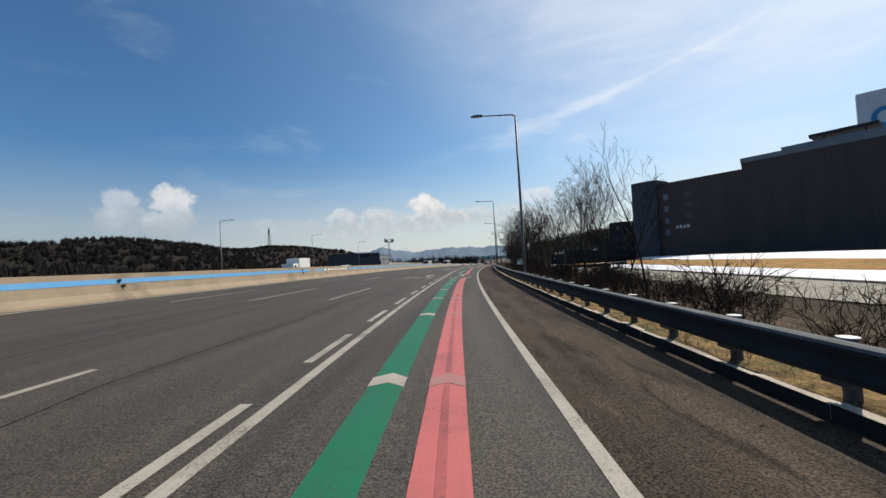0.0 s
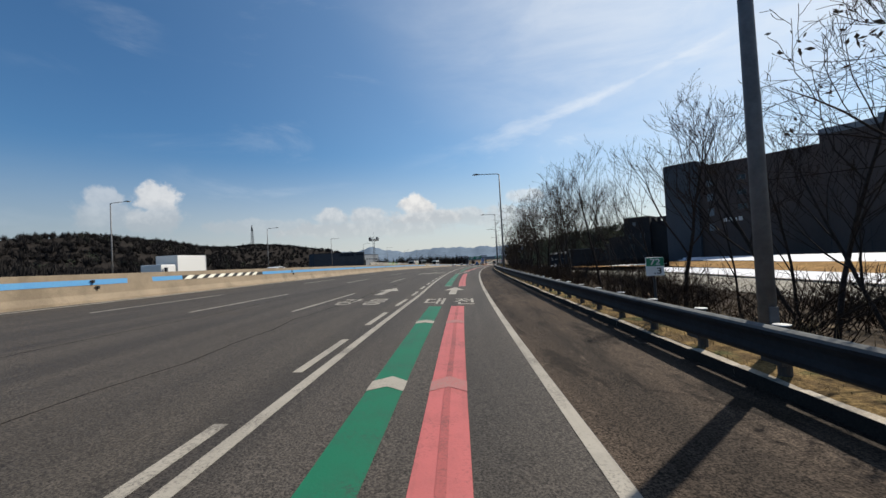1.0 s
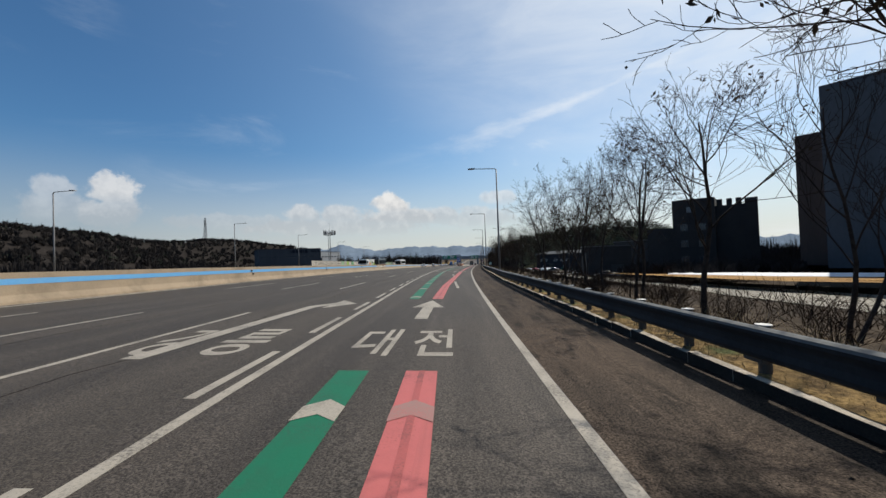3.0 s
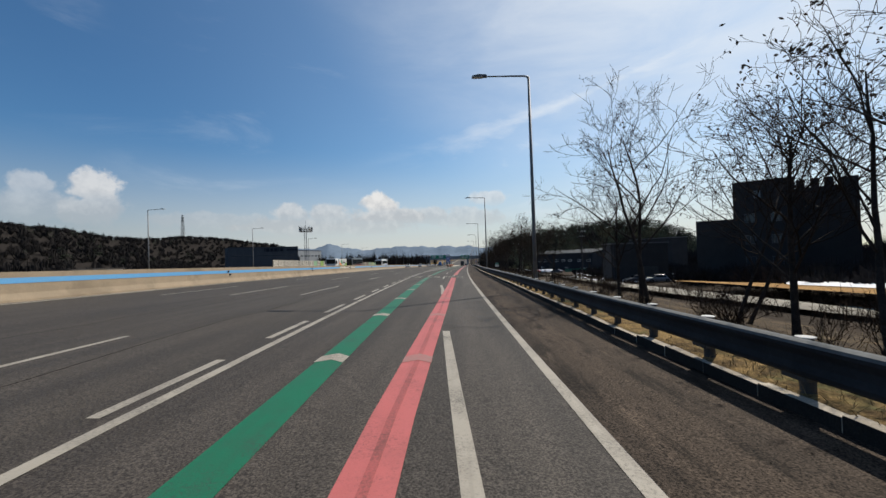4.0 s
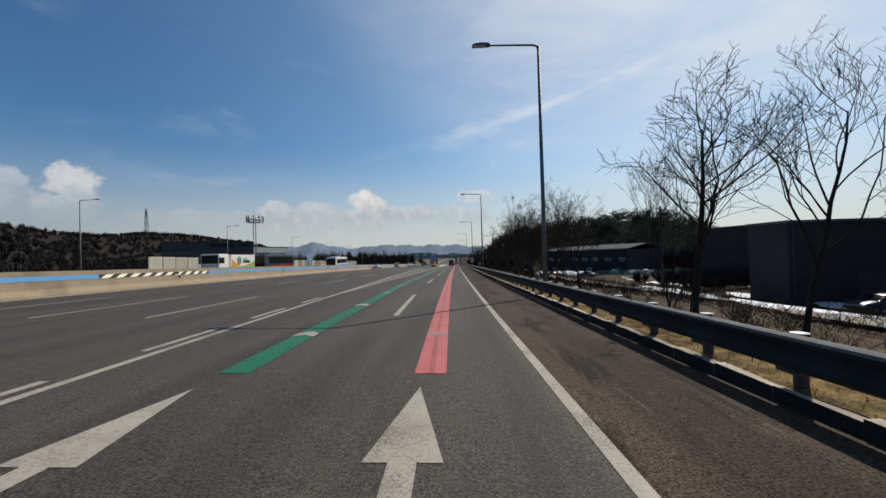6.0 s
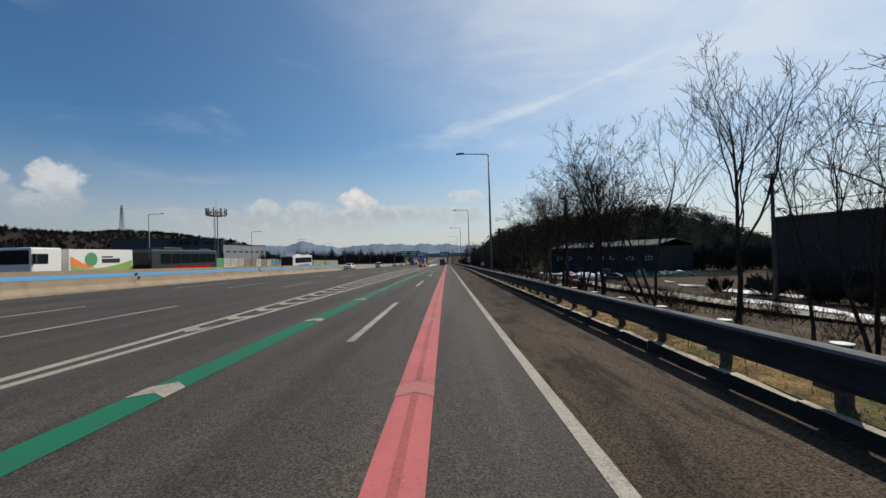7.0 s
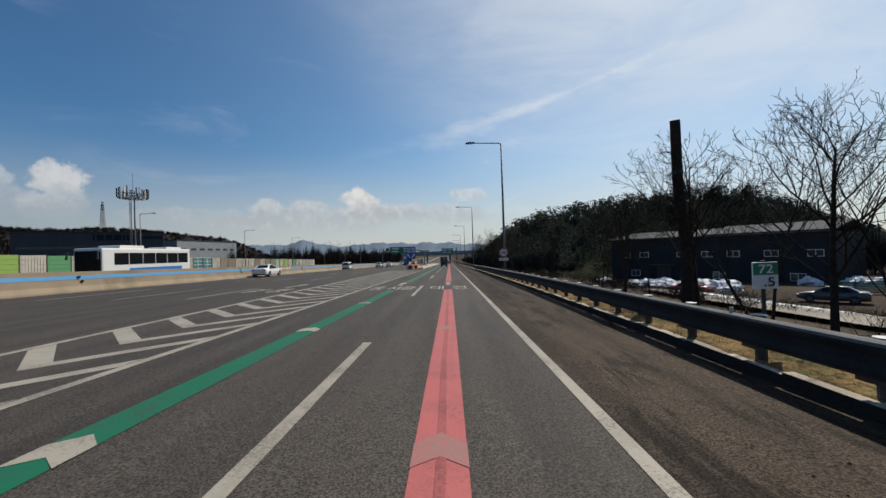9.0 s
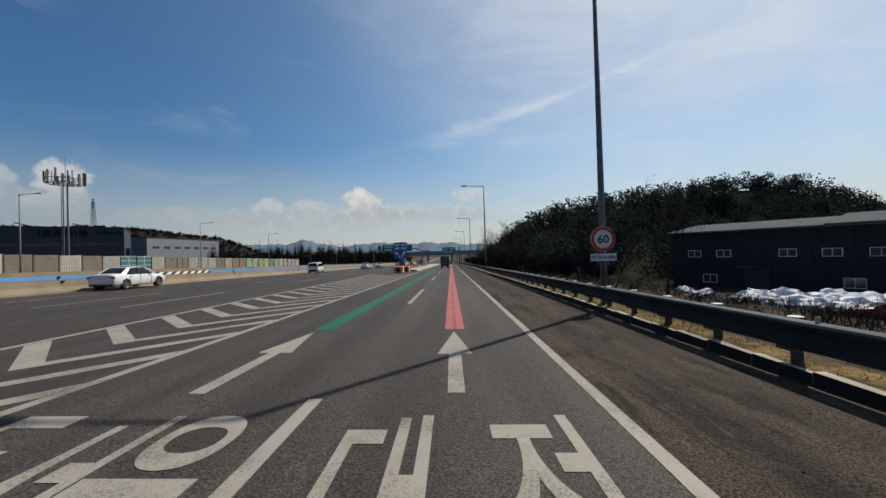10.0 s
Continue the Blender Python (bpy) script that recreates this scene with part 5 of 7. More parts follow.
# brown store by the road: long wall, stair tower, higher hall
m, n = facade(51.2, 103.4, 103.4, 30.5, -1.8)
store = thing("brown_store", m, "large windowless building clad in dark brown panels", "building")
part("wall", boxes((6.0, 24.5, 0.6, 36.0, 0, 19.4)), M["brown_clad"], store)
part("hall_wall", boxes((24.5, 90.0, 0.0, 46.0, 0, 20.6)), M["brown_clad"], store)
part("parapet", boxes((24.4, 90.1, -0.06, 46.1, 20.6, 21.6)), M["grey_clad"], store, "grey metal parapet")
part("parapet", boxes((31.0, 90.0, 1.5, 40.0, 21.6, 22.5)), M["grey_clad"], store)
part("stair_tower", boxes((0.0, 6.3, -0.4, 7.0, 0, 20.6)), M["tower_clad"], store, "grey clad stair tower")
part("rear_block", boxes((-3.0, 1.0, 7.0, 28.0, 0, 17.0)), M["brown_clad"], store)
for k in range(4):
    window_unit(store, 7.6, 6.0 + 3.0 * k, 1.1, 1.5, "window_pale", 0.6, trim="frame_dark")
for k in range(3):
    window_unit(store, 12.6, 9.8 + 2.8 * k, 1.5, 1.0, "window", 0.6, trim="frame_dark")
for k, (x, w, h) in enumerate(((10.2, 0.5, 0.7), (11.0, 0.55, 0.8), (11.9, 0.45, 0.65), (12.6, 0.6, 0.8))):
    part("sign_bar", boxes((x, x + w, 0.5, 0.62, 7.6, 7.6 + h)), M["frame_white"], store)
for k in range(14):
    part("panel_joint", boxes((25.0 + 4.5 * k, 25.05 + 4.5 * k, -0.02, 0.02, 0.3, 20.5)), M["dark_block"], store)
part("fin_canopy", boxes((34, 44, 9.0, 14.0, 24.6, 25.3), (36, 36.3, 10, 10.3, 22.4, 24.6), (42, 42.3, 10, 10.3, 22.4, 24.6)), M["dark_block"], store)
m, n = facade(107.0, 97.0, 126.0, 78.0, 20.0)
board = thing("rooftop_sign", m, "white rooftop sign panel with blue lettering shapes", "sign")
part("panel", boxes((0, n, 0, 3.0, 3.0, 17.5)), M["pale_wall"], board)
part("support", boxes((1, 2, 0.5, 2.5, -22, 3.0), (n - 2, n - 1, 0.5, 2.5, -22, 3.0)), M["dark_block"], board)
for cx in (4.6, 10.4):
    bm = bmesh.new()
    out, inn = [], []
    for k in range(21):
        a = 0.75 + k / 20 * (math.tau - 1.5) if cx < 6 else k / 20 * math.tau
        out.append((cx + math.cos(a) * 2.4, 10.6 + math.sin(a) * 2.6)), inn.append((cx + math.cos(a) * 1.35, 10.6 + math.sin(a) * 1.5))
    for k in range(20):
        q = [bm.verts.new((p[0], -0.08, p[1])) for p in (out[k], out[k + 1], inn[k + 1], inn[k])]
        bm.faces.new(q)
    bmesh.ops.recalc_face_normals(bm, faces=bm.faces[:])
    part("sign_shape", bm, M["sign_blue"], board)

# dark apartment-like block with notched parapet
m, n = facade(61.0, 141.5, 66.3, 136.2, -4.2)
block = thing("dark_block", m, "dark rendered block with a notched parapet", "building")
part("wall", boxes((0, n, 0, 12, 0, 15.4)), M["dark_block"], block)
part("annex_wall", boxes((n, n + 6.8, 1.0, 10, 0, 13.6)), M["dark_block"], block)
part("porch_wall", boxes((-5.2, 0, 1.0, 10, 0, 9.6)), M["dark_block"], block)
for x in (n + 0.3, n + 1.9, n + 3.4):
    part("merlon", boxes((x, x + 0.9, 1.0, 2.2, 13.6, 14.9)), M["dark_block"], block)
part("parapet", boxes((n + 4.8, n + 6.8, 1.0, 1.4, 13.6, 14.7)), M["dark_block"], block)
part("roof_rail", boxes((-5.1, 0, 1.0, 1.05, 10.5, 10.56), *[(-5.1 + 0.84 * k, -5.05 + 0.84 * k, 1.0, 1.05, 9.6, 10.5) for k in range(7)]), M["post_steel"], block)
window_unit(block, 2.6, 12.6, 0.9, 1.2, "window_pale", trim="frame_dark")
for k in range(3):
    for j in range(2):
        window_unit(block, 1.4 + 3.2 * j, 2.0 + 3.4 * k, 1.3, 1.4, "window", trim="frame_dark")

# long dark workshop with a pale roof
m, n = facade(73.9, 265.3, 87.0, 234.8, -8.2)
shop = thing("workshop", m, "long dark sheet-clad workshop with a light grey roof", "building")
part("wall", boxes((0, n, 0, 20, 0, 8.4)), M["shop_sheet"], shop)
for k in range(28):
    part("wall_rib", boxes((0.6 + 1.18 * k, 0.66 + 1.18 * k, -0.03, 0.01, 0.2, 8.3)), M["shop_sheet"], shop)
bm = bmesh.new()
prism(bm, [(-0.6, 8.4), (-0.6, 8.58), (10, 10.0), (20.5, 8.58), (20.5, 8.4), (10, 9.8)], -0.5, n * 0.52, "x")
prism(bm, [(-0.6, 8.45), (-0.6, 8.72), (10, 10.3), (20.5, 8.72), (20.5, 8.45), (10, 10.1)], n * 0.52, n + 0.5, "x")
part("roof", bm, M["roof_pale"], shop, "grey metal sheet roof")
part("gutter", boxes((-0.5, n + 0.5, -0.74, -0.6, 8.36, 8.5)), M["zinc"], shop)
for x in (2.3, 6.0, 12.9, 16.9, 20.7, 25.6, 30.6):
    window_unit(shop, x, 4.85, 1.75, 1.0, "window")
for x in (4.2, 18.6, 28.6):
    window_unit(shop, x, 1.2, 1.8, 1.2, "window")
part("door", boxes((9.2, 11.8, -0.08, 0.02, 0, 3.2)), M["post_steel"], shop)
part("canopy", boxes((8.6, 12.4, -1.6, 0.0, 3.4, 3.52)), M["roof_pale"], shop)

# windowless dark hall beside the car park, and a longer one behind it
for x0, y0, x1, y1, z, d, h, lab in ((49.2, 157.6, 60.1, 155.7, -5.5, 4.5, 7.6, "flat-roofed dark brown hall without windows"), (82.1, 202.1, 83.2, 184.0, -6.5, 5.0, 10.5, "long dark hall with a shallow roof")):
    m, n = facade(x0, y0, x1, y1, z)
    hut = thing("dark_hall", m, lab, "hall", "halls in the hollow")
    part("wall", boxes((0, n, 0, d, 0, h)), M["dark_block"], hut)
    part("roof_edge", boxes((-0.15, n + 0.15, -0.15, d + 0.15, h, h + 0.22)), M["frame_dark"], hut)
    part("roller_door", boxes((n * 0.55, n * 0.55 + 3.0, -0.06, 0.02, 0, 3.0), *[(n * 0.55, n * 0.55 + 3.0, -0.09, -0.06, 0.4 * j, 0.4 * j + 0.05) for j in range(1, 7)]), M["post_steel"], hut)
    part("downpipe", tube(bmesh.new(), [(0.4, -0.08, 0), (0.4, -0.08, h)], 0.06, 8), M["post_steel"], hut)

# low shed roofs in the hollow
for x0, y0, x1, y1, d, h in ((100, 182, 106, 170, 9, 2.8),):
    m, n = facade(x0, y0, x1, y1, ground_at(x0, y0) - 0.1)
    hut = thing("shed", m, "small dark shed under a grey sheet roof", "shed", "sheds in the hollow")
    part("wall", boxes((0, n, 0, d, 0, h)), M["dark_block"], hut)
    bm = bmesh.new()
    prism(bm, [(-0.4, h), (-0.4, h + 0.12), (d / 2, h + 1.0), (d + 0.4, h + 0.12), (d + 0.4, h), (d / 2, h + 0.85)], -0.3, n + 0.3, "x")
    part("roof", bm, M["roof_pale"], hut)
    part("door", boxes((n * 0.3, n * 0.3 + 1.2, -0.06, 0.02, 0, 2.0)), M["post_steel"], hut)

# heaps of white sheeting beside the workshop
HEAP_A = (70.5, 238.5, 2.0)
rnd = random.Random(12)
for k in range(46):
    x, y, w = ((65.0, 240.0, 3.4), (86.6, 231.1, 1.8), HEAP_A)[0 if k < 24 else (1 if k < 33 else 2)]
    p = Vector((rnd.gauss(x, w), rnd.gauss(y, w * 1.5), 0))
    bm = bmesh.new()
    bmesh.ops.create_icosphere(bm, subdivisions=3, radius=1.0)
    a = rnd.uniform(0, 9)
    for v_ in bm.verts:
        c = v_.co
        q = 1 + 0.38 * noise.noise(c * 2.6 + Vector((a, 0, 0))) + 0.40 * noise.noise(c * 6.5 + Vector((0, a, 0)))
        v_.co = Vector((c.x * 1.5 * q, c.y * 1.1 * q, max(-0.2, c.z * 0.75 * q)))
    heap = tagged(link_bm("sheeting_bundle", bm, M["snow"]), "crumpled heap of white plastic sheeting on the ground", "heap", "sheeting heaps")
    heap.matrix_world = pose(p.x, p.y, ground_at(p.x, p.y) + 0.05, 0, 0, rnd.uniform(0, 360)) @ Matrix.Diagonal((*([rnd.uniform(0.7, 1.3)] * 3), 1))

# warehouse across the road, with big letters shown as bars
m, n = facade(-102.5, 351.4, -63.0, 370.7, -6.0)
hall = thing("warehouse", m, "big steel-blue warehouse with a window band and dark sign bars", "warehouse")
part("wall", boxes((0, n, 0, 30, 0, 16.8)), M["steel_blue"], hall)
part("roof", boxes((-0.2, n + 0.2, -0.2, 30.2, 16.8, 17.1)), M["dark_block"], hall)
for x in (16.0, 30.0):
    bm = bmesh.new()
    prism(bm, [(x, 18.2), (x + 0.3, 18.4), (x + 5.0, 17.1), (x + 3.0, 17.1)], 1.0, 1.4)
    part("roof_fin", bm, M["dark_block"], hall)
for k in range(24):
    window_unit(hall, 1.6 + 1.72 * k, 10.45, 1.35, 1.0, "window", trim="frame_dark")
x = 21.8
for w in (0.6, 2.1, 2.0, 2.2, 0.6, 2.1):
    part("sign_bar", boxes((x, x + w, -0.14, 0.02, 13.7, 16.0)), M["sign_navy"], hall)
    x += w + 0.52
for k in range(8):
    part("sign_bar", boxes((36.4 + 0.88 * k, 37.1 + 0.88 * k, -0.12, 0.02, 14.3, 15.4)), M["sign_navy"], hall)
part("outside_stair", boxes((n + 0.2, n + 1.6, 2, 3, 0, 9.5), (n + 0.2, n + 1.6, 3, 9, 4.5, 4.8)), M["post_steel"], hall)
m, n = facade(-74.2, 405.6, -62.4, 453.6, -6.5)
depot = thing("depot", m, "pale grey depot building with a row of small windows", "building")
part("wall", boxes((0, n, 0, 14, 0, 15.8)), M["depot_sheet"], depot)
part("roof", boxes((-0.3, n + 0.3, -0.3, 14.3, 15.8, 16.1)), M["dark_block"], depot)
for k in range(7):
    window_unit(depot, 3.0 + 6.6 * k, 10.6, 4.0, 1.2, "window", trim="frame_dark")
# low huts and walls seen over the median
for k, (s, l, w, h) in enumerate(((118, -66, 6, 2.0), (150, -72, 10, 2.6))):
    hut = thing("hut", at(s, l, -0.8), "low pale hut beyond the opposite carriageway", "hut", "huts across the road")
    part("wall", boxes((-2, 2, 0, w, 0, h)), M["pale_wall"], hut)
    part("roof", boxes((-2.3, 2.3, -0.3, w + 0.3, h, h + 0.18)), M["dark_block"], hut)

# ---------------------------------------------------------------- noise barrier
M["panel_white"] = material("white_noise_panel", (0.43, 0.405, 0.35), (0.37, 0.345, 0.30), 0.7, scale=0.8, fine=12, fine_amt=0.08, bump=0.1, per_piece=0.10)
M["panel_brown"] = material("brown_noise_panel", (0.185, 0.152, 0.118), (0.15, 0.124, 0.098), 0.8, scale=0.8, fine=12, fine_amt=0.12, bump=0.2, per_piece=0.10)
M["panel_green"] = plain("green_noise_panel", (0.075, 0.25, 0.105), 0.6)
M["panel_lime"] = plain("lime_noise_panel", (0.21, 0.34, 0.07), 0.6)
M["panel_pale"] = plain("pale_green_panel", (0.21, 0.36, 0.22), 0.6)
M["panel_glass"] = plain("noise_glass", (0.08, 0.19, 0.21), 0.1)
nb = tagged(new("noise_barrier"), "noise barrier of white, brown and green panels", "noise barrier", kind="structure")
KINDS = "WWWWWWWWWPWLWGWWWBBWBWXXWBBWWWBWBBPWLWGWWWWWW"
nb_l = lambda s: -wide(s) - 50.5
for k, kind in enumerate(KINDS):
    s = 201.0 + 3.8 * k
    mat = {"W": "panel_white", "B": "panel_brown", "G": "panel_green", "L": "panel_lime", "P": "panel_pale", "X": "panel_glass"}[kind]
    base = at(s, nb_l(s), -0.35, 2.0)
    post = part("barrier_post", boxes((-0.09, 0.09, -0.09, 0.09, -0.5, 4.25)), M["post_steel"], nb)
    post.matrix_basis = base
    foot = part("barrier_footing", boxes((-0.15, 0.15, 0.1, 3.72, -0.6, 0.75)), M["concrete"], nb)
    foot.matrix_basis = base
    if kind == "X":
        spec = [(-0.02, 0.02, 0.1, 3.72, 0.75, 4.2)]
    elif kind == "B":
        spec = [(-0.07, 0.07 - 0.02 * (j % 2), 0.1, 3.72, 0.75 + 0.345 * j, 1.08 + 0.345 * j) for j in range(10)]
    else:
        spec = [(-0.07, 0.07 - 0.015 * (j % 2), 0.1, 3.72, 0.75 + 0.69 * j, 1.42 + 0.69 * j) for j in range(5)]
    pn = part("barrier_panel", boxes(*spec), M[mat], nb)
    pn.matrix_basis = base
    if kind == "X":
        bars = part("panel_frame", boxes(*[(-0.05, 0.05, 0.1, 3.72, 0.75 + 0.86 * j, 0.83 + 0.86 * j) for j in range(5)], (-0.05, 0.05, 1.86, 1.96, 0.83, 4.2)), M["frame_white"], nb)
        bars.matrix_basis = base
    if kind == "W":
        rods = part("panel_rib", boxes(*[(0.07, 0.085, 0.3 + 0.42 * j, 0.33 + 0.42 * j, 0.8, 4.1) for j in range(9)]), M["post_steel"], nb)
        rods.matrix_basis = base

# ---------------------------------------------------------------- masts
mast = thing("telecom_mast", pose(-46.0, 320.0, -6.0), "slim telecom mast with a ring of antennas", "mast")
part("column", tube(bmesh.new(), [(0.35, 0, 0), (0.35, 0, 24.0)], [0.26, 0.16], 10), M["lamp_steel"], mast)
part("column", tube(bmesh.new(), [(-0.55, 0, 0), (-0.55, 0, 24.0)], [0.13, 0.11], 10), M["lamp_steel"], mast)
bm = bmesh.new()
for k in range(44):
    box(bm, -0.95, -0.6, -0.05, 0.05, 0.5 + 0.5 * k, 0.58 + 0.5 * k)
tube(bm, [(-0.97, 0, 0), (-0.97, 0, 23.6)], 0.06, 6)
part("ladder", bm, M["lamp_steel"], mast)
for r in (2.2, 3.6):
    for z in (23.8, 25.0):
        part("platform_ring", tube(bmesh.new(), [(r * math.cos(a), r * math.sin(a), z) for a in np.linspace(0, math.tau, 21)], 0.07, 5), M["lamp_steel"], mast)
for k in range(10):
    a = k * math.tau / 10
    part("platform_spoke", tube(bmesh.new(), [(0.3 * math.cos(a), 0.3 * math.sin(a), 23.8), (3.6 * math.cos(a), 3.6 * math.sin(a), 23.8)], 0.06, 5), M["lamp_steel"], mast)
for k in range(22):
    a = k * math.tau / 22
    r = 3.7 if k % 2 else 3.2
    an = part("antenna", boxes((-0.18, 0.18, -0.12, 0.12, 0, 2.2 + 0.5 * (k % 3))), M["frame_white"] if k % 4 == 0 else M["lamp_steel"], mast)
    an.matrix_basis = pose(r * math.cos(a), r * math.sin(a), 23.7 + 0.2 * (k % 2), 0, 0, math.degrees(a))
part("lightning_rod", tube(bmesh.new(), [(0, 0, 24.5), (0, 0, 31.5)], [0.07, 0.03], 6), M["lamp_steel"], mast)
tw = thing("lattice_tower", pose(-403, 884, 50.0), "lattice radio tower standing on the wooded ridge", "tower")
bm = bmesh.new()
for sx, sy in ((1, 1), (1, -1), (-1, -1), (-1, 1)):
    tube(bm, [(3.0 * sx, 3.0 * sy, -4), (1.1 * sx, 1.1 * sy, 44)], 0.28, 5)
for k in range(12):
    a, b = 3.0 - 1.9 * k / 12, 3.0 - 1.9 * (k + 1) / 12
    z0, z1 = 4.0 * k - 4, 4.0 * k
    for (p, q), (r, t_) in (((1, 1), (-1, 1)), ((-1, 1), (-1, -1)), ((-1, -1), (1, -1)), ((1, -1), (1, 1))):
        tube(bm, [(p * a, q * a, z0), (r * b, t_ * b, z1)], 0.16, 4)
        tube(bm, [(r * a, t_ * a, z0), (p * b, q * b, z1)], 0.16, 4)
part("lattice", bm, M["lamp_steel"], tw)
for z, r in ((34, 2.4), (40, 2.2), (45, 1.6)):
    part("gallery", tube(bmesh.new(), [(0, 0, z), (0, 0, z + 1.8)], [r, r], 10), M["lamp_steel"], tw)

# power poles on the right
def power_pole(m, h, arms, label):
    t = thing("power_pole", m, label, "power pole", "power poles")
    part("pole", tube(bmesh.new(), [(0, 0, -1), (0, 0, h)], [0.20, 0.13], 10), M["dark_block"], t)
    for z in arms:
        arm = part("crossarm", boxes((-1.2, 1.2, -0.06, 0.06, z, z + 0.12)), M["dark_block"], t)
        for x in (-1.1, -0.4, 0.4, 1.1):
            part("insulator", tube(bmesh.new(), [(x, 0, z + 0.12), (x, 0, z + 0.24), (x, 0, z + 0.38)], [0.05, 0.09, 0.04], 8), M["frame_white"], arm)
    return t


p = W(210.2, 17.4)
power_pole(pose(p.x, p.y, ground_at(p.x, p.y), 0, 0, 25), 13.2, (12.0, 10.9, 8.6), "dark power pole with three crossarms")
p = Vector((54.4, 179.7, 0))
power_pole(pose(p.x, p.y, ground_at(p.x, p.y), 0, 0, 15), 12.3, (11.8, 10.5), "dark wooden power pole with two crossarms")
p = W(208.4, 7.3, -0.5)
st = thing("cut_trunk", pose(p.x, p.y, p.z, 4, -5, 0), "thick leaning trunk sawn off at the top", "trunk")
part("stem", tube(bmesh.new(), [(0, 0, -0.3), (0.05, 0, 2.5), (-0.1, 0.05, 5.0), (-0.12, 0, 7.1)], [0.24, 0.20, 0.18, 0.17], 10), M["bark"], st)
part("tie_band", tube(bmesh.new(), [(-0.1, 0.05, 5.2), (-0.1, 0.05, 5.35)], 0.20, 10), M["post_steel"], st)

# ---------------------------------------------------------------- signs
M["sign_green"] = plain("sign_green", (0.01, 0.20, 0.10), 0.45)
M["sign_white"] = plain("sign_white", (0.74, 0.75, 0.74), 0.5)
M["sign_red"] = plain("sign_red", (0.55, 0.03, 0.03), 0.45)
M["ink"] = plain("sign_black", (0.015, 0.015, 0.018), 0.5)
M["sign_back"] = plain("sign_back", (0.33, 0.34, 0.35), 0.6, 0.3)
M["lane_blue"] = plain("sign_lane_blue", (0.015, 0.10, 0.36), 0.45)
M["orange"] = plain("orange_plastic", (0.75, 0.20, 0.03), 0.5)


def letters(body, w, h, x, z, mat, parent, bold=0.01, y=-0.012):
    """Flat lettering on a board that faces -y; x, z: its centre."""
    me = text_mesh(body, 1.0, bold)
    co = np.array([v.co for v in me.vertices])
    lo, hi = co.min(0), co.max(0)
    for v_ in me.vertices:
        v_.co = Vector((x + ((v_.co.x - lo[0]) / (hi[0] - lo[0]) - 0.5) * w, y, z + ((v_.co.y - lo[1]) / (hi[1] - lo[1]) - 0.5) * h))
    me.materials.clear()
    me.materials.append(mat)
    ob = new("lettering", me)
    ob.parent = parent
    return ob


def km_post(s, l, tenth, h=1.35):
    t = thing("kilometre_sign", at(s, l, 0.0, 4.0), "small green and white kilometre sign on a steel post", "sign", "kilometre signs")
    part("post", tube(bmesh.new(), [(0, 0.05, -0.3), (0, 0.05, h + 0.45)], 0.03, 8), M["post_steel"], t)
    b = part("board", boxes((-0.21, 0.21, 0, 0.02, h, h + 0.42), bevel=0.006), M["sign_white"], t)
    part("green_field", boxes((-0.20, 0.20, -0.006, 0.0, h + 0.22, h + 0.41)), M["sign_green"], b)
    letters("72", 0.24, 0.14, 0.0, h + 0.315, M["sign_white"], b)
    letters("." + tenth, 0.18, 0.14, 0.05, h + 0.11, M["ink"], b)


km_post(30.5, 3.35, "3", 1.25), km_post(130.6, 3.25, "4", 1.1), km_post(200.1, 3.4, "5", 1.15)


def disc(bm, r0, r1, z, y, n=36):
    for k in range(n):
        a, b = k * math.tau / n, (k + 1) * math.tau / n
        q = [(r1 * math.cos(a), r1 * math.sin(a)), (r1 * math.cos(b), r1 * math.sin(b)), (r0 * math.cos(b), r0 * math.sin(b)), (r0 * math.cos(a), r0 * math.sin(a))]
        q = q if r0 > 0 else q[:3]
        bm.faces.new([bm.verts.new((x, y, z + w)) for x, w in q])
    bmesh.ops.recalc_face_normals(bm, faces=bm.faces[:])
    return bm


limit = thing("speed_limit_sign", at(227.3, 3.18, 0.0, 3.0), "round white and red 60 speed limit sign on a post", "sign")
part("post", tube(bmesh.new(), [(0, 0.06, -0.3), (0, 0.06, 2.65)], 0.04, 10), M["post_steel"], limit)
bm = bmesh.new()
bmesh.ops.create_cone(bm, cap_ends=True, segments=40, radius1=0.40, radius2=0.40, depth=0.02, matrix=pose(0, 0.01, 2.30, 90))
face = part("board", bm, M["sign_white"], limit)
part("red_ring", disc(bmesh.new(), 0.295, 0.392, 2.30, -0.006), M["sign_red"], face)
letters("60", 0.37, 0.27, 0.0, 2.30, M["ink"], face, 0.018)
plate = part("plate", boxes((-0.42, 0.42, 0, 0.02, 1.60, 1.83)), M["sign_white"], limit)
letters("여기부터1,000m", 0.78, 0.14, 0.0, 1.715, M["ink"], plate, 0.012)

# split board, crash cushions and cones at the nose
nose = thing("split_sign", at(276.0, -9.8, 0.0, 3.0), "blue lane-split sign with two white arrows", "sign")
for x in (-0.6, 0.6):
    part("post", tube(bmesh.new(), [(x, 0.1, -0.2), (x, 0.1, 4.4)], 0.07, 8), M["post_steel"], nose)
b = part("board", boxes((-1.0, 1.0, 0, 0.04, 2.2, 4.75), bevel=0.01), M["lane_blue"], nose)
for sx in (-1, 1):
    bm = bmesh.new()
    for q in (((0, 2.32), (sx * 0.13, 2.32), (sx * 0.66, 2.95), (sx * 0.50, 3.08)), ((sx * 0.30, 3.02), (sx * 0.80, 2.78), (sx * 0.76, 3.42))):
        bm.faces.new([bm.verts.new((x, -0.008, z)) for x, z in q])
    bmesh.ops.recalc_face_normals(bm, faces=bm.faces[:])
    part("arrow", bm, M["sign_white"], b)
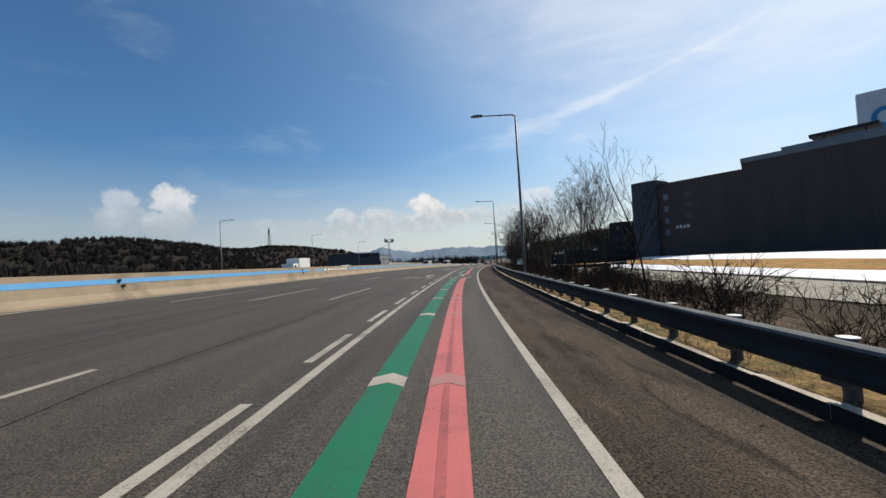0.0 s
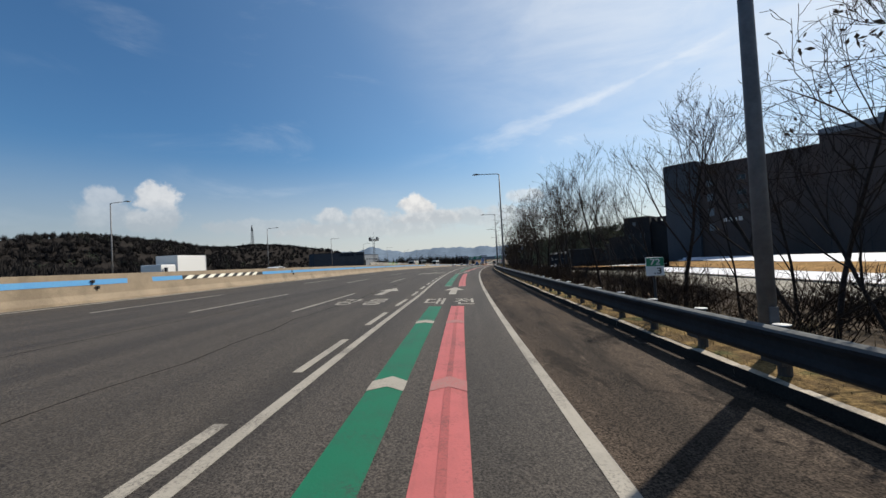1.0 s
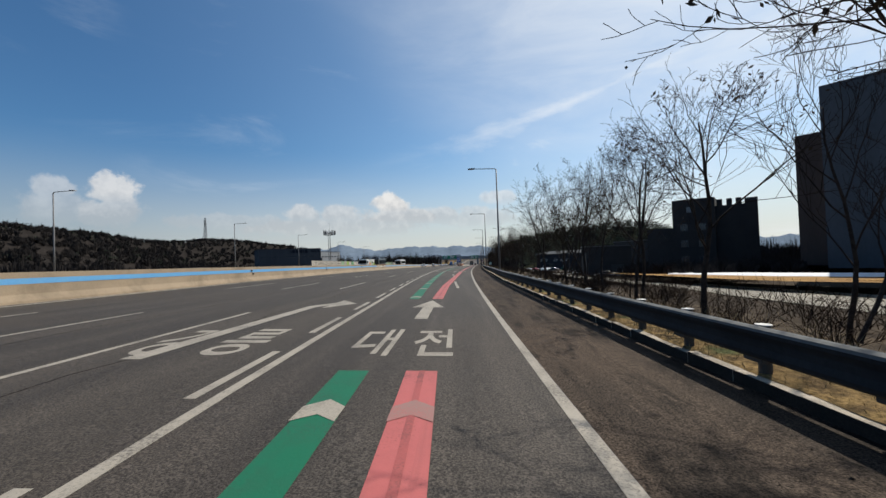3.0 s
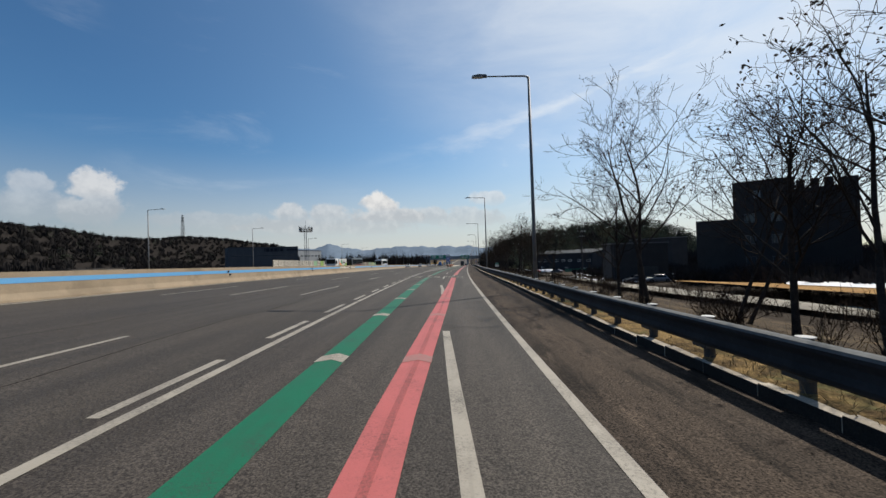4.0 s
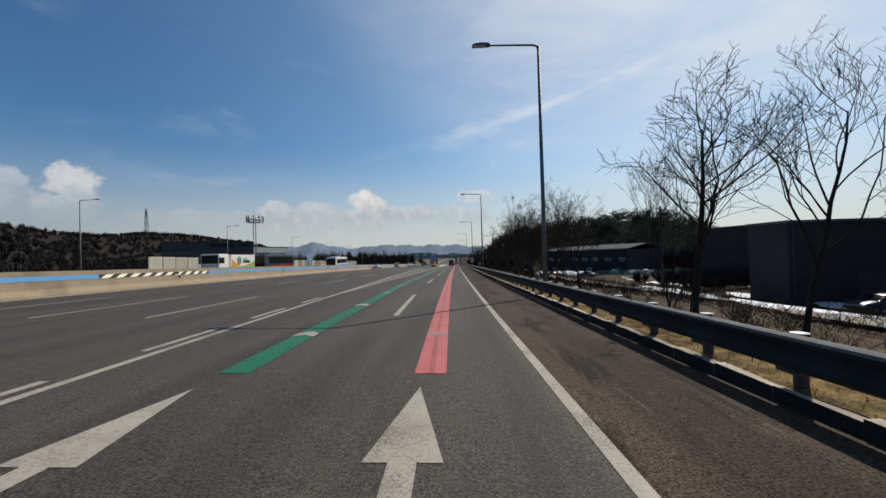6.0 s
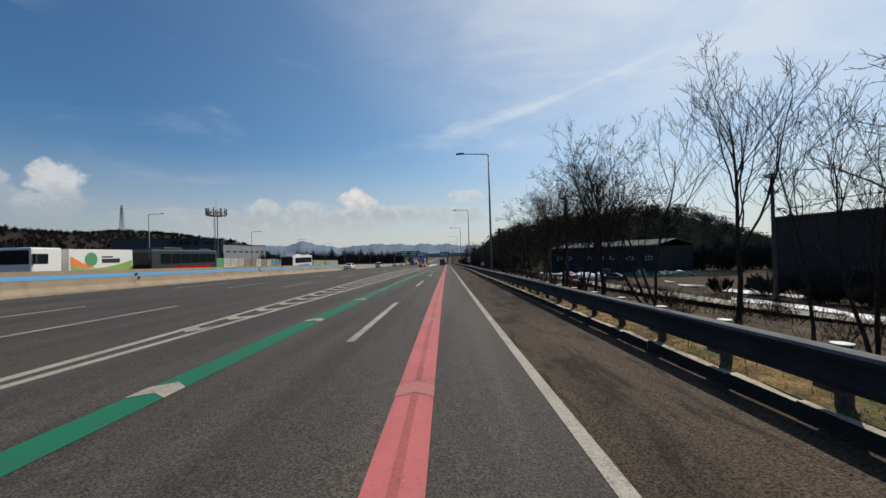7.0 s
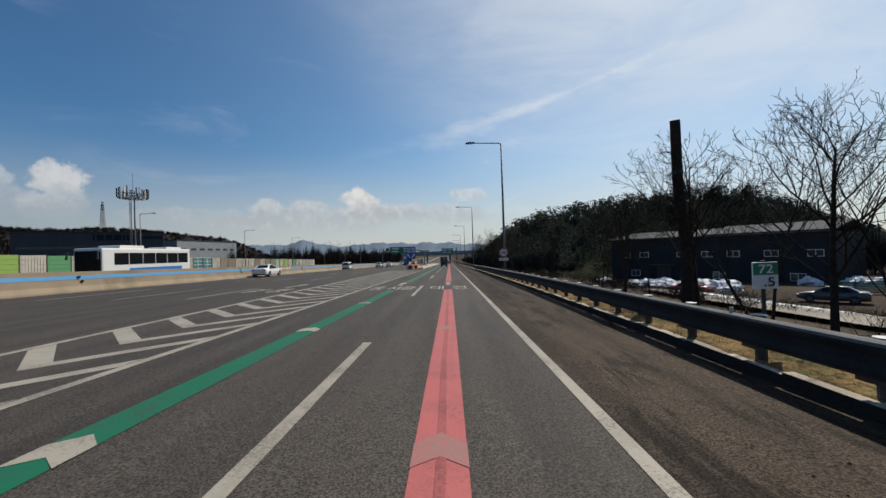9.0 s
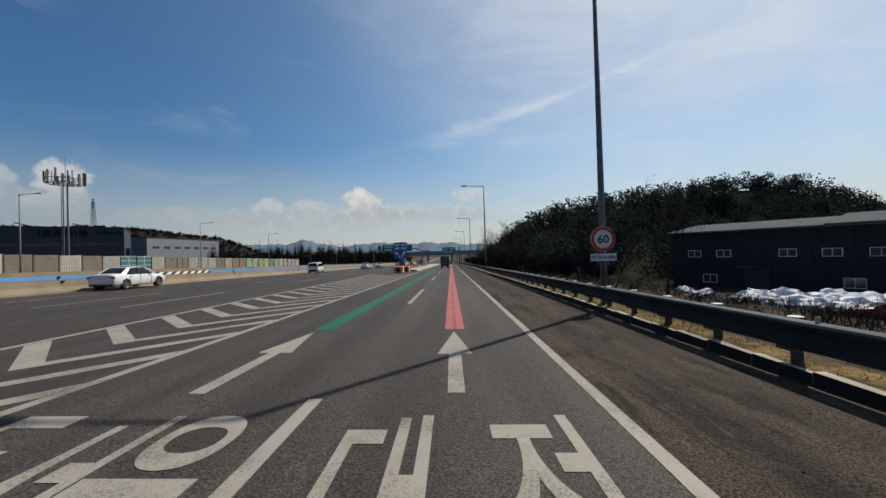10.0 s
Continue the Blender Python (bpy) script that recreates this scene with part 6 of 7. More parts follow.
for sx in (-0.5, 0.5):
    for z in (3.62, 4.16):
        for k in (-1, 1):
            part("text_bar", boxes((sx + k * 0.2 - 0.15, sx + k * 0.2 + 0.15, -0.008, 0, z, z + 0.36)), M["sign_white"], b)
for s, l, wd in ((270.5, -9.5, 0.72), (273.6, -8.7, 0.5)):
    c = thing("crash_cushion", at(s, l), "orange crash cushion with white chevrons", "crash cushion", "cushions at the nose")
    part("drum", boxes((-wd, wd, 0, 1.6, 0.0, 0.95), bevel=0.05), M["orange"], c)
    for k in range(3):
        part("white_band", boxes((-wd - 0.004, wd + 0.004, -0.006, 1.606, 0.12 + 0.3 * k, 0.24 + 0.3 * k)), M["zebra_white"], c)
    part("black_plate", boxes((-0.3, 0.3, -0.02, 0, 0.15, 0.8)), M["ink"], c)
nose_kerb = tagged(sweep("nose_island", rail_s(280, 420, 6), lambda s: [(-10.6 - (s - 280) * 0.012, 0), (-10.5 - (s - 280) * 0.012, 0.25), (-7.6, 0.25), (-7.5, 0.0)], M["kerb"]), "raised concrete island between main road and exit", "island", kind="structure")
for k in range(7):
    c = thing("delineator_post", at(283.0 + 7 * k, -9.0), "orange delineator post on the island", "post", "posts at the nose")
    part("post", tube(bmesh.new(), [(0, 0, 0.2), (0, 0, 1.15)], 0.07, 8), M["orange"], c)
    part("base", tube(bmesh.new(), [(0, 0, 0.2), (0, 0, 0.3)], 0.16, 8), M["ink"], c)

# overhead sign gantry and bridge ahead
gan = thing("sign_gantry", at(345.0, -19.8, 0.0, 3.0), "arched grey gantry carrying a green direction sign", "gantry")
part("frame", tube(bmesh.new(), [(-8.2, 0, 0), (-8.2, 0, 4.6), (-7.8, 0, 5.6), (-6.8, 0, 6.1), (0, 0, 6.25), (6.0, 0, 6.1), (8.0, 0, 5.4), (8.4, 0, 4.4), (8.4, 0, 0)], 0.20, 8), M["lamp_steel"], gan)
b = part("board", boxes((-5.2, 4.9, -0.40, -0.28, 5.2, 7.5)), M["sign_green"], gan)
for x, z, w in ((-4.4, 6.6, 2.8), (-4.4, 5.6, 2.3), (0.2, 6.6, 3.2), (0.2, 5.6, 2.6)):
    part("text_bar", boxes((x, x + w, -0.42, -0.40, z, z + 0.45)), M["sign_white"], b)
part("signal_box", boxes((-6.6, -5.6, -0.4, 0.3, 6.2, 7.2)), M["ink"], gan)
gan = thing("exit_sign_gantry", at(420.0, 2.9, 0.0, 3.0), "green direction sign on a single post by the exit", "gantry")
part("post", tube(bmesh.new(), [(0, 0, 0), (0, 0, 9.5)], 0.3, 8), M["lamp_steel"], gan)
b = part("board", boxes((-9.0, -2.2, -0.3, -0.15, 5.9, 9.1), (-2.3, 0.1, -0.12, 0.05, 7.3, 7.6)), M["sign_green"], gan)
for x, z, w in ((-8.5, 7.9, 2.4), (-8.5, 6.5, 2.7), (-5.2, 7.9, 2.4), (-5.2, 6.5, 2.0)):
    part("text_bar", boxes((x, x + w, -0.32, -0.30, z, z + 0.6)), M["sign_white"], b)
M["bridge"] = material("bridge_concrete", (0.24, 0.27, 0.29), (0.19, 0.215, 0.235), 0.85, scale=0.2, fine=3, fine_amt=0.1, bump=0.05)
br = tagged(new("overpass"), "grey concrete road bridge crossing the expressway ahead", "bridge", kind="structure")
br.matrix_world = at(620.0, -30.0, 0.0, 5.0)
part("deck", boxes((-150, 150, 0, 11, 7.6, 10.2), (-150, 150, -0.3, 0.0, 9.8, 12.0)), M["bridge"], br)
for x in (-48, -24, 4, 30, 60):
    part("pier", boxes((x - 0.9, x + 0.9, 2, 9, -1, 7.6)), M["bridge"], br)
for s, l, w, z, h, lab in ((760, -78, 22, 8, 9, "white billboard on a frame far ahead"), (790, -40, 14, 11, 6, "white billboard on a frame far ahead")):
    bb = thing("billboard", at(s, l, 0.0, 3.0), lab, "billboard", "billboards ahead")
    part("panel", boxes((-w / 2, w / 2, 0, 1.0, z, z + h)), M["pale_wall"], bb)
    part("leg", boxes((-w / 3, -w / 3 + 0.8, 0.2, 0.9, -6, z)), M["lamp_steel"], bb)
    part("leg", boxes((w / 3, w / 3 + 0.8, 0.2, 0.9, -6, z)), M["lamp_steel"], bb)

# ---------------------------------------------------------------- vehicles
M["car_white"] = plain("white_car_paint", (0.72, 0.71, 0.68), 0.28, coat=0.8)
M["car_dark"] = plain("dark_car_paint", (0.035, 0.037, 0.042), 0.3, coat=0.8)
M["car_grey"] = plain("grey_car_paint", (0.20, 0.21, 0.22), 0.35, coat=0.6)
M["car_red"] = plain("red_car_paint", (0.42, 0.02, 0.02), 0.3, coat=0.8)
M["glass"] = plain("tinted_glass", (0.010, 0.012, 0.014), 0.12, spec=0.25)
M["tyre"] = plain("tyre_rubber", (0.018, 0.018, 0.018), 0.85)
M["rim"] = plain("alloy_rim", (0.16, 0.16, 0.165), 0.4, 0.5)
M["tail_red"] = plain("tail_lamp_red", (0.34, 0.012, 0.012), 0.2, coat=0.6)
M["tail_clear"] = plain("clear_lamp", (0.70, 0.70, 0.68), 0.15)
M["trim_black"] = plain("black_trim", (0.02, 0.02, 0.022), 0.6)
M["chrome"] = plain("chrome", (0.62, 0.62, 0.63), 0.15, 1.0)
M["plate"] = plain("plate_white", (0.62, 0.63, 0.62), 0.5)
M["truck_blue"] = plain("blue_truck_paint", (0.02, 0.16, 0.45), 0.5)
M["box_dark"] = material("dark_cargo_box", (0.050, 0.055, 0.058), (0.038, 0.042, 0.046), 0.6, scale=0.8, fine=6, fine_amt=0.1, bump=0.05)
M["tarp"] = plain("grey_tarp", (0.30, 0.31, 0.32), 0.7)


def loft(rings, caps=True):
    bm = bmesh.new()
    rows = [[bm.verts.new(p) for p in r] for r in rings]
    n = len(rows[0])
    for a, b in zip(rows, rows[1:]):
        for k in range(n):
            bm.faces.new((a[k], a[(k + 1) % n], b[(k + 1) % n], b[k]))
    if caps:
        bm.faces.new(rows[0][::-1])
        bm.faces.new(rows[-1])
    bmesh.ops.recalc_face_normals(bm, faces=bm.faces[:])
    return bm


def body_ring(y, w, z0, zs, z1, crown=0.02):
    """A car's cross-section: sill, side, shoulder, top."""
    half = [(w * 0.80, z0), (w * 0.95, z0 + 0.06), (w, z0 + (zs - z0) * 0.5), (w * 0.985, zs), (w * 0.90, zs + (z1 - zs) * 0.75), (w * 0.72, z1), (w * 0.36, z1 + crown)]
    return [(x, y, z) for x, z in half] + [(-x, y, z) for x, z in half[::-1]]


def rounded(bm, width, segs=2):
    bmesh.ops.bevel(bm, geom=[e for e in bm.edges if e.calc_face_angle(0) > 0.5], offset=width, segments=segs, affect="EDGES", profile=0.6)
    return bm


def wheel(parent, x, y, r, w=0.22, side=1):
    bm = bmesh.new()
    prof = [(r * 0.66, -w / 2), (r * 0.93, -w / 2), (r, -w / 2 + 0.035), (r, w / 2 - 0.035), (r * 0.93, w / 2), (r * 0.66, w / 2)]
    n = 28
    rows = [[bm.verts.new((b, a * math.cos(k * math.tau / n), a * math.sin(k * math.tau / n))) for a, b in prof] for k in range(n)]
    for k in range(n):
        for j in range(len(prof)):
            bm.faces.new((rows[k][j], rows[k][(j + 1) % 6], rows[(k + 1) % n][(j + 1) % 6], rows[(k + 1) % n][j]))
    bmesh.ops.recalc_face_normals(bm, faces=bm.faces[:])
    hub = part("wheel", bm, M["tyre"], parent, smooth=True)
    hub.matrix_basis = pose(x, y, r)
    o = side * (w / 2 - 0.02)
    bm = bmesh.new()
    for k in range(5):
        a = k * math.tau / 5
        for d in (-0.10, 0.10):
            box(bm, min(o, o - side * 0.04), max(o, o - side * 0.04), -0.022, 0.022, 0.05, r * 0.66, 0, Matrix.Rotation(a + d, 4, "X"))
    tube(bm, [(o - side * 0.05, 0, 0), (o + side * 0.005, 0, 0)], 0.075, 12)
    ring = [(o - side * 0.01, r * 0.645 * math.cos(a), r * 0.645 * math.sin(a)) for a in np.linspace(0, math.tau, 29)]
    tube(bm, ring, 0.02, 5, False)
    part("rim", bm, M["rim"], hub)


def sedan(name, m, label, paint, group="", L=4.92, wd=0.93, H=1.46):
    """A four-door saloon that points along +y; its tail at y = 0."""
    t = thing(name, m, label, "car", group)
    k = L / 4.92
    st = [(0.02, .74, .42, .66, .84), (0.10, .84, .30, .72, .98), (0.30, .90, .25, .76, 1.03), (0.75, .93, .22, .78, 1.06), (1.3, .93, .20, .78, 1.02), (2.2, .93, .19, .76, 1.00), (3.1, .93, .19, .76, .99), (3.55, .93, .20, .75, .97),
          (4.1, .92, .21, .72, .90), (4.55, .87, .24, .66, .80), (4.80, .78, .30, .58, .70), (4.90, .68, .36, .52, .60)]
    part("body", rounded(loft([body_ring(y * k, w * wd / .93, a, b, c) for y, w, a, b, c in st]), 0.02), paint, t, smooth=True)

    def cabin(y, w0, w1, z0, z1):
        return [(w0, y[0], z0), (w1, y[1], z1 - 0.06), (w1 * 0.86, y[1], z1), (-w1 * 0.86, y[1], z1), (-w1, y[1], z1 - 0.06), (-w0, y[0], z0)]
    rows = [((0.62, 0.64), .74, .70, .95, 1.02), ((0.80, 1.38), .80, .62, .95, H - 0.06), ((1.2, 1.75), .84, .64, .95, H - 0.01), ((2.1, 2.2), .85, .645, .95, H), ((2.7, 2.65), .85, .64, .95, H - 0.03), ((3.35, 2.95), .84, .63, .95, H - 0.10), ((3.62, 3.60), .80, .74, .95, .99)]
    glass = part("window", rounded(loft([cabin((y[0] * k, y[1] * k), a * wd / .93, b * wd / .93, c, d) for y, a, b, c, d in rows]), 0.015), M["glass"], t, "dark tinted window band", smooth=True)
    roof = [((1.42, 1.42), .60, .60, H - 0.03, H - 0.015), ((1.75, 1.75), .655, .655, H - 0.05, H + 0.012), ((2.2, 2.2), .66, .66, H - 0.05, H + 0.018), ((2.65, 2.65), .65, .65, H - 0.06, H - 0.012), ((2.93, 2.93), .63, .63, H - 0.11, H - 0.085)]
    part("roof", rounded(loft([[(a, y[0] * k, c), (a * .88, y[0] * k, d), (-a * .88, y[0] * k, d), (-a, y[0] * k, c)] for y, a, b, c, d in roof]), 0.012), paint, t, smooth=True)
    for sx in (1, -1):
        for (y0, z0, x0), (y1, z1, x1) in (((0.70, 0.99, .77), (1.40, H - 0.05, .63)), ((2.15, 0.98, .855), (2.20, H - 0.03, .655)), ((3.52, 0.98, .82), (2.92, H - 0.10, .635))):
            part("pillar", tube(bmesh.new(), [(sx * x0 * wd / .93, y0 * k, z0), (sx * (x0 + x1) / 2 * wd / .93 * 1.015, (y0 + y1) / 2 * k, (z0 + z1) / 2 + 0.015), (sx * x1 * wd / .93, y1 * k, z1)], 0.035, 6), paint if abs(y0 - 2.15) > 0.1 else M["trim_black"], t)
        bm = bmesh.new()
        q = [(0.60, .955, .765), (1.00, .96, .835), (1.60, H - 0.045, .660), (1.36, H - 0.07, .640)]
        lo, hi = [bm.verts.new((sx * (c - 0.03) * wd / .93, a * k, b)) for a, b, c in q], [bm.verts.new((sx * (c + 0.012) * wd / .93, a * k, b)) for a, b, c in q]
        bm.faces.new(lo), bm.faces.new(hi)
        for i in range(4):
            bm.faces.new((lo[i], lo[(i + 1) % 4], hi[(i + 1) % 4], hi[i]))
        bmesh.ops.recalc_face_normals(bm, faces=bm.faces[:])
        part("rear_quarter", bm, paint, t)
        mir = part("mirror", rounded(boxes((sx * .90 - .09, sx * .90 + .13 * sx + .09 * (sx < 0) - (.09 if sx > 0 else 0) * 0, 3.10 * k, 3.24 * k, .96, 1.10)), 0.03), paint, t)
        lamp = part("tail_lamp", rounded(boxes((min(sx * .42, sx * .86), max(sx * .42, sx * .86), 0.03, 0.16, .74, .90)), 0.02), M["tail_red"], t)
        part("reverse_lamp", boxes((min(sx * .44, sx * .60), max(sx * .44, sx * .60), 0.022, 0.03, .76, .82)), M["tail_clear"], lamp)
        part("headlamp", rounded(boxes((min(sx * .50, sx * .82), max(sx * .50, sx * .82), 4.66 * k, 4.80 * k, .58, .70)), 0.02), M["tail_clear"], t)
        for y in (0.98, 3.92):
            wheel(t, sx * (wd - 0.085), y * k, 0.335, 0.22, sx)
            well = tube(bmesh.new(), [(sx * (wd - 0.20), y * k, 0.345), (sx * (wd + 0.004), y * k, 0.345)], 0.375, 24)
            part("wheel_well", well, M["trim_black"], t)
            arch = [(sx * (wd - 0.004), y * k + 0.39 * math.cos(a), 0.335 + 0.39 * math.sin(a)) for a in np.linspace(0.05, math.pi - 0.05, 13)]
            part("wheel_arch", tube(bmesh.new(), arch, 0.02, 5), paint, t)
        for y in (1.42, 2.42):
            part("door_handle", boxes((min(sx * .93, sx * .955), max(sx * .93, sx * .955), y * k, (y + .18) * k, .83, .855)), M["chrome"], t)
        for y in (1.32, 2.18, 3.18):
            part("door_gap", boxes((min(sx * .915, sx * .936), max(sx * .915, sx * .936), y * k, (y + .012) * k, .30, .95)), M["trim_black"], t)
    part("bumper_insert", rounded(boxes((-.74, .74, 0.04, 0.14, .27, .40)), 0.02), M["trim_black"], t)
    part("number_plate", boxes((-.26, .26, 0.0, 0.02, .72, .83)), M["plate"], t)
    part("boot_trim", boxes((-.40, .40, 0.035, 0.05, .92, .94)), M["chrome"], t)
    part("windscreen_shelf", boxes((-.6, .6, 0.8 * k, 1.0 * k, .96, .99)), M["trim_black"], t)
    return t


def mini_van(name, m, label, paint):
    """A tall boxy one-box van, its tail at y = 0."""
    t = thing(name, m, label, "van")
    st = [(0.0, .70, .36, .7, .98), (0.06, .77, .28, .72, 1.0), (0.3, .79, .22, .74, 1.0), (1.5, .80, .20, .74, 1.0), (2.75, .80, .20, .74, .99), (3.1, .79, .22, .72, .96), (3.45, .74, .26, .66, .86), (3.6, .64, .34, .58, .74)]
    part("body", rounded(loft([body_ring(*q) for q in st]), 0.02), paint, t, smooth=True)
    rows = [(0.03, .755, .70, .96, 1.62), (0.12, .78, .725, .96, 1.69), (1.2, .79, .735, .96, 1.71), (2.3, .79, .72, .96, 1.69), (2.62, .785, .69, .96, 1.60), (3.12, .76, .72, .94, 1.0)]
    part("cabin", rounded(loft([[(a, y, c), (b, y, d - .07), (b * .88, y, d), (-b * .88, y, d), (-b, y, d - .07), (-a, y, c)] for y, a, b, c, d in rows]), 0.02), paint, t, smooth=True)
    part("rear_window", rounded(boxes((-.60, .60, 0.0, 0.05, 1.10, 1.54)), 0.02), M["glass"], t)
    part("windscreen", boxes((-.6, .6, 2.78, 2.84, 1.05, 1.50)), M["glass"], t)
    for sx in (1, -1):
        for y0, y1 in ((0.25, 0.85), (0.93, 1.68), (1.76, 2.50)):
            bm = boxes((min(sx * .745, sx * .80), max(sx * .745, sx * .80), y0, y1, 1.08, 1.52))
            part("side_window", rounded(bm, 0.015), M["glass"], t)
        part("tail_lamp", rounded(boxes((min(sx * .60, sx * .80), max(sx * .60, sx * .80), -0.012, 0.10, .86, 1.16)), 0.02), M["tail_red"], t)
        part("mirror", rounded(boxes((min(sx * .80, sx * .98), max(sx * .80, sx * .98), 2.42, 2.54, 1.06, 1.24)), 0.02), M["trim_black"], t)
        part("headlamp", rounded(boxes((min(sx * .46, sx * .72), max(sx * .46, sx * .72), 3.44, 3.56, .62, .80)), 0.02), M["tail_clear"], t)
        for y in (0.52, 3.0):
            wheel(t, sx * .70, y, 0.285, 0.18, sx)
    part("bumper", rounded(boxes((-.76, .76, -0.03, 0.10, .26, .52)), 0.03), M["trim_black"], t)
    part("number_plate", boxes((-.26, .26, -0.02, 0.0, .70, .82)), M["plate"], t)
    part("wiper", boxes((-.30, .10, -0.02, -0.005, 1.12, 1.14)), M["trim_black"], t)
    return t


def box_truck(name, m, label, cab_mat, box_mat, L=5.2, wd=0.95, bh=2.75, bz=0.85, deck=False):
    """A small lorry seen from behind; its tail at y = 0."""
    t = thing(name, m, label, "truck")
    if deck:
        part("load_bed", boxes((-wd, wd, 0, L * .66, bz, bz + .12), (-wd, -wd + .05, 0, L * .66, bz, bz + .5), (wd - .05, wd, 0, L * .66, bz, bz + .5), (-wd, wd, 0, .05, bz, bz + .5)), cab_mat, t)
        part("load", rounded(boxes((-wd * .9, wd * .9, .15, L * .62, bz + .12, bh)), 0.12), M["truck_blue"], t, "blue sheeted load")
    else:
        part("cargo_box", rounded(boxes((-wd, wd, 0, L * .68, bz, bh)), 0.02), box_mat, t)
        for sx in (-1, 1):
            door = part("rear_door", boxes((min(sx * .01, sx * (wd - .06)), max(sx * .01, sx * (wd - .06)), -0.03, 0.0, bz + .06, bh - .08)), box_mat, t)
            part("lock_rod", tube(bmesh.new(), [(sx * .2, -.045, bz + .1), (sx * .2, -.045, bh - .12)], .018, 6), M["chrome"], door)
            part("hinge", boxes((min(sx * (wd - .12), sx * (wd - .02)), max(sx * (wd - .12), sx * (wd - .02)), -.05, -.03, bz + .5, bz + .6)), M["chrome"], door)
        part("box_frame", boxes((-wd - .02, wd + .02, -.02, .04, bh - .06, bh + .03), (-wd - .02, -wd + .05, -.02, .04, bz, bh), (wd - .05, wd + .02, -.02, .04, bz, bh)), M["tarp"], t)
    part("cab", rounded(boxes((-.86, .86, L * .70, L, .45, 2.0)), 0.08), cab_mat, t)
    part("chassis", boxes((-.4, .4, .1, L * .95, .45, bz)), M["trim_black"], t)
    part("rear_bumper", boxes((-wd * .9, wd * .9, -.02, .08, .42, .54)), M["trim_black"], t)
    part("number_plate", boxes((-.2, .2, -.035, -.02, .55, .66)), M["plate"], t)
    for sx in (-1, 1):
        part("tail_lamp", boxes((min(sx * .55, sx * .85), max(sx * .55, sx * .85), -.04, .04, .58, .70)), M["tail_red"], t)
        part("mirror", boxes((min(sx * .95, sx * 1.12), max(sx * .95, sx * 1.12), L * .93, L * .96, 1.35, 1.75)), M["trim_black"], t)
        part("mud_flap", boxes((min(sx * .5, sx * .9), max(sx * .5, sx * .9), .45, .47, .2, .6)), M["trim_black"], t)
        for y in (.95, L * .84):
            wheel(t, sx * .74, y, .34, .26, sx)
    return t


def coach(name, m, label, lower, upper):
    """A coach that points along -y, its nose at y = 0."""
    t = thing(name, m, label, "bus", "coaches across the road")
    part("body", rounded(boxes((-1.24, 1.24, 0, 12.0, .35, 3.30)), 0.14), lower, t)
    part("roof_unit", rounded(boxes((-1.0, 1.0, 2.2, 5.2, 3.30, 3.58)), 0.06), upper, t)
    part("roof_unit", rounded(boxes((-1.0, 1.0, 8.4, 10.8, 3.30, 3.5)), 0.06), upper, t)
    part("windscreen", rounded(boxes((-1.12, 1.12, -.03, .12, 1.15, 3.05)), 0.03), M["glass"], t)
    for sx in (-1, 1):
        for k in range(6):
            part("side_window", boxes((min(sx * 1.22, sx * 1.252), max(sx * 1.22, sx * 1.252), 1.3 + 1.72 * k, 2.94 + 1.72 * k, 1.75, 2.85)), M["glass"], t)
        part("mirror", tube(bmesh.new(), [(sx * 1.1, -.1, 3.0), (sx * 1.3, -.5, 2.9), (sx * 1.32, -.55, 2.3)], [.05, .06, .10], 6), M["trim_black"], t)
        part("headlamp", boxes((min(sx * .7, sx * 1.1), max(sx * .7, sx * 1.1), -.02, .06, .7, .95)), M["tail_clear"], t)
        part("side_stripe", boxes((min(sx * 1.235, sx * 1.25), max(sx * 1.235, sx * 1.25), 3.0, 10.5, 1.0, 1.4)), M["truck_blue"] if lower is M["car_white"] else M["tail_red"], t)
        for y in (2.6, 8.6):
            wheel(t, sx * 1.05, y, .5, .3, sx)
    return t


def drive(s, l, turn=0.0):
    return at(s, l, 0.0, turn + 2.0)


sedan("sedan", drive(239.0, -24.3), "white saloon car with dark windows on the expressway", M["car_white"])
mini_van("mini_van", drive(276.0, -24.0), "small boxy white van with dark rear glass", M["car_white"])
sedan("sedan", drive(306.0, -22.6), "white saloon car in the middle lane", M["car_white"], L=4.7, wd=0.91, H=1.45)
box_truck("box_truck", at(300.0, -3.1), "small lorry with a dark cargo box in the exit lane", M["car_dark"], M["box_dark"])
box_truck("flat_truck", drive(352.0, -19.6), "blue lorry with a sheeted blue load", M["truck_blue"], M["truck_blue"], L=6.2, bh=2.9, deck=True)
FAR = [("sedan", 318.0, -21.4, "car_white", "white saloon car further ahead"), ("sedan", 378.0, -23.0, "car_grey", "grey saloon car far ahead"), ("sedan", 396.0, -27.4, "car_white", "white saloon car far ahead"),
       ("sedan", 421.0, -23.4, "car_dark", "dark saloon car far ahead"), ("sedan", 404.0, -0.0 - 1.8, "car_dark", "dark saloon car far along the exit")]
for name, s, l, c, lab in FAR:
    sedan(name, drive(s, l), lab, M[c], "cars far ahead", L=4.7, wd=0.91)
box_truck("box_truck", drive(446.0, -20.0), "grey lorry far ahead", M["car_grey"], M["tarp"], L=6.5, bh=3.1)
box_truck("box_truck", drive(470.0, -24.0), "white lorry far ahead", M["car_white"], M["pale_wall"], L=6.5, bh=3.1)
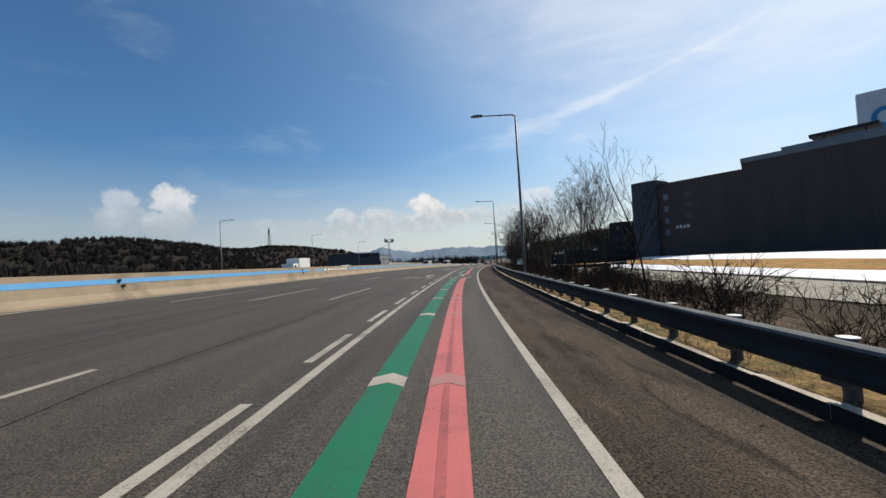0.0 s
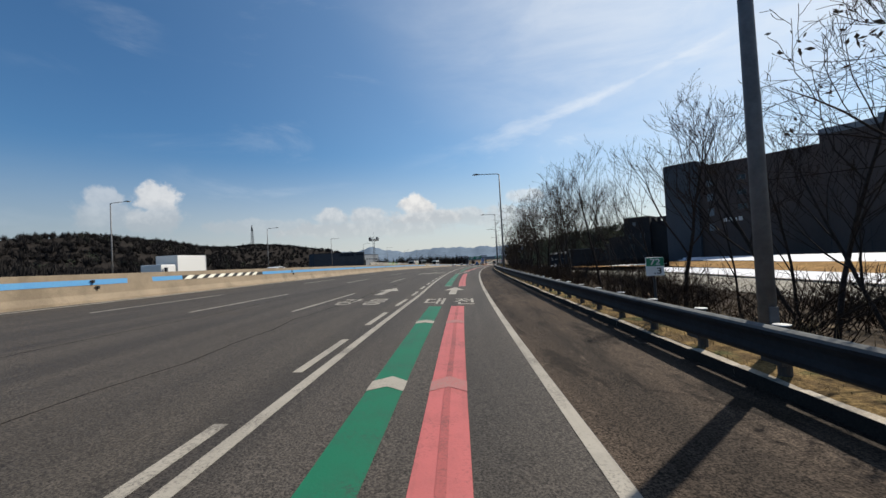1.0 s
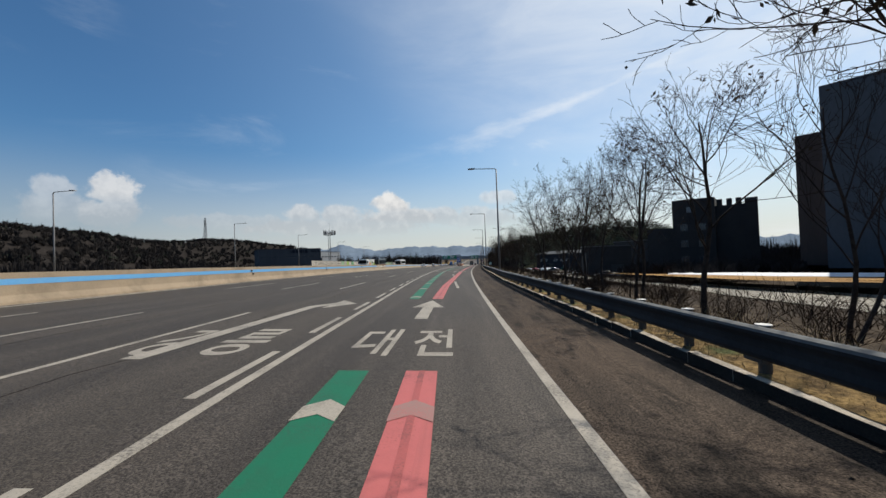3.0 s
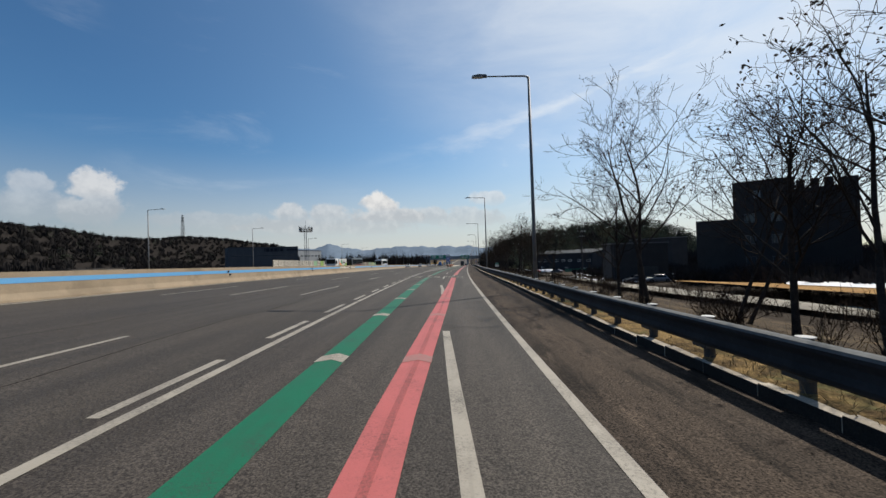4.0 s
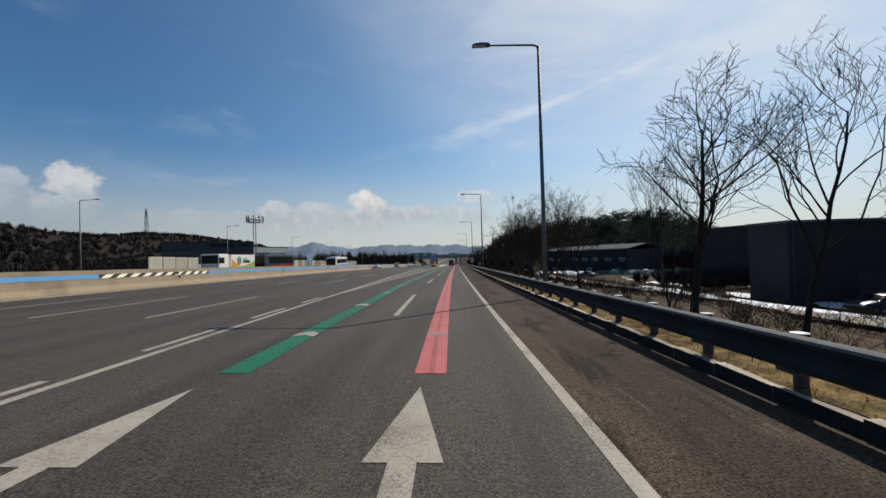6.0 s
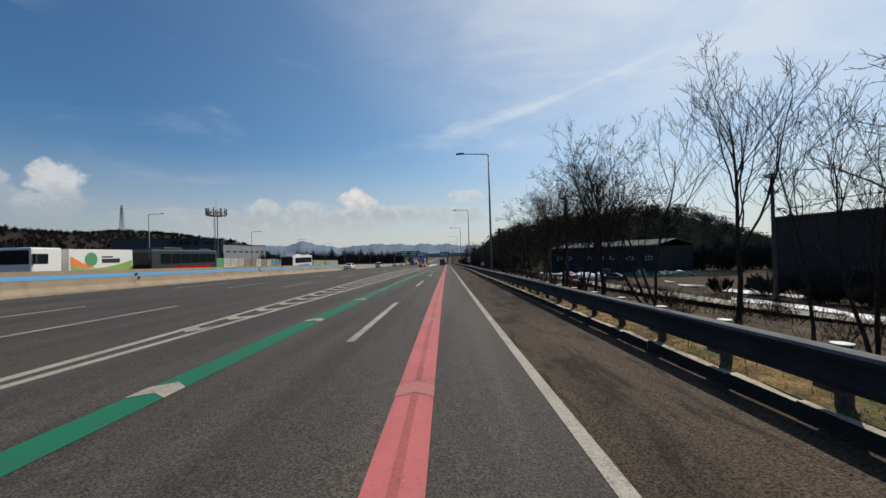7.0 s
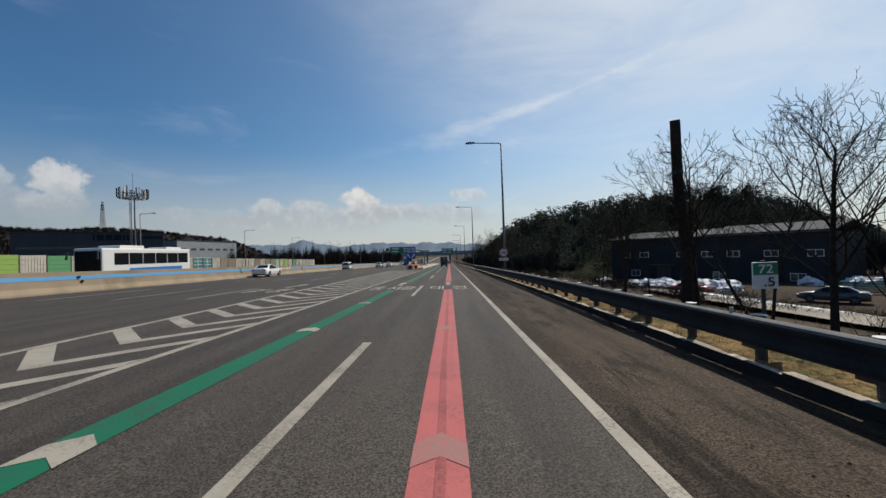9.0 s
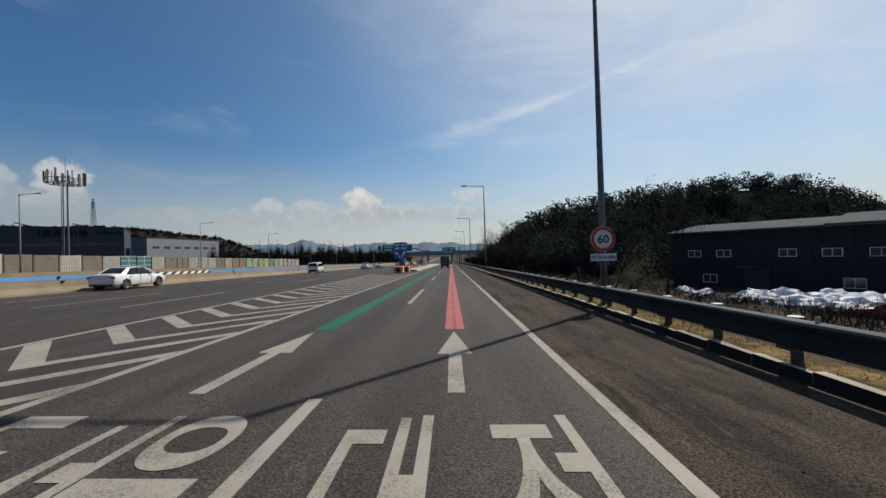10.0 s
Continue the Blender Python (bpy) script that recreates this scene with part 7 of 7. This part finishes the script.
# oncoming traffic, seen over the median
coach("coach", drive(190.5, -wide(190) - 24.0), "dark coach on the opposite carriageway", M["car_dark"], M["car_dark"])
coach("coach", drive(227.0, -wide(227) - 22.5), "white coach with a blue stripe on the opposite carriageway", M["car_white"], M["car_white"])
sedan("sedan", drive(64.0, -wide(64) - 18.6, 180.0), "white saloon car on the opposite carriageway", M["car_white"], L=4.6, wd=0.90)
sedan("sedan", drive(216.0, -wide(216) - 27.0, 180.0), "white saloon car on the opposite carriageway", M["car_white"], L=4.6, wd=0.90)
box_truck("box_truck", drive(55.0, -wide(55) - 22.5, 180.0), "small white refrigerated lorry on the opposite carriageway", M["car_white"], M["car_white"])

LORRY = 3.1
lorry = thing("lorry", drive(182.6, -wide(182) - 25.3), "white lorry with orange and green bands on its long box", "truck")
part("cab", rounded(boxes((-1.24, 1.24, -3.0, -.6, .5, LORRY + 0.1)), 0.12), M["car_white"], lorry)
part("windscreen", rounded(boxes((-1.1, 1.1, -3.03, -2.9, 1.9, 3.0)), 0.03), M["glass"], lorry)
for sx in (-1, 1):
    part("side_window", boxes((min(sx * 1.22, sx * 1.25), max(sx * 1.22, sx * 1.25), -2.6, -1.7, 1.9, 2.7)), M["glass"], lorry)
    part("mirror", boxes((min(sx * 1.25, sx * 1.5), max(sx * 1.25, sx * 1.5), -2.9, -2.8, 1.9, 2.7)), M["trim_black"], lorry)
    for y in (-2.2, .9, 4.6, 5.7):
        wheel(lorry, sx * 1.02, y, .5, .3, sx)
trailer = part("trailer", rounded(boxes((-1.25, 1.25, 0, 6.8, 1.0, LORRY)), 0.03), M["car_white"], lorry)
for sx in (-1, 1):
    bm = bmesh.new()
    prism(bm, [(0.15, 1.05), (3.0, 1.05), (6.7, 1.05), (6.7, 2.1), (5.4, 1.75), (3.6, 1.45), (1.6, 1.35), (0.15, 1.7)], sx * 1.245, sx * 1.262, "x")
    part("green_band", bm, M["panel_lime"], trailer)
    bm = bmesh.new()
    prism(bm, [(0.15, 1.75), (1.6, 1.40), (2.5, 1.45), (1.2, 1.9), (0.15, 2.5)], sx * 1.245, sx * 1.266, "x")
    part("orange_band", bm, M["orange"], trailer)
    part("text_bar", boxes((min(sx * 1.25, sx * 1.265), max(sx * 1.25, sx * 1.265), 3.2, 5.2, 1.85, 2.25), (min(sx * 1.25, sx * 1.265), max(sx * 1.25, sx * 1.265), 3.2, 4.4, 2.35, 2.48)), M["ink"], trailer)
    bm = disc(bmesh.new(), 0.0, 0.62, 0.0, 0.0)
    ob = part("roundel", bm, M["panel_green"], trailer)
    ob.matrix_basis = pose(sx * 1.268, 2.1, 2.2, 0, 0, 90)

# cars standing in the car park and the yard below the road
for x, y, a, c, lab in ((86.7, 177.3, 70, "car_grey", "grey saloon parked in the car park below the road"), (91.6, 178.6, 66, "car_white", "white saloon parked in the car park below the road"), (80.9, 166.2, 75, "car_dark", "dark saloon parked in the car park below the road"),
                        (84.6, 164.0, 72, "car_grey", "grey saloon parked in the car park below the road"), (53.4, 152.0, 80, "car_dark", "dark saloon parked before the brown hall"), (56.4, 150.4, 78, "car_grey", "grey saloon parked before the brown hall"),
                        (61.0, 151.5, 76, "car_dark", "dark saloon parked before the brown hall"), (66.1, 217.8, 30, "car_dark", "dark saloon parked beside the green net fence"),
                        (61.9, 229.4, 20, "car_red", "red saloon parked beside heaps of white sheeting")):
    sedan("parked_car", pose(x, y, ground_at(x, y) + 0.02, 0, 0, a), lab, M[c], "parked cars", L=4.7, wd=0.90)
net = tagged(new("net_fence"), "low green net fence on steel posts in the yard", "fence")
net.matrix_world = facade(70.0, 224.0, 94.0, 219.0, ground_at(80, 222))[0]
part("net", boxes(*[(0, 24.5, -0.01, 0.01, 0.1 + 0.16 * j, 0.22 + 0.16 * j) for j in range(8)]), plain("green_net", (0.02, 0.13, 0.085), 0.8), net)
for k in range(9):
    part("post", tube(bmesh.new(), [(3.05 * k, 0, -0.3), (3.05 * k, 0, 1.6)], 0.04, 8), M["post_steel"], net)
